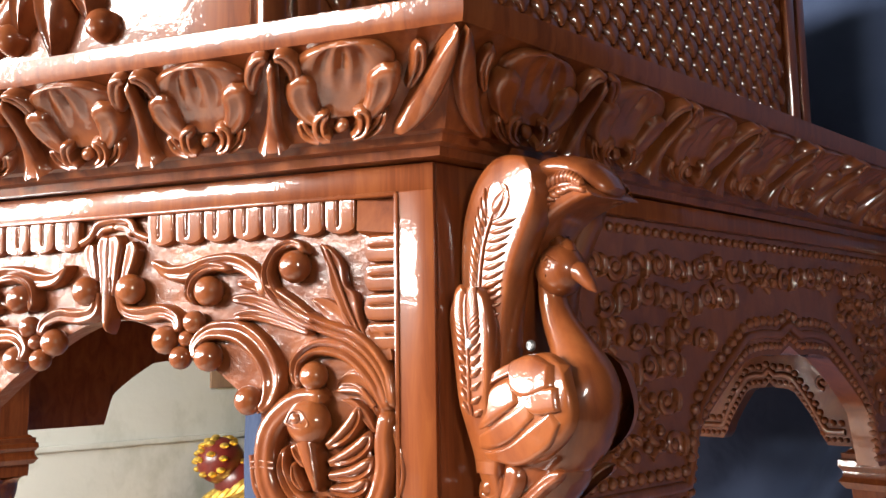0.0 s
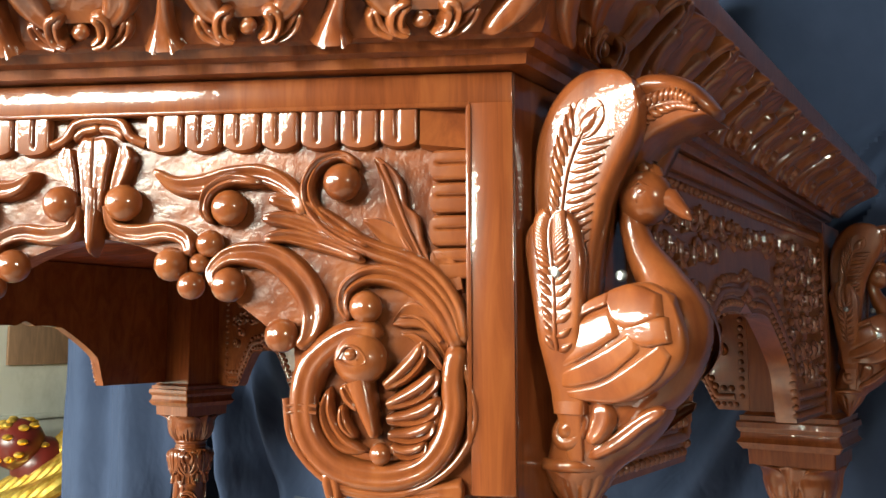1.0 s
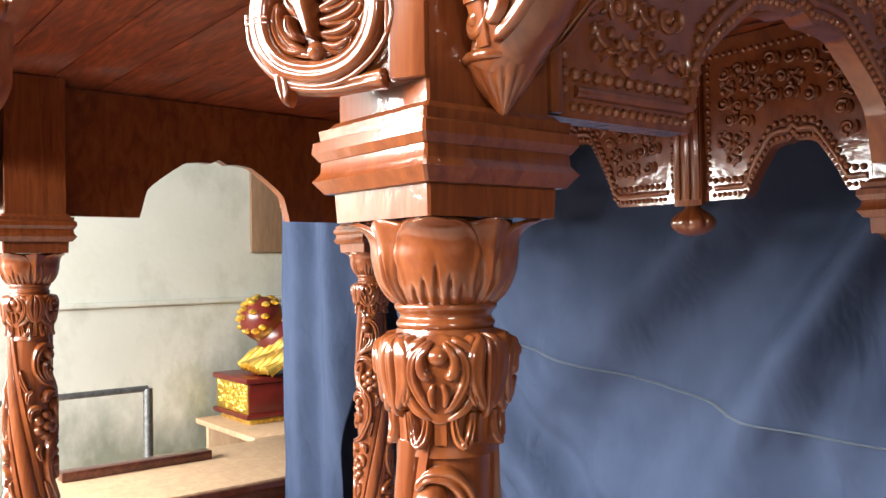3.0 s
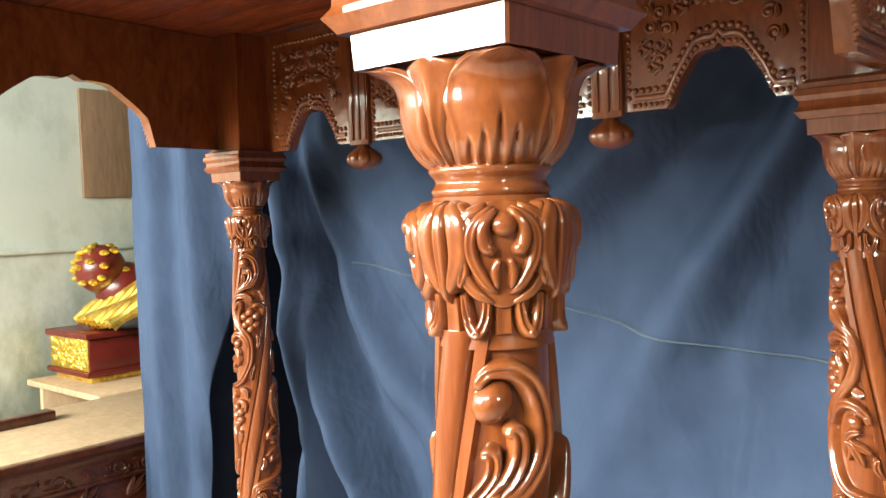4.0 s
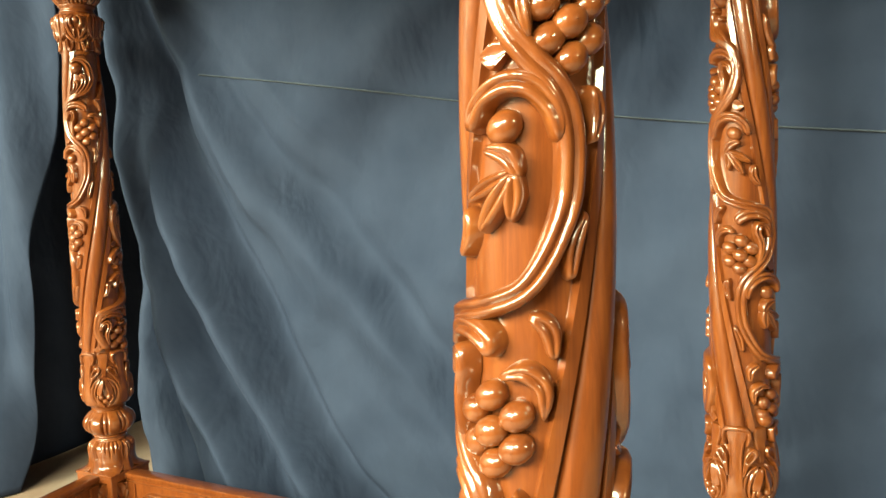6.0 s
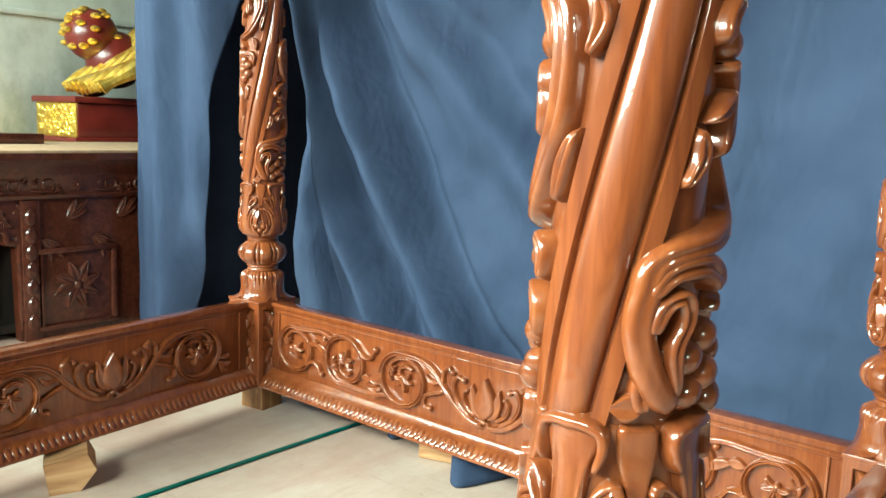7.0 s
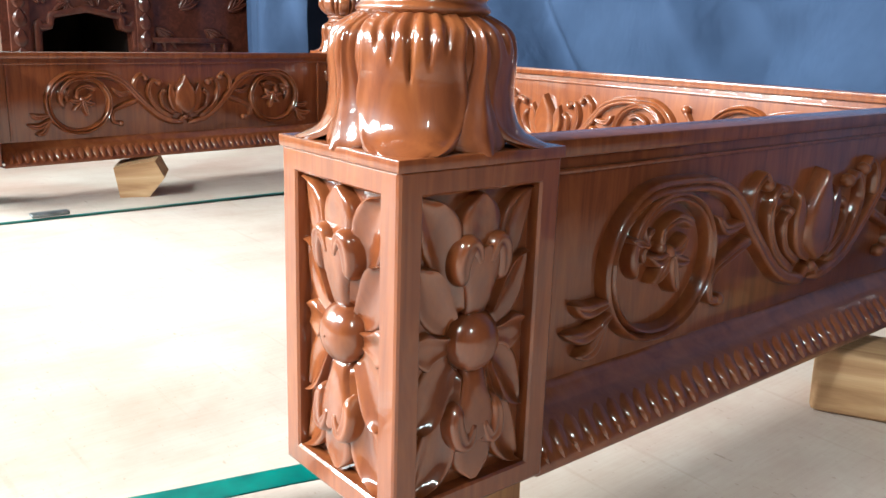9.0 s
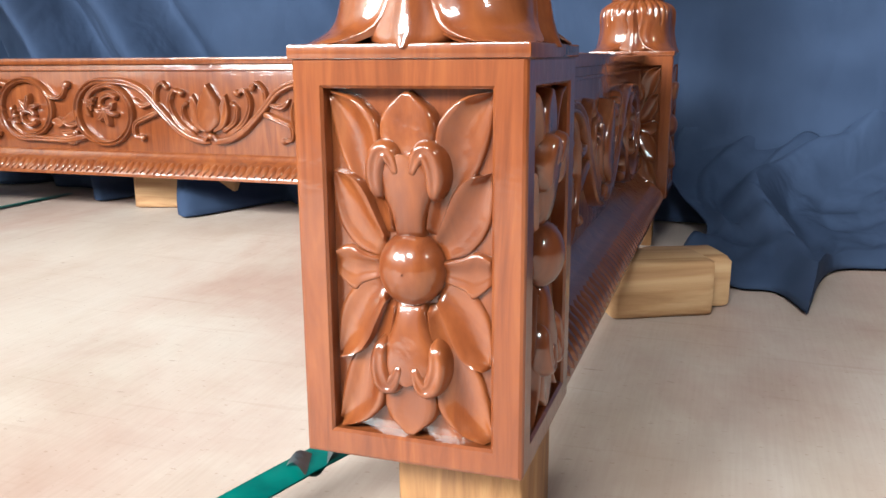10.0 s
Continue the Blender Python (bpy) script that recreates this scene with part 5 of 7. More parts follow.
def front_bay(p, q):
    """An angled front bay from corner p to corner q, seen from outside with p on the right."""
    p, q = Vector((*p, 0)), Vector((*q, 0))
    L = (q - p).length
    u = (q - p) / L
    nrm = Vector((-u.y, u.x, 0))
    m = frame_at(p + Vector((0, 0, UP)), u, nrm)
    half = L / 2
    g = Geo()
    plate(g, L, bay_low(half), ZT, -0.020, -0.0035, 160)
    panel = part("arch_panel", g.moved(m), STIPPLED, pavilion, "glossy front arch panel with carved scrolls and bird heads")
    g = Geo()
    g.box((0, 1.5105, -0.006), (L, ZT, 0.0035), 0.0012)
    for a in (0, L - 0.0235):
        g.box((a, 1.3035, -0.018), (a + 0.0235, 1.5115, 0.0035), 0.0012)
    for a in (0.0225, L - 0.0255):
        g.box((a, 1.330, -0.003), (a + 0.003, 1.5105, 0.0048), 0.001)
    g.box((0.0235, 1.5085, -0.003), (L - 0.0235, 1.5115, 0.0048), 0.001)
    part("panel_frame", g.moved(m), TEAK, panel)
    for s in (0, 1):
        def fl(a, b, c, s=s):
            return (L - a if s else a, b, c)
        for nm, make in (("bird_medallion", bird_medallion), ("knob_scroll", knob_scroll), ("stalk_scroll", stalk_scroll), ("plume", plume), ("upright_leaf", upright_leaf), ("long_leaf", long_leaf), ("arch_scroll", arch_scroll), ("keystone_arm", keystone_arm), ("keystone", keystone)):
            g = Geo()
            make(g, half)
            g.mapped(lambda a, b, c: (a, b, c - 0.0035))
            part(nm, g.mapped(fl).moved(m), CARVED, panel)
        for a, b, r in ((0.1553, 1.4137, 0.0098), (0.1253, 1.3862, 0.0094), (0.1663, 1.4363, 0.0078), (0.1721, 1.4256, 0.0056), (0.1764, 1.4134, 0.0078), (0.1880, 1.4252, 0.0096)):
            g = Geo()
            g.ball((a, b, 0.0025), (r, r, r * 0.9), 16, 10)
            part("knob", g.mapped(fl).moved(m), CARVED, panel)
        for g in tongues(half):
            g.mapped(lambda a, b, c: (a, b, c - 0.0035))
            part("tongue", g.mapped(fl).moved(m), CARVED, panel)


front_bay((0.05, -0.05), E1)
front_bay(E1, E2)
front_bay(E2, (FARX - 0.05, -0.05))


def finial_mesh():
    prof = curve_profile(((1.285, 0.012), (1.274, 0.0125), (1.268, 0.022), (1.256, 0.034), (1.243, 0.033), (1.232, 0.018), (1.229, 0.003))[::-1], 24)
    return mesh("drop_finial", turned(prof, lambda p, h, r: r * lobes(p, 8, 0.14 * math.sin(math.pi * h), 0.5), 64, 20), CARVED)


FINIAL = finial_mesh()


def ogee(c, half, low, shoulder, peak):
    """The lower edge of an arched board with a scalloped opening round c."""
    def fn(u):
        s = abs(u - c)
        if s >= half:
            return low
        if s > half * 0.92:
            return low + (shoulder - low) * (half - s) / (half * 0.08)
        x = s / (half * 0.92)
        if x > 0.48:
            return shoulder + (peak - 0.012 - shoulder) * (1 - (x - 0.48) / 0.52) ** 0.8
        return peak - 0.012 + 0.004 * math.sin(x / 0.48 * math.pi) + 0.012 * max(0, 1 - x / 0.12)
    return fn


def edge_beads(g, low, u0, u1, r, off, out):
    pts = []
    u = u0
    last = None
    while u <= u1:
        p = Vector((u, low(u) + off, out))
        if last is None or (p - last).length >= r * 2.15:
            pts.append(p)
            last = p
        u += 0.0008
    beads(g, pts, r, 7)


def relief_field(u0, u1, low, top, out, seed, size=0.0235):
    """Small carved scrolls and leaves spread over a panel above its arch."""
    rnd = random.Random(seed)
    pieces = []
    v = top - size * 0.62
    row = 0
    while v > 1.30:
        u = u0 + size * (0.6 + 0.45 * (row % 2))
        while u < u1 - size * 0.5:
            if v - size * 0.55 > max(low(u - size * 0.4), low(u + size * 0.4)) + 0.014:
                s = 1 if (row + int(u / size)) % 2 else -1
                k = rnd.randrange(3)
                g = Geo()
                pieces.append(g)
                at = (u, v)
                u, v = u + rnd.uniform(-0.16, 0.16) * size, v + rnd.uniform(-0.16, 0.16) * size
                if k < 2:
                    spiral(g, u, v, size * 0.36, rnd.uniform(0, 360), 400 * s, 0.0034, 0.0024, 0.0046, 18, out + 0.001)
                    lobe(g, [(u + size * 0.34, v - size * 0.34, 0.002), (u + size * 0.48, v - size * 0.08, 0.0042), (u + size * 0.42, v + size * 0.32, 0.003)], 0.006, out, 0.3, 0.0, 8, 6)
                else:
                    stem(g, [(u - size * 0.1 * s, v - size * 0.5), (u + size * 0.22 * s, v - size * 0.2), (u - size * 0.16 * s, v + size * 0.1), (u + size * 0.1 * s, v + size * 0.45)], 0.0036, 0.0026, 14, 7, 0.95, out)
                    for e in (-1, 1):
                        g.ball((u + e * size * 0.30, v + e * s * size * 0.2, out + 0.001), (0.0042, 0.0050, 0.0046), 9, 6)
                        lobe(g, [(u + e * size * 0.08, v - e * s * size * 0.3, 0.002), (u + e * size * 0.3, v - e * s * size * 0.26, 0.0042), (u + e * size * 0.40, v - e * s * size * 0.05, 0.002)], 0.0055, out, 0.3, 0.0, 8, 6)
                u, v = at
            u += size * 0.98
        v -= size * 0.95
        row += 1
    return pieces


def side_panel(origin, u, n, L, low, spans, label, seed):
    """A beaded arch panel; spans are the carved fields (from, to)."""
    m = frame_at((origin[0], origin[1], UP), u, n)
    g = Geo()
    plate(g, L, low, ZT, -0.012, 0.010, 160)
    panel = part("arch_panel", g.moved(m), CARVED, pavilion, label)
    for s in (1,):
        def fl(a, b, c):
            return (a, b, c)
        for k, (a, b) in enumerate(spans):
            g = Geo()
            beads(g, line((a, ZT - 0.024, 0.010), (b, ZT - 0.024, 0.010), 0.0115), 0.0042, 7)
            for e in (a, b):
                beads(g, line((e, ZT - 0.03, 0.010), (e, low(e) + 0.014, 0.010), 0.0115), 0.0042, 7)
            edge_beads(g, low, a + 0.008, b - 0.008, 0.0040, 0.008, 0.010)
            edge_beads(g, low, a + 0.010, b - 0.010, 0.0052, 0.030, 0.010)
            part("bead_border", g.mapped(fl).moved(m), CARVED, panel)
            g = Geo()
            n = 90
            g.tube([(a + 0.010 + (b - a - 0.020) * i / n, low(a + 0.010 + (b - a - 0.020) * i / n) + 0.0185, 0.010) for i in range(n + 1)], 0.0045, 8, 1.0, (0, 0, 1))
            part("arch_rib", g.mapped(fl).moved(m), CARVED, panel)
            for g in relief_field(a + 0.010, b - 0.010, lambda u: low(u) + 0.022, ZT - 0.032, 0.010, seed + k, 0.028):
                part("scroll", g.mapped(fl).moved(m), CARVED, panel)
    return panel, m


low_side = ogee(0.3285, 0.172, 1.291, 1.342, 1.416)
for x0, u, nrm in ((0.036, (0, 1, 0), (1, 0, 0)), (FARX - 0.036, (BX - FARX, DY - 0.1, 0), (0.1 - DY, BX - FARX, 0))):
    pan, m = side_panel((x0, 0.05, 0), u, nrm, DY - 0.1, low_side, ((0.018, DY - 0.1 - 0.018),), "arched side panel with beaded border and carved scrolls", 3)
    g = Geo()
    for a in (0.0, DY - 0.1 - 0.012):
        g.box((a, 1.292, 0.009), (a + 0.012, ZT, 0.016), 0.002)
    g.box((0.012, ZT - 0.016, 0.009), (DY - 0.112, ZT, 0.016), 0.002)
    part("panel_frame", g.moved(m), TEAK, pan)

LB = -BX - 0.1
F1, F2 = 0.290, LB - 0.315
small1, big, small2 = ogee(0.145, 0.078, 1.283, 1.292, 1.366), ogee(LB / 2, 0.112, 1.283, 1.292, 1.41), ogee(LB - 0.143, 0.078, 1.283, 1.292, 1.366)


def low_back(u):
    return max(small1(u), big(u), small2(u))


pan, m = side_panel((BX + 0.05, DY + 0.036, 0), (1, 0, 0), (0, -1, 0), LB, low_back, ((0.03, F1 - 0.034), (F1 + 0.034, F2 - 0.034), (F2 + 0.034, LB - 0.03)), "long rear arch panel with three carved arches", 21)
for f in (F1, F2):
    g = Geo()
    g.box((f - 0.026, 1.277, 0.009), (f + 0.026, ZT, 0.020), 0.002)
    for e in (-0.018, 0.0, 0.018):
        g.box((f + e - 0.006, 1.286, 0.0195), (f + e + 0.006, ZT - 0.01, 0.0235), 0.0016)
    part("pilaster", g.moved(m), TEAK, pan)
    part("drop_finial", FINIAL, None, pan, "", Matrix.Translation(m @ Vector((f, 0, 0.006))))

# ---- ceiling boards of the canopy ----
yb = -0.262
while yb < DY + 0.03:
    w = min(0.098, DY + 0.035 - yb)
    inset = max(0.0, (-0.05 - (yb + 0.02)) / S30 * C30) if yb < -0.05 else 0.0
    g = Geo()
    g.box((BX - 0.03 + inset, yb, ZT + UP + 0.0025), (0.03 - inset, yb + w - 0.0015, ZT + UP + 0.0145), 0.0012)
    part("ceiling_board", g, BOARDS, pavilion)
    yb += 0.098

# ---- cornice: flared frieze of leaves with a ledge above ----
PLAN = [(0.030, DY - 0.01), (0.05, -0.05), E1, E2, (FARX - 0.05, -0.05), (BX - 0.03, DY - 0.01)]


def miters():
    out = []
    for i, p in enumerate(PLAN):
        a, c = Vector(PLAN[i - 1]), Vector(PLAN[(i + 1) % len(PLAN)])
        p = Vector(p)
        d0, d1 = (p - a).normalized(), (c - p).normalized()
        n0, n1 = Vector((-d0.y, d0.x)), Vector((-d1.y, d1.x))
        k = (n0 + n1) / (1 + n0.dot(n1))
        out.append(k)
    return out


MIT = miters()
CORNICE = [(0.0, 1.5285), (0.012, 1.529), (0.013, 1.5345), (0.019, 1.5355), (0.021, 1.540), (0.026, 1.541), (0.029, 1.546), (0.034, 1.557), (0.043, 1.570), (0.055, 1.580), (0.064, 1.584), (0.068, 1.585), (0.070, 1.590), (0.070, 1.6005), (0.067, 1.602), (0.0, 1.602)]


def along(i, s, d, z):
    p, q = Vector(PLAN[i]) + MIT[i] * d, Vector(PLAN[(i + 1) % len(PLAN)]) + MIT[(i + 1) % len(PLAN)] * d
    r = p.lerp(q, s)
    return (r.x, r.y, z + UP)


def frieze_point(i, L, u, t, out):
    """On the flare of side i: u metres along, t 0..1 up the flare."""
    d, z = 0.025 + 0.043 * t ** 1.5, 1.541 + 0.044 * t ** 0.8
    return along(i, u / L, d + out * 0.75, z - out * 0.65)


for i in range(len(PLAN)):
    L = (Vector(PLAN[(i + 1) % len(PLAN)]) - Vector(PLAN[i])).length
    g = Geo()
    g.grid(lambda a, b: along(i, b, *CORNICE[round(a * (len(CORNICE) - 1))]), len(CORNICE) - 1, 1)
    g.f += [tuple(range(len(CORNICE))), tuple(range(len(CORNICE), 2 * len(CORNICE)))]
    c = part("cornice", g, TEAK, pavilion, "flared cornice with carved leaves")
    count = max(3, round(L / 0.0845 - 0.44))
    st = L / (count + 0.44)
    S = 0.062                                    # height of the flare worked flat

    def laid(g):
        return g.mapped(lambda a, b, o: frieze_point(i, L, max(0.001, min(L - 0.001, a)), max(0.0, min(1.0, b / S)), o))
    for k in range(count):
        u = st * (k + 0.72)
        g = Geo()
        # broad fan leaf behind, cut by three lines
        blade(g, [(u - 0.010, 0.012), (u - 0.026, 0.032), (u - 0.0300, 0.048), (u - 0.0190, 0.0585), (u, 0.0615)], [(u + 0.010, 0.012), (u + 0.026, 0.032), (u + 0.0300, 0.048), (u + 0.0190, 0.0585), (u, 0.0615)], 0.0075, 0.0, 0.0, 20, 30, 0.05, 0.16, 0.0, (-0.38, 0.0, 0.38))
        for e in (-1, 1):
            # side lobes that turn over at the top
            lobe(g, [(u + e * 0.010, 0.012, 0.004), (u + e * 0.0195, 0.022, 0.0090), (u + e * 0.0235, 0.034, 0.0112), (u + e * 0.0220, 0.0475, 0.0098)], 0.0112, 0.001, 0.16, 0.003, 16, 8, 0.15, 0.2)
            # comma leaves round the knob at the foot
            lobe(g, [(u + e * 0.005, 0.0035, 0.003), (u + e * 0.0125, 0.0075, 0.005), (u + e * 0.0130, 0.0170, 0.0058), (u + e * 0.0065, 0.0215, 0.0048)], 0.0125, 0.002, 0.3, 0.001, 14, 8)
            lobe(g, [(u + e * 0.012, 0.002, 0.003), (u + e * 0.0215, 0.008, 0.0050), (u + e * 0.0255, 0.019, 0.0040)], 0.0100, 0.001, 0.3, 0.001, 12, 8)
        g.ball((u, 0.0110, 0.0075), (0.0048, 0.0048, 0.0046), 14, 9)
        part("palmette", laid(g), CARVED, c)
        if k < count - 1:
            # trunk with a drooping leaf on each side of its head
            q = u + st * 0.5
            g = Geo()
            lobe(g, [(q, -0.001, 0.0125), (q, 0.008, 0.0080), (q - 0.001, 0.022, 0.0046), (q - 0.003, 0.040, 0.0034), (q - 0.004, 0.058, 0.0034)], 0.0115, 0.001, 0.0, 0.002, 20, 10, 0.02, 0.12)
            for e in (-1, 1):
                lobe(g, [(q - 0.004 + e * 0.001, 0.0585, 0.003), (q - 0.004 + e * 0.0075, 0.0575, 0.0050), (q - 0.004 + e * 0.0125, 0.049, 0.0055), (q - 0.003 + e * 0.0125, 0.036, 0.0035)], 0.0105, 0.0, 0.2, 0.0, 14, 8)
                stem(g, [(q + e * 0.005, 0.000), (q + e * 0.0035, 0.006), (q + e * 0.0015, 0.012)], 0.0014, 0.0008, 10, 6, 0.9, 0.0115)
            part("trunk_carving", laid(g), CARVED, c)
    for e, q in ((1, 0.0), (-1, L)):
        # long corner leaf with small ones beside it
        g = Geo()
        lobe(g, [(q + e * 0.030, 0.001, 0.004), (q + e * 0.018, 0.014, 0.0095), (q + e * 0.009, 0.034, 0.0085), (q + e * 0.003, 0.061, 0.004)], 0.0100, 0.0, 0.0, 0.004, 18, 8)
        lobe(g, [(q + e * 0.024, 0.028, 0.003), (q + e * 0.0195, 0.042, 0.0052), (q + e * 0.0215, 0.056, 0.0040)], 0.0085, 0.0, 0.3)
        part("corner_leaf", laid(g), CARVED, c)

# ---- upper storey, set back on the cornice ----
UPPLAN = [(-0.075, 0.70), (-0.075, -0.108), (E1[0] + 0.006, E1[1] + 0.012), (E2[0] - 0.006, E2[1] + 0.012), (FARX + 0.075, -0.108), (BX + 0.075, 0.70)]
ZU = 1.602 + UP
for i in range(len(UPPLAN)):
    p, q = Vector((*UPPLAN[i], 0)), Vector((*UPPLAN[(i + 1) % len(UPPLAN)], 0))
    L = (q - p).length
    u = (q - p) / L
    m = frame_at(p + Vector((0, 0, ZU)), u, Vector((-u.y, u.x, 0)))
    g = Geo()
    g.box((0, -0.001, -0.016), (L, 0.36, 0.0), 0.001)
    g.box((0, -0.0005, -0.002), (L, 0.010, 0.007), 0.002)
    g.box((0, 0.338, -0.002), (L, 0.358, 0.010), 0.003)
    w = part("upper_panel", g.moved(m), TEAK, pavilion, "upper parapet panel with deep carving")
    g = Geo()
    if i in (0, 4):
        for r in range(17):
            for k in range(int((L - 0.12) / 0.026)):
                leaf(g, 0.06 + 0.026 * (k + 0.5 * (r % 2)) + 0.013, 0.032 + 0.018 * r, -90, 0.026, 0.025, 0.006, 0, 0.001, 6, 6, 0.0, 0.003)
        part("scale_carving", g.moved(m), CARVED, w)
        for k in (0.004, 0.032, L - 0.052, L - 0.024):
            g = Geo()
            g.box((k, 0.010, -0.001), (k + 0.020, 0.338, 0.010), 0.003)
            part("pilaster", g.moved(m), TEAK, w)
    else:
        scroll_vine(g, L - 0.04, 0.26, max(2, round(L / 0.22)), 0.0)
        part("scroll_carving", g.mapped(lambda a, b, o: (a + 0.02, b + 0.155, o * 1.1)).moved(m), CARVED, w)

# ---- peacock brackets on the posts of the open side ----


def peacock_mesh():
    """Built in x outwards and z up, against the post face at x = 0.05."""
    g = Geo()

    def loft(pts, n=26, seg=18):
        """pts: (x, z, half across, half in y)."""
        c = smooth_curve([(a, b, 0) for a, b, _, _ in pts], n)
        h = smooth_curve([(p, q, 0) for _, _, p, q in pts], n)
        vs = []
        for i in range(n):
            d = (c[min(i + 1, n - 1)] - c[max(i - 1, 0)]).normalized()
            s = Vector((d.y, -d.x, 0))
            for k in range(seg):
                a = 2 * math.pi * k / seg
                o = c[i] + s * (h[i].x * math.cos(a))
                vs.append((o.x, h[i].y * math.sin(a), o.y))
        fs = [(j * seg + k, j * seg + (k + 1) % seg, (j + 1) * seg + (k + 1) % seg, (j + 1) * seg + k) for j in range(n - 1) for k in range(seg)]
        fs += [tuple(range(seg)), tuple(reversed(range((n - 1) * seg, n * seg)))]
        g.add(vs, fs)
    # breast, body and tail root
    loft([(0.058, 1.346, 0.012, 0.016), (0.072, 1.358, 0.026, 0.027), (0.092, 1.370, 0.036, 0.034), (0.113, 1.380, 0.034, 0.032), (0.126, 1.393, 0.024, 0.024), (0.120, 1.412, 0.0150, 0.0155), (0.1075, 1.432, 0.0100, 0.0110), (0.1025, 1.448, 0.0085, 0.0095), (0.106, 1.462, 0.0105, 0.0115)], 44, 20)
    g.ball((0.1105, 0, 1.4605), (0.0172, 0.0150, 0.0155), 20, 14)
    g.tube([(0.120, 0, 1.4590), (0.128, 0, 1.458), (0.136, 0, 1.450), (0.140, 0, 1.4465)], [0.0080, 0.0062, 0.0036, 0.001], 10)
    g.tube([(0.112, 0, 1.4690), (0.109, 0, 1.4770), (0.1085, 0, 1.4850), (0.111, 0, 1.4885)], [0.0075, 0.0070, 0.0055, 0.0025], 12)
    g.tube([(0.118, 0, 1.4700), (0.1165, 0, 1.4760), (0.1175, 0, 1.4800)], [0.0060, 0.0050, 0.0020], 10)
    for s in (-1, 1):
        g.ball((0.113, s * 0.0120, 1.4620), (0.0048, 0.003, 0.0036), 12, 8)
        g.tube([(0.120, s * 0.0110, 1.4630), (0.113, s * 0.0140, 1.4675), (0.105, s * 0.0130, 1.4620), (0.112, s * 0.0140, 1.4565)], 0.0011, 6)
        # thigh scroll and claws
        k0 = len(g.v)
        spiral(g, 0.072, 1.337, 0.0125, 120, -400, 0.0050, 0.004, 0.0065, 22, 0.0)
        lobe(g, [(0.090, 1.330, 0.004), (0.0945, 1.340, 0.0080), (0.0930, 1.352, 0.0060)], 0.0050, 0.002, 0.15)
        lobe(g, [(0.088, 1.322, 0.004), (0.104, 1.332, 0.0056), (0.118, 1.343, 0.0050), (0.130, 1.349, 0.0036)], 0.0050, -0.004, 0.15)
        lobe(g, [(0.062, 1.351, 0.003), (0.078, 1.3555, 0.0050), (0.096, 1.354, 0.0045), (0.112, 1.357, 0.003)], 0.0050, 0.001, 0.15)
        g.mapped(lambda u, v, o, s=s: (u, s * (0.0252 + o), v), k0)
    loft([(0.069, 1.312, 0.019, 0.0235), (0.078, 1.330, 0.028, 0.0255), (0.090, 1.352, 0.036, 0.028), (0.094, 1.372, 0.034, 0.030)], 18, 18)
    ringlet = [(0.0705 + 0.0235 * math.cos(a / 24 * 2 * math.pi), 0.0235 * math.sin(a / 24 * 2 * math.pi), 1.3165) for a in range(25)]
    g.tube(ringlet, 0.0036, 8)
    loft([(0.088, 1.326, 0.008, 0.015), (0.104, 1.342, 0.012, 0.015), (0.124, 1.356, 0.006, 0.010)], 12, 12)
    g.mapped(lambda x, y, z: (0.05 + (x - 0.05) * 0.88 - 0.008 * min(1.0, max(0.0, (1.345 - z) / 0.03)), y, z))

    # wing: a raised plate on the flank, three long feathers and short coverts over its shoulder
    def flank(u, v, o):
        e = math.sqrt(max(0.04, 1 - ((u - 0.0925) / 0.060) ** 2 - ((v - 1.380) / 0.054) ** 2))
        return 0.0335 * e + 0.0008 + o
    for e in (-1, 1):
        k0 = len(g.v)
        blade(g, [(0.0600, 1.3640), (0.0670, 1.3850), (0.0790, 1.4000), (0.0985, 1.4105), (0.1140, 1.4130), (0.1270, 1.4060)], [(0.0600, 1.3640), (0.0760, 1.3525), (0.0930, 1.3505), (0.1140, 1.3560), (0.1300, 1.3700), (0.1335, 1.3850), (0.1270, 1.4060)], 0.0052, 0.0, 0.0, 26, 16, 0.05, 0.05)
        feathers = (
            ([(0.0640, 1.3568), (0.0800, 1.3585), (0.0970, 1.3640), (0.1160, 1.3770), (0.1240, 1.3830)], [(0.0700, 1.3540), (0.0850, 1.3520), (0.1010, 1.3520), (0.1200, 1.3625), (0.1290, 1.3770)]),
            ([(0.0630, 1.3640), (0.0860, 1.3738), (0.1050, 1.3845), (0.1120, 1.3900)], [(0.0620, 1.3575), (0.0800, 1.3595), (0.0970, 1.3650), (0.1150, 1.3790)]),
            ([(0.0605, 1.3705), (0.0705, 1.3835), (0.0840, 1.3945), (0.1000, 1.4010)], [(0.0605, 1.3690), (0.0640, 1.3655), (0.0860, 1.3750), (0.1050, 1.3865)]),
            ([(0.0600, 1.3720), (0.0720, 1.3925), (0.0850, 1.4030), (0.0990, 1.4090)], [(0.0600, 1.3715), (0.0700, 1.3845), (0.0830, 1.3955), (0.0990, 1.4020)]),
            ([(0.1050, 1.3880), (0.1140, 1.3940), (0.1270, 1.3950)], [(0.1080, 1.3860), (0.1160, 1.3800), (0.1290, 1.3820)]),
            ([(0.0970, 1.4085), (0.1090, 1.4120), (0.1230, 1.4060)], [(0.0975, 1.4030), (0.1010, 1.3930), (0.1100, 1.3885), (0.1250, 1.3950)]),
        )
        for j, (p, q) in enumerate(feathers):
            blade(g, p, q, 0.0026, 0.10, 0.0042 + 0.0005 * j, 22, 12, 0.06, 0.06)
        g.mapped(lambda u, v, o, e=e: (u, e * flank(u, v, o), v), k0)

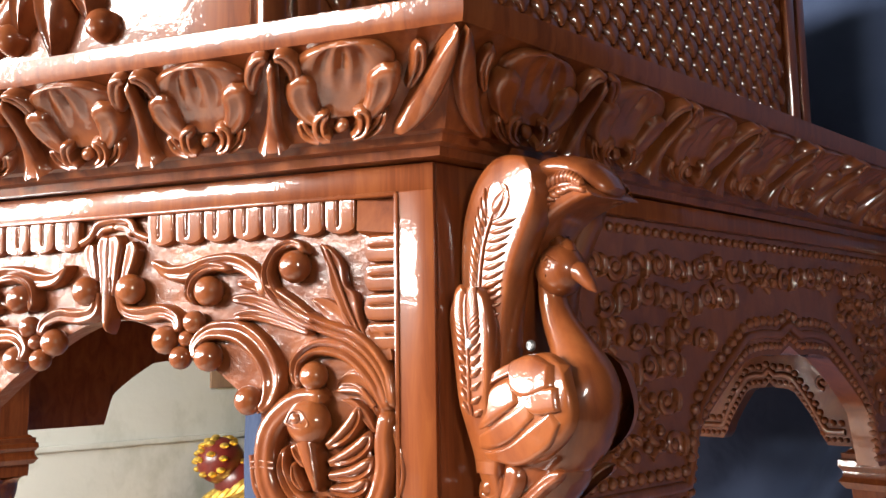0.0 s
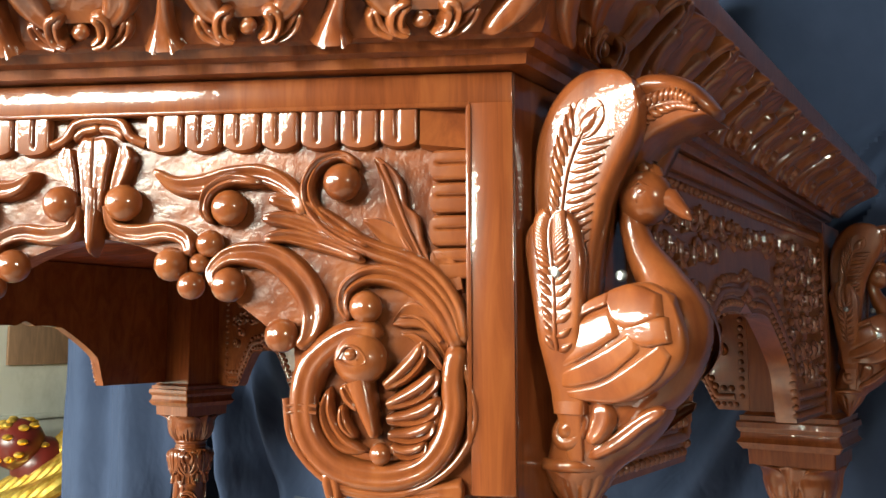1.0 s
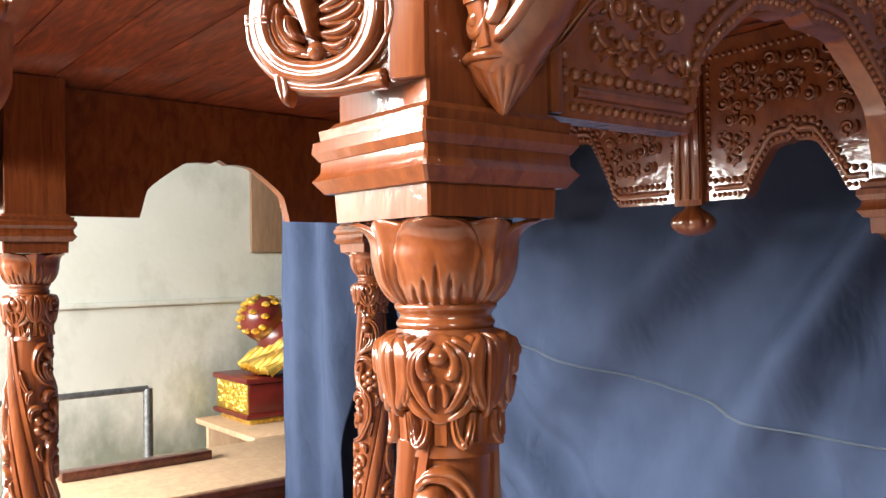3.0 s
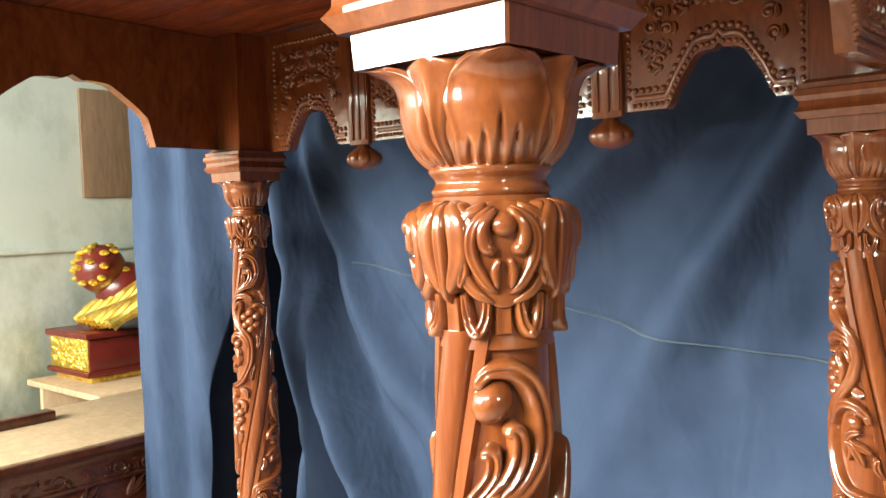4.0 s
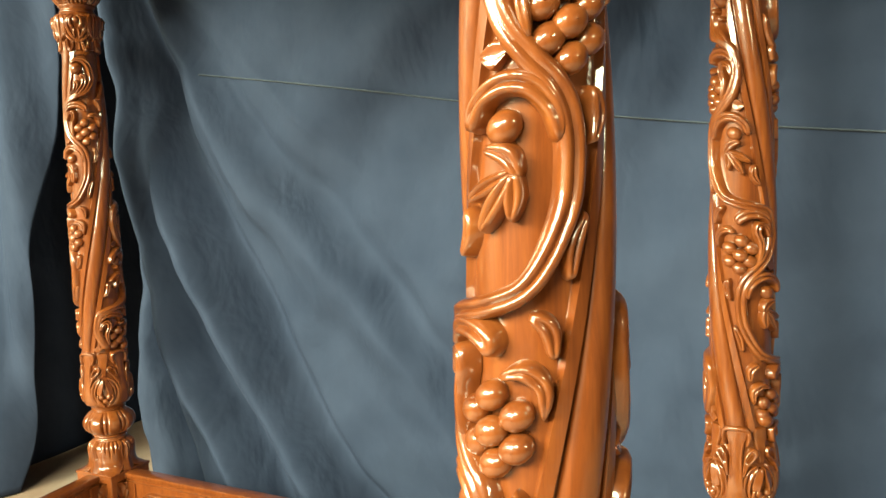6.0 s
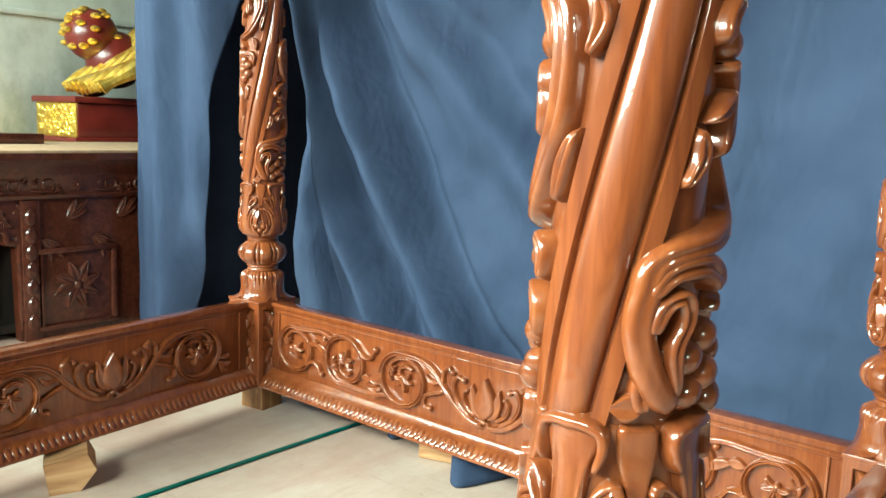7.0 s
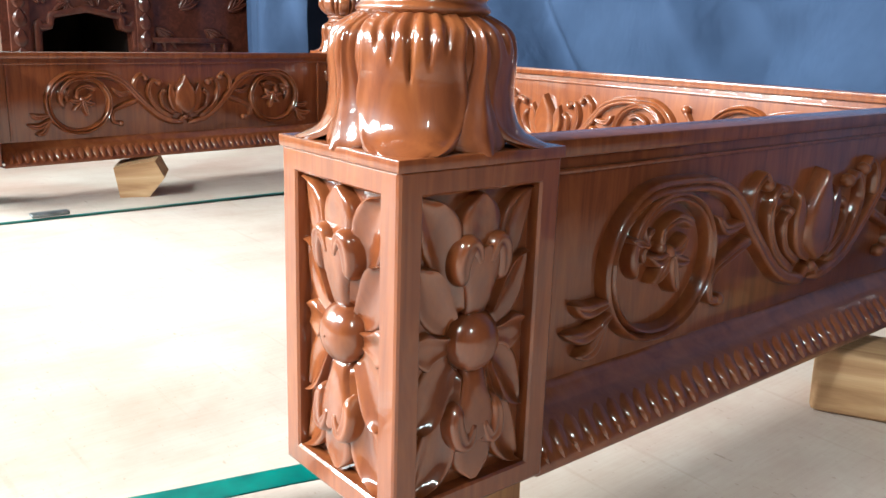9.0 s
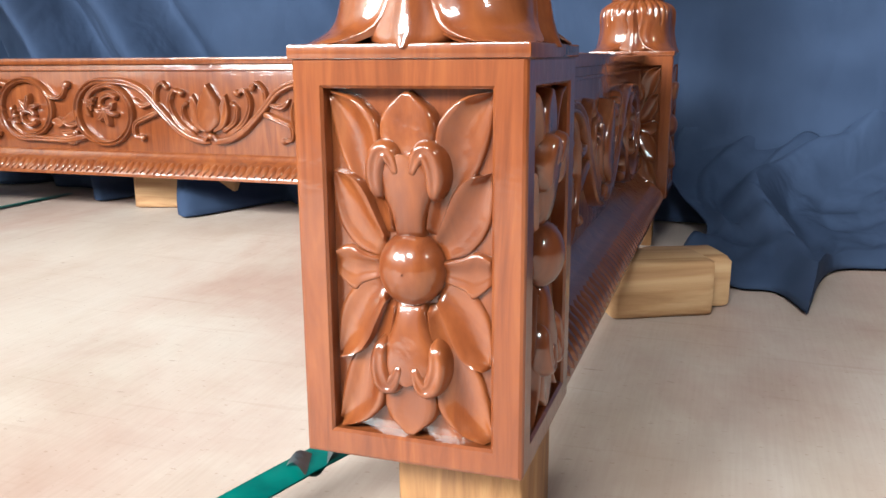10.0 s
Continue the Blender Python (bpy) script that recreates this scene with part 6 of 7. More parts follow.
    # tail: broad crescents with an eye on both sides of a feather that curls over the head, a short one outside
    def slab(A, B, thick, y0, n=34, seg=16):
        """A thick plate in x, z between two edge curves; returns its mid line and half widths."""
        a, b = (smooth_curve([(x, z, 0) for x, z in q], n) for q in (A, B))
        vs = []
        for p, q in zip(a, b):
            for k in range(seg):
                ca, sa = math.cos(2 * math.pi * k / seg), math.sin(2 * math.pi * k / seg)
                w = (p + q) / 2 + (q - p) / 2 * math.copysign(abs(ca) ** 0.35, ca)
                vs.append((w.x, y0 + thick * math.copysign(abs(sa) ** 0.3, sa), w.y))
        fs = [(j * seg + k, j * seg + (k + 1) % seg, (j + 1) * seg + (k + 1) % seg, (j + 1) * seg + k) for j in range(n - 1) for k in range(seg)]
        g.add(vs, fs + [tuple(range(seg)), tuple(reversed(range((n - 1) * seg, n * seg)))])
        return [((p + q) / 2, (q - p) / 2) for p, q in zip(a, b)]

    def barbs(c, y, e, first, last, skip=None, length=0.80):
        """A rib with slanting barbs on the face of a plate."""
        k0 = len(g.v)
        for i in range(first, last):
            (p, w), (p1, w1) = c[i], c[min(i + 1, len(c) - 1)]
            d = (p1 - c[i - 1][0]).normalized()
            if skip and (p - Vector((*skip, 0))).length < 0.011:
                continue
            for f in (-1, 1):
                r = d * 0.75 + w.normalized() * f
                leaf(g, p.x + w.x * f * 0.10, p.y + w.y * f * 0.10, math.degrees(math.atan2(r.y, r.x)), w.length * length, 0.0046, 0.0034, f * 14, -0.0006, 8, 6, 0.0)
        g.tube([(p.x, p.y, 0.0006) for p, w in c[first:last]], 0.0013, 6)
        g.mapped(lambda u, v, o: (u, e * (y + o), v), k0)
    for e in (-1, 1):
        c = slab([(0.0620, 1.345), (0.0540, 1.400), (0.0518, 1.450), (0.0515, 1.4726), (0.0550, 1.4960), (0.0660, 1.5165), (0.0830, 1.5272), (0.1030, 1.5250), (0.1110, 1.5180)], [(0.0800, 1.345), (0.0850, 1.400), (0.0868, 1.420), (0.0893, 1.4375), (0.0949, 1.4583), (0.1042, 1.4761), (0.1120, 1.4900), (0.1150, 1.5020), (0.1130, 1.5120)], 0.0105, e * 0.0235)
        barbs(c, 0.0338, e, 8, 25, (0.0860, 1.5010), 0.66)
        k0 = len(g.v)
        blade(g, [(0.0800, 1.4890), (0.0770, 1.4990), (0.0800, 1.5100), (0.0880, 1.5120)], [(0.0800, 1.4890), (0.0900, 1.4910), (0.0965, 1.4990), (0.0950, 1.5080), (0.0880, 1.5120)], 0.0020, 0.5, 0.0, 14, 12)
        leaf(g, 0.0830, 1.4930, 55, 0.016, 0.010, 0.0026, 0, 0.0, 8, 8, 0.0)
        g.mapped(lambda u, v, o, e=e: (u, e * (0.0336 + o), v), k0)
        k1 = len(g.v)
        c = slab([(0.0660, 1.3200), (0.0590, 1.3800), (0.0530, 1.4200), (0.0512, 1.4360), (0.0560, 1.4456), (0.0690, 1.4512)], [(0.0750, 1.3200), (0.0810, 1.3700), (0.0850, 1.4169), (0.0838, 1.4340), (0.0810, 1.4450), (0.0760, 1.4512)], 0.0065, e * 0.0368)
        barbs(c, 0.0430, e, 7, 29, None, 0.72)
        g.mapped(lambda u, v, o: (u, v * (1 - 0.42 * min(1.0, max(0.0, (1.385 - o) / 0.065))), o), k1)
    c = slab([(0.0740, 1.400), (0.0780, 1.440), (0.0850, 1.475), (0.0930, 1.500), (0.1030, 1.5130), (0.1170, 1.5160), (0.1310, 1.5100), (0.1450, 1.4970)], [(0.0850, 1.400), (0.0860, 1.4346), (0.0890, 1.453), (0.0975, 1.4707), (0.1110, 1.4872), (0.1310, 1.4950), (0.1400, 1.4962), (0.1452, 1.4964)], 0.0205, 0.0)
    for e in (-1, 1):
        barbs(c, 0.0202, e, 4, 30, None, 0.6)
    roll = smooth_curve([(0.092, 0, 1.5080), (0.104, 0, 1.5155), (0.117, 0, 1.5170), (0.131, 0, 1.5125), (0.145, 0, 1.5000)], 20)
    g.tube(roll, [0.0080 * math.sin(math.pi * (0.16 + 0.80 * i / 19)) ** 0.6 + 0.001 for i in range(20)], 14, 2.7, (0, 1, 0))
    # pendant foot
    prof = curve_profile(((1.283, 0.0012), (1.290, 0.007), (1.302, 0.0165), (1.311, 0.0215), (1.314, 0.0235), (1.319, 0.0225)), 24)
    f = turned(prof, lambda p, h, r: r * lobes(p, 14, 0.09 * math.sin(math.pi * min(1, h * 1.1)), 0.5), 84, 20)
    f.moved(Matrix.Translation((0.0600, 0, 0)))
    g.add(f.v, f.f)
    return mesh("peacock_bracket", g, CARVED)


def screw_mesh():
    g = Geo()
    g.grid(lambda a, b: (0.0034 * (1 - 0.3 * b * b) * math.cos(2 * math.pi * a) * (1 if b < 1 else 0.75), -0.0025 * b, 0.0034 * (1 - 0.3 * b * b) * math.sin(2 * math.pi * a)), 16, 3, True, True)
    return mesh("screw", g, STEEL)


PEACOCK, SCREW = peacock_mesh(), screw_mesh()
for y in (0.0, DY):
    pk = part("peacock_bracket", PEACOCK, None, pavilion, "polished orange-brown carved peacock bracket", Matrix.Translation((0, y, UP)))
    part("screw", SCREW, None, pk, "", Matrix.Translation((0.0715, -0.0435, 1.4190)))
    part("screw", SCREW, None, pk, "", Matrix.Translation((0.0975, -0.0205, 1.4170)))

# ---- loose wood blocks under the pavilion ----


def wood_block(size, at, label, chamfer=0.003, seed=0, wood=PINE):
    g = Geo()
    x, y, z = (q / 2 for q in size)
    g.box((-x, -y, 0), (x, y, 2 * z), chamfer)
    rnd = random.Random(seed)
    g.v = [(a + rnd.uniform(-1, 1) * 0.0012, b + rnd.uniform(-1, 1) * 0.0012, c if c < 0.004 else c + rnd.uniform(-0.0008, 0.0)) for a, b, c in g.v]
    return thing("wood_block", g, wood, label, "wood block", "wood blocks under the pavilion", "", at)


for k, (x, y) in enumerate(((0.012, 0.012), (0.0, DY), (BX, DY), (FARX - 0.022, 0.004))):
    wood_block((0.062, 0.062, Z0), pose(x, y, 0, 0, 0, 4 * k), "dark orange pine block under a post of the pavilion", seed=k, wood=ORANGEPINE)
wood_block((0.100, 0.070, 0.054), pose(0.058, 0.447, 0, 0, 0, 26), "thick pale pine block lying under the side rail", 0.006, 7)
wood_block((0.075, 0.055, 0.052), pose(0.086, 0.482, 0, 0, 0, 24), "short pale pine block lying on the floor beside another", 0.006, 8)
wood_block((0.17, 0.10, 0.058), pose(-0.735, 0.845, 0, 0, 0, 18), "pale pine block lying under the long rear rail", 0.008, 9)
g = Geo()
w = [(-0.032, 0.0), (0.016, 0.0), (0.042, 0.032), (0.028, 0.062), (-0.040, 0.052)]
g.add([(a, -0.04, b) for a, b in w] + [(a + 0.01, 0.05, b) for a, b in w], [(0, 1, 2, 3, 4), (9, 8, 7, 6, 5)] + [(i, i + 5, (i + 1) % 5 + 5, (i + 1) % 5) for i in range(5)])
thing("wood_wedge", g, PINE, "rough pine wedge standing under the far side rail", "wood wedge", "wood blocks under the pavilion", "", pose(-1.150, 0.270, 0, 0, 0, 70))

# ---- green packing strap across the floor ----
st = thing("packing_strap", None, None, "green plastic packing strap pulled tight across the floor", "strap")


def ribbon(a, b, w, z=0.0025, sag=0.0):
    a, b = Vector((*a, z)), Vector((*b, z))
    d = (b - a).normalized()
    s = Vector((-d.y, d.x, 0)) * w / 2
    g = Geo()
    g.grid(lambda x, y: tuple(a.lerp(b, y) + s * (2 * x - 1) + Vector((0, 0, 0.0012 * math.sin(9 * y) + sag * y))), 2, 24)
    k = len(g.v)
    g.add([(p[0], p[1], p[2] - 0.001) for p in g.v], [tuple(reversed(f)) for f in g.f])
    return g


part("band", ribbon((-1.025, -1.2), (-1.008, 0.86), 0.0125), STRAP, st)
g = Geo()
g.box((-0.008, -0.028, 0.0), (0.008, 0.028, 0.006), 0.002)
part("buckle", g, STEEL, st, "crimped metal buckle", pose(-1.022, 0.085, 0.004, 0, 4, 3))
st = thing("packing_strap", None, None, "loose green packing strap with a silver tape end beside the post", "strap")
part("band", ribbon((-0.205, -0.29), (-0.070, 0.045), 0.022, 0.004, 0.022), STRAP, st)
g = Geo()
g.grid(lambda x, y: (-0.008 + 0.016 * x, -0.018 + 0.036 * y, 0.009 + 0.005 * math.sin(7 * y + 3 * x)), 6, 10)
part("tape", g, STEEL, st, "crumpled silver tape", pose(-0.078, 0.018, 0.018, 8, 0, -24))

# ---- dark blue backdrop cloth ----


RIDGES = (                        # run of each fold (height, x), how far it stands out, half width
    (((0.0, -0.90), (0.18, -1.018), (0.447, -1.181), (0.721, -1.263), (1.02, -1.292), (1.35, -1.325)), 0.075, 0.050),
    (((0.0, -0.66), (0.19, -0.802), (0.392, -0.957), (0.637, -1.098), (0.881, -1.215), (1.35, -1.315)), 0.090, 0.062),
    (((0.0, -0.30), (0.20, -0.43), (0.453, -0.600), (0.666, -0.821), (0.836, -0.974), (1.10, -1.170), (1.35, -1.290)), 0.040, 0.085),
    (((0.0, -1.13), (0.198, -1.225), (0.465, -1.292), (0.70, -1.325), (1.35, -1.345)), -0.060, 0.034),
)


def fold(x, z):
    """How far the cloth stands back at x, z: folds fall from two gathers and hang straight at the far end."""
    y = 0.010 * math.sin(3.1 * x + 0.7 * z) + 0.004 * math.sin(11 * x - 4 * z)
    # folds falling from the gather behind the rear post, each with its lit side to the west
    t = max(0.0, min(1.0, (1.34 - z) / 0.55))
    for k, (run, amp, w) in enumerate(RIDGES):
        xr = lerp_profile(run, z) + 0.012 * noise.noise(Vector((k * 3.7, z * 2.4, 5.0)))
        amp *= (0.35 + 0.65 * t) * (1 + 0.5 * noise.noise(Vector((k * 2.3 + 9, z * 2.2, 1.0))))
        w *= 0.45 + 0.55 * t
        d = (x - xr) / w
        y -= amp * (math.exp(-d * d) if d < 0 else math.exp(-(d * 1.55) ** 2))
        if amp > 0:
            y += amp * 0.50 * math.exp(-((d - 1.25) / 0.55) ** 2)
    # fan from above the side post
    dx, dz = 0.20 - x, 1.78 - z
    r, a = math.hypot(dx, dz), math.atan2(dx, max(dz, 0.02))
    k = math.exp(-((a - 0.72) / 0.40) ** 2) * min(1, r * 1.5) * math.exp(-max(0, r - 0.85) * 2.2)
    y += k * (0.050 * math.sin(19 * a + 0.4) + 0.016 * math.sin(41 * a))
    # its end turns back behind the rear post
    if x < -1.32:
        y += 0.06 * ((-1.32 - x) / 0.08) ** 2
    # creases where it was folded, and small wrinkles
    y += 0.004 * math.sin(2.2 * (x * 0.8 + z * 1.5)) + 0.0025 * math.sin(17 * (x * 0.6 - z))
    y += 0.020 * noise.noise(Vector((x * 4.2 - z * 1.5, z * 5.5, 0.3))) + 0.008 * noise.noise(Vector((x * 13 - z * 5, z * 15 + x * 6, 1.7)))
    # creases running with the fan, and a few lines where it lay folded
    rr, aa = math.hypot(x + 1.33, 1.4 - z), math.atan2(x + 1.33, max(0.05, 1.4 - z))
    cr = 1 - 2.6 * abs(noise.noise(Vector((aa * 7.5, rr * 1.6, 3.3))))
    y -= 0.009 * cr * min(1.0, rr * 1.6)
    y -= 0.0045 * (1 - 3.0 * abs(noise.noise(Vector((x * 3.2 + z * 2.1, z * 3.6 - x * 1.2, 6.6)))))
    return y


g = Geo()
X0, X1, ZT2 = -1.40, 0.80, 2.5


def curtain(a, b):
    # more columns where the folds are
    x = X0 + (-0.3 - X0) * a / 0.70 if a < 0.70 else -0.3 + (X1 + 0.3) * (a - 0.70) / 0.30
    z = 0.004 + ZT2 * b
    return (x, 0.945 + fold(x, z) - 0.10 * max(0.0, 0.12 - z) / 0.12 * (0.6 + 0.4 * math.sin(7 * x)), z)


g.grid(curtain, 600, 300)
back = thing("backdrop_cloth", g, CLOTH, "dark blue cloth backdrop hanging in fan folds behind the pavilion", "cloth")
sol = back.modifiers.new("thick", "SOLIDIFY")
sol.thickness = 0.002
g = Geo()
pts = []
SX0, SX1, SZ0, SZ1, SZ2 = -1.10, 0.60, 1.045, -0.268, 0.054
for i in range(60):
    t = i / 59
    x = SX0 + (SX1 - SX0) * t
    z = SZ0 + SZ1 * t + SZ2 * t * t + 0.004 * math.sin(9 * t)
    pts.append((x, 0.945 + fold(x, z) - 0.0015, z))
g.tube(pts, 0.0060, 6, 0.3)
part("seam", g, SEAM, back, "pale stitched seam")


def side_curtain(a, b):
    """Runs unseen along the end of the cabinet to block light, turns the corner and hangs in pleats; its free edge
    slants.
    """
    z = 0.004 + ZT2 * b
    # hidden return of the cloth, added to keep light out of the gap
    if a < 0.3:
        x, q = -2.03, 1 - a / 0.3
        return (x + 0.012 * math.sin(9 * q + z), 0.93 + 1.24 * q, z)
    # the gap past this edge stands for a fold in deep shade
    edge = -1.60 - 0.24 * max(0.0, 1.10 - z)
    q = (a - 0.3) / 0.7
    x = -2.03 + (edge + 2.03) * q
    y = 0.93 + min(1.0, 6 * q) * (0.026 * math.sin(27 * x + 0.9 * z) + 0.009 * math.sin(61 * x + 1.7 * z)) + 0.05 * max(0.0, (q - 0.75) / 0.25) ** 2
    return (x, y + 0.006 * noise.noise(Vector((x * 9, z * 6, 2.1))), z)


g = Geo()
g.grid(side_curtain, 160, 120)
sc = thing("backdrop_cloth", g, CLOTH, "dark blue cloth hanging in straight pleats beside the cabinet", "cloth")
sc.modifiers.new("thick", "SOLIDIFY").thickness = 0.002

g = Geo()


def pool(a, b):
    x, y = 0.070 + 0.75 * a, 0.66 + 0.30 * b
    e = 0.20 * math.exp(-(abs(a - 0.150) / 0.030) ** 1.3) + 0.10 * math.exp(-((a - 0.085) / 0.05) ** 2) + 0.02 * math.sin(9 * a + 2) + 0.012 * math.sin(31 * a)
    f = math.cos(30 * a + 2.6 * math.sin(3.1 * b + 4 * a))
    h = math.cos(71 * a - 9 * b + 2.0 * math.sin(11 * a))
    z = 0.004 + 0.016 * min(1.0, b / 0.08) ** 0.5 + 0.10 * b ** 2.2 + (0.042 * max(0.0, f) ** 1.3 + 0.010 * max(0.0, h)) * (0.35 + 0.65 * b) * min(1.0, b * 10)
    z += 0.010 * noise.noise(Vector((14 * a + 3 * b, 9 * b - 2 * a, 0.7))) * min(1.0, b * 6)
    return (x + 0.03 * math.sin(6 * b + 4 * a), y - e * (1 - b) ** 1.3, max(0.004, z))


g.grid(pool, 220, 90)
cl = thing("fallen_cloth", g, CLOTH, "dark blue cloth end lying rumpled on the floor", "cloth")
cl.modifiers.new("thick", "SOLIDIFY").thickness = 0.002

# ---- carved cabinet with an arched niche, behind the far side ----
cab = thing("cabinet", None, None, "dull brown carved wooden cabinet with an arched dark niche", "cabinet")
FX = -2.10
m = frame_at((FX, 0.28, 0), (0, 1, 0), (1, 0, 0))
LC = 1.00


def niche(u):
    s = abs(u - 0.215)
    if s > 0.118:
        return 0.0
    x = s / 0.118
    return 0.235 + (0.045 if x < 0.72 else 0.02) + 0.03 * (1 - x) ** 0.7


g = Geo()
plate(g, LC, niche, 0.40, -0.03, 0.0, 160)
part("front", g.moved(m), OLDWOOD, cab)
# boards take the near-black colour that paints the niche's shade
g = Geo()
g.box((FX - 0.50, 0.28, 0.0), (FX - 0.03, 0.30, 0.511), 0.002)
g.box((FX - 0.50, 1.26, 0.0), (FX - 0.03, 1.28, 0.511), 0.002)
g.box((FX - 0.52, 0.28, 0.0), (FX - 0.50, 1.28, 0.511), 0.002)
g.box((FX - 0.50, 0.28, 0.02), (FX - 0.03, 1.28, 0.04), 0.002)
part("carcass", g, NICHESHADE, cab, "inner boards coloured near black as niche shade")
# unseen boards added on both sides to keep light out of the niche
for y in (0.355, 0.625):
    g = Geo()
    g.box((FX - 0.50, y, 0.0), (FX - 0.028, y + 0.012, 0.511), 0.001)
    part("niche_light_block", g, NICHESHADE, cab)
g = Geo()
strip_moulding(g, [(0.385, 0.0), (0.388, 0.014), (0.397, 0.018), (0.402, 0.012), (0.448, 0.020), (0.456, 0.026), (0.470, 0.034), (0.488, 0.052), (0.494, 0.058), (0.512, 0.060), (0.514, 0.0), (0.38, -0.02)], LC + 0.03)
part("cornice", g.mapped(lambda a, b, c: (a - 0.03, b, c)).moved(m), OLDWOOD, cab)
for k in range(11):
    # frieze: rosettes and leaf scrolls by turns
    g = Geo()
    u = 0.05 + 0.09 * k
    if k % 3 == 2:
        for a in range(0, 360, 45):
            leaf(g, u, 0.425, a, 0.018, 0.012, 0.007, 0, 0.014, 7, 5)
        g.ball((u, 0.425, 0.018), (0.006, 0.006, 0.006), 10, 7)
    else:
        e = 1 if k % 2 else -1
        volute_stem(g, [(u - 0.040, 0.425 + e * 0.014), (u - 0.020, 0.425 + e * 0.016)], u + 0.006, 0.425, 0.016, 90 * e, -400 * e, 0.0034, 0.0026, 0.007, 0.5, 0.014)
        spray(g, u + 0.030, 0.425 + e * 0.008, 60 * e, 0.018, 0.007, 0.014)
        spray(g, u - 0.022, 0.425 - e * 0.008, 200 * e, 0.016, 0.007, 0.014)
    part("frieze_carving", g.moved(m), OLDWOOD, cab)
g = Geo()
g.box((FX - 0.54, 0.25, 0.512), (FX + 0.050, 1.30, 0.520), 0.002)
part("top", g, BROWNBOARD, cab, "unfinished pale wooden top")
for k in range(7):
    # leaf sprays over the niche, long curved leaves above the door
    g = Geo()
    spray(g, 0.075 + 0.046 * k, 0.345 + 0.010 * math.sin(2.1 * k), 60 + 75 * (k % 3), 0.038, 0.008)
    part("leaf_carving", g.moved(m), OLDWOOD, cab)
for k in range(8):
    g = Geo()
    u, e = 0.40 + 0.075 * k, 1 if k % 2 else -1
    for a, l in ((28, 0.085), (52, 0.070), (8, 0.065)):
        leaf(g, u, 0.275 + 0.055 * (k % 2), a * e, l, 0.020, 0.008, 30 * e, 0.0, 10, 6)
    part("leaf_carving", g.moved(m), OLDWOOD, cab)
# plain band round the niche
g = Geo()
band_in = [(0.215 + 0.118 * q, niche(0.215 + 0.1179 * q)) for q in (-1, -0.9, -0.75, -0.70, -0.5, -0.25, 0, 0.25, 0.5, 0.70, 0.75, 0.9, 1)]
band_in = [(0.097, 0.03)] + band_in + [(0.333, 0.03)]
lobe(g, [(0.215 + (u - 0.215) * 1.08, v + 0.010 * (v > 0.1), 0.010) for u, v in band_in], 0.008, 0.0, 0.0, 0.0, 90, 8, 0.01, 0.01)
part("niche_band", g.moved(m), OLDWOOD, cab)
g = Geo()
for lo, hi in (((0.385, 0.02, 0.0), (0.40, 0.25, 0.012)), ((0.60, 0.02, 0.0), (0.615, 0.25, 0.012)), ((0.385, 0.235, 0.0), (0.615, 0.25, 0.0125)), ((0.385, 0.02, 0.0), (0.615, 0.035, 0.0125))):
    g.box(lo, hi, 0.002)
door = part("door", g.moved(m), OLDWOOD, cab)
g = Geo()
for a in range(8):
    leaf(g, 0.50, 0.14, a * 45 + 10, 0.072, 0.036, 0.010, 20, 0.0, 9, 6)
g.ball((0.50, 0.14, 0.004), (0.014, 0.014, 0.010), 14, 8)
part("flower_carving", g.moved(m), OLDWOOD, door)
for a in (0.02, 0.345):
    g = Geo()
    g.box((a, 0.0, 0.0), (a + 0.05, 0.385, 0.012), 0.003)
    for j in range(7):
        leaf(g, a + 0.025, 0.03 + 0.048 * j, 90, 0.045, 0.036, 0.006, 0, 0.012, 7, 5)
    part("pilaster", g.moved(m), OLDWOOD, cab)

g = Geo()
g.box((FX - 0.40, 0.36, 0.520), (FX - 0.34, 0.86, 0.552), 0.004)
thing("wood_bar", g, OLDWOOD, "brown wooden bar lying on the cabinet top", "wood bar")

# ---- statue on a plinth, on a bench behind the cabinet ----
bench = thing("bench", None, None, "plain brown board bench behind the carved cabinet", "bench")
g = Geo()
g.box((-3.57, 1.25, 0.440), (-2.92, 1.90, 0.466), 0.003)
part("bench_top", g, BROWNBOARD, bench)
for x in (-3.54, -2.99):
    g = Geo()
    g.box((x, 1.29, 0.0), (x + 0.03, 1.86, 0.441), 0.003)
    part("bench_side", g, BROWNBOARD, bench)

pl = thing("plinth", None, None, "maroon plinth with a gilded carved side, on a bench", "plinth")
px, py = -3.19, 1.35
g = Geo()
g.box((px - 0.35, py + 0.004, 0.512), (px, py + 0.42, 0.660), 0.004)
part("box", g, MAROON, pl)
for lo, hi, grow, nm in ((0.494, 0.516, 0.016, "foot_board"), (0.657, 0.683, 0.016, "top_board"), (0.466, 0.496, -0.012, "plinth_foot")):
    g = Geo()
    g.box((px - 0.35 - grow, py - grow, lo), (px + grow, py + 0.42 + grow, hi), 0.005)
    part(nm, g, GOLD if nm == "plinth_foot" else MAROON, pl)
g = Geo()
rnd = random.Random(3)
g.box((px - 0.35, py - 0.002, 0.517), (px - 0.004, py + 0.004, 0.656), 0.002)
for k in range(110):
    g.ball((rnd.uniform(px - 0.335, px - 0.015), py - 0.002, rnd.uniform(0.527, 0.648)), (rnd.uniform(0.006, 0.015), 0.006, rnd.uniform(0.006, 0.013)), 9, 6)
part("gilded_side", g, GOLD, pl, "bright gold relief")
g = Geo()
sx, sy, sz = 0.0, 0.0, 0.0
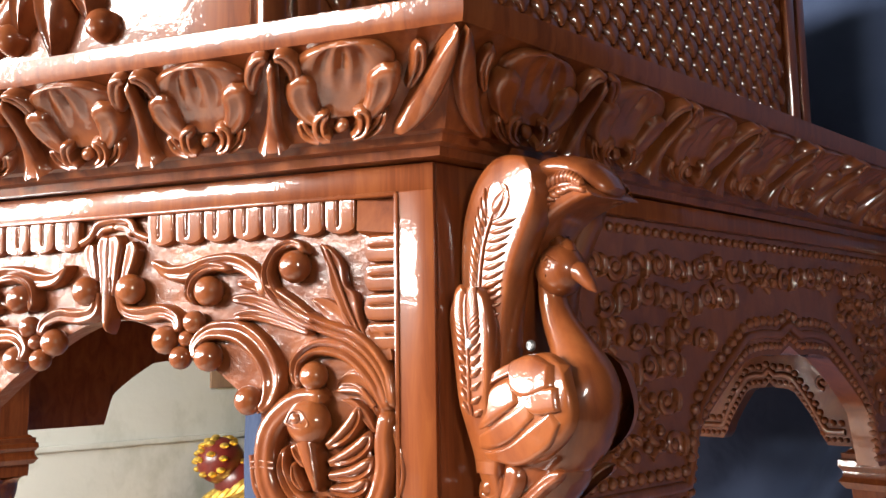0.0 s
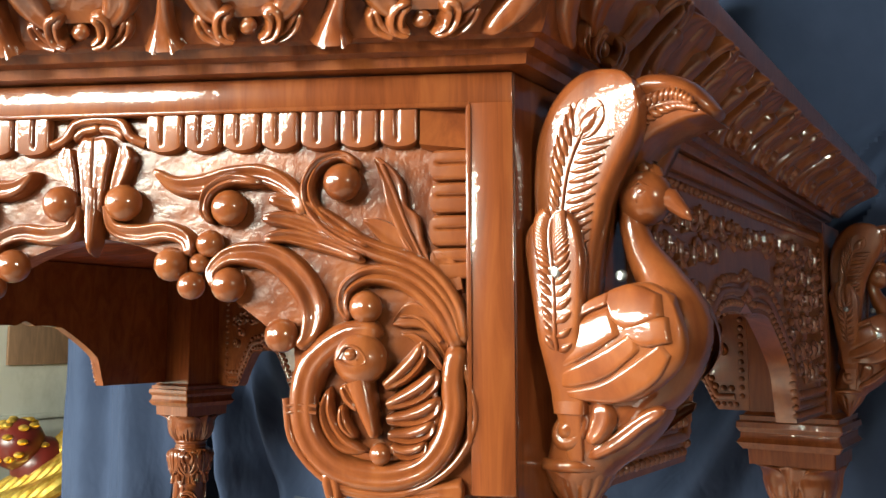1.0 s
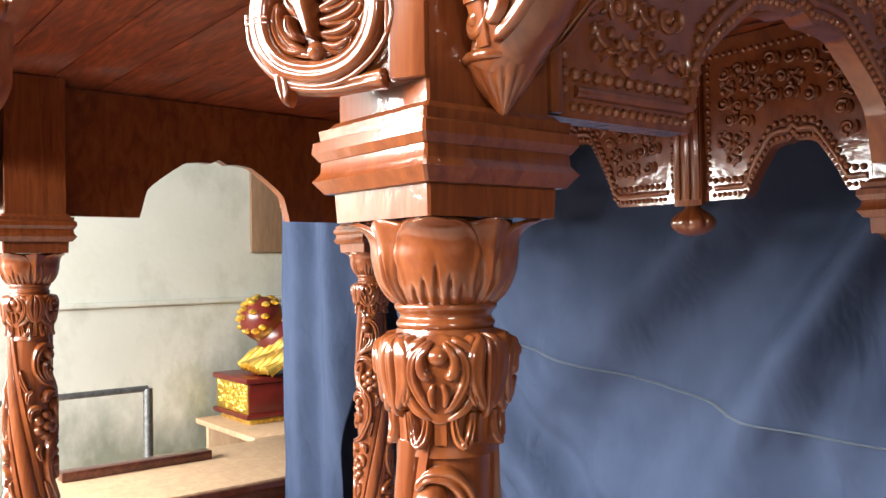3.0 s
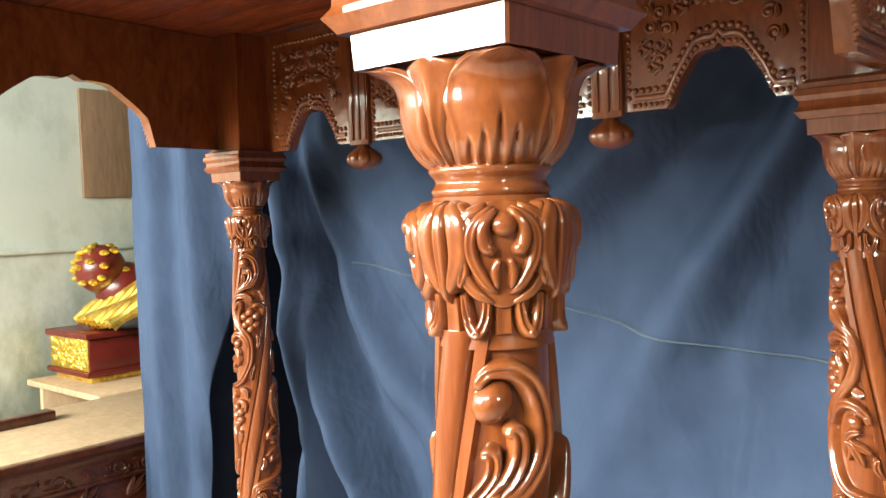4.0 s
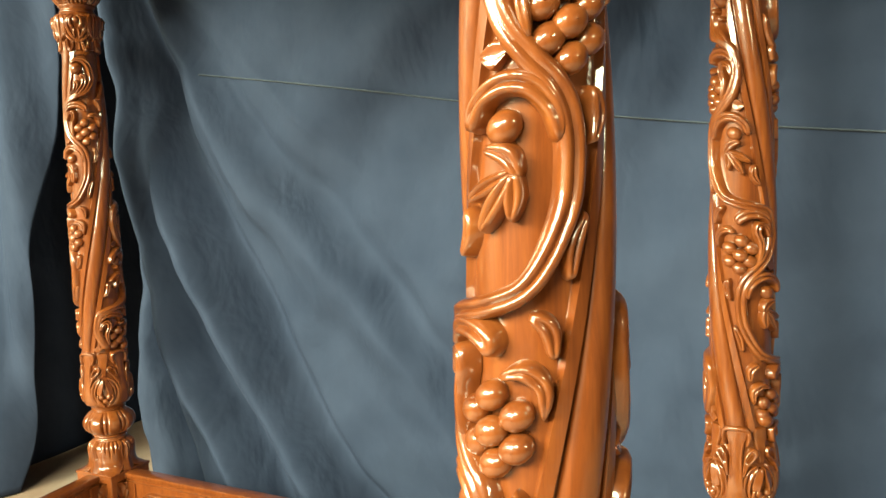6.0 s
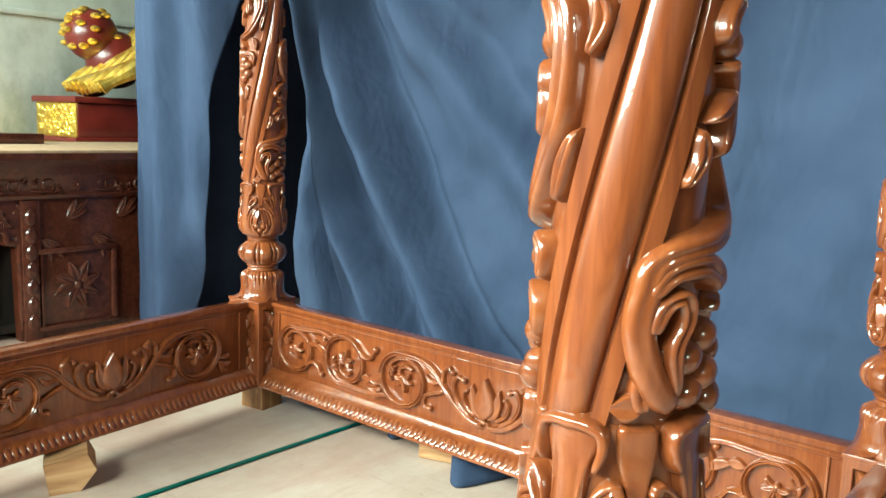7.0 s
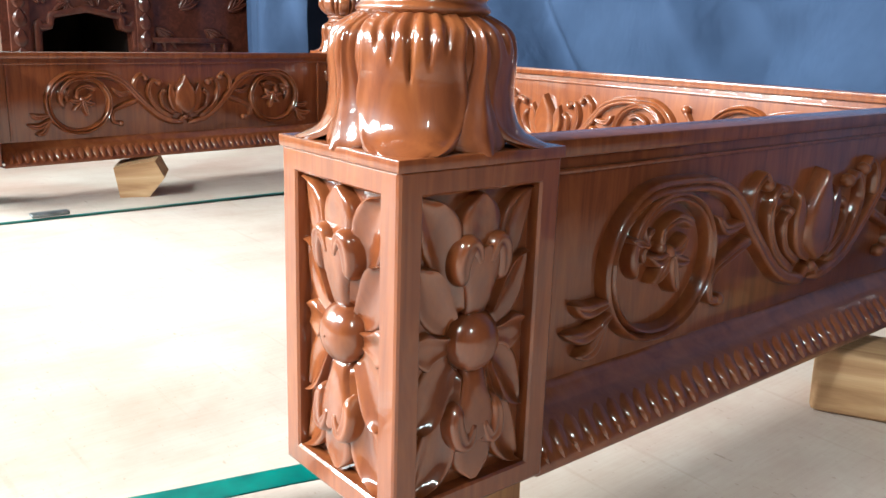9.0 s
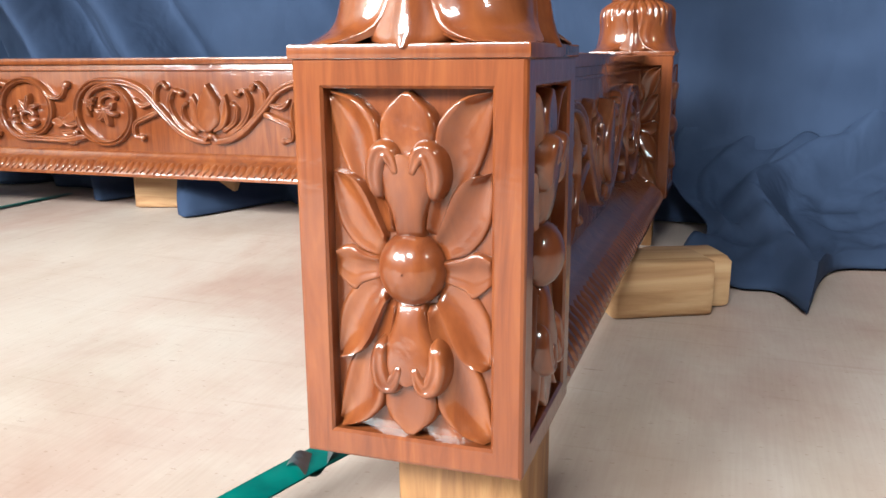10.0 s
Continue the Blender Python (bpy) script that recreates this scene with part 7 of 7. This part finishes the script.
for k in range(9):
    o = 0.020 * (k - 4)
    c = smooth_curve([(sx + 0.07 + o, sy + 0.20, sz + 0.285 - 0.003 * abs(k - 4)), (sx + 0.11 + o * 1.2, sy + 0.12, sz + 0.225), (sx + 0.12 + o * 1.3, sy + 0.05, sz + 0.145), (sx + 0.10 + o * 1.4, sy - 0.03, sz + 0.08), (sx + 0.07 + o * 1.4, sy - 0.11, sz + 0.026)], 20)
    g.tube(c, [0.022 + 0.006 * math.sin(i * 0.9 + k) for i in range(20)], 9)
ng = len(g.f)
g.ball((sx, sy - 0.04, sz + 0.190), (0.075, 0.080, 0.078), 16, 10)
g.ball((sx + 0.01, sy + 0.03, sz + 0.12), (0.085, 0.09, 0.09), 16, 10)
g.ball((sx + 0.01, sy - 0.05, sz + 0.03), (0.07, 0.05, 0.03), 14, 9)
nm = len(g.f)
for k in range(44):
    a, b = rnd.uniform(0, 6.28), rnd.uniform(-0.6, 1.4)
    g.ball((sx + 0.076 * math.cos(a) * math.cos(b), sy - 0.04 + 0.080 * math.sin(a) * math.cos(b), sz + 0.190 + 0.078 * math.sin(b)), (0.016, 0.016, 0.010), 8, 6)
g.moved(Matrix.Translation((px - 0.14, py + 0.20, 0.683)) @ Matrix.Scale(1.38, 4))
d = mesh("statue", g, GOLD)
d.materials.append(MAROON)
for f in d.polygons[ng:nm]:
    f.material_index = 1
tagged(new("statue", d), "crouched maroon statue with gilded curls and drapery on a plinth", "statue")

# ---- things along the far wall ----
g = Geo()
g.box((-1.652, -1.10, 0.0), (-1.634, 0.005, 0.43), 0.002)
thing("plywood_board", g, BROWNBOARD, "brown plywood board standing on edge on the floor", "board")
g = Geo()
g.box((-3.60, -2.9, 1.02), (-3.575, 2.0, 1.045), 0.004)
thing("wall_ledge", g, WALL, "thin plaster ledge along the wall", "trim", kind="structure")
rl = thing("pipe_rail", None, None, "pale metal pipe rail in front of the stained wall", "rail")
g = Geo()
g.tube([(-3.1, -1.6, 0.70), (-3.1, 0.0, 0.70), (-3.1, 0.86, 0.70)], 0.013, 12)
part("bar", g, STEEL, rl)
for y in (0.86, -0.6):
    g = Geo()
    g.tube([(-3.1, y, 0.0), (-3.1, y, 0.35), (-3.1, y, 0.70)], 0.02, 12)
    part("pole", g, STEEL, rl)
g = Geo()
g.box((-3.595, 1.56, 1.27), (-3.575, 2.10, 1.78), 0.003)
thing("wall_board", g, DARKBOARD, "brown board fixed high on the wall", "board")
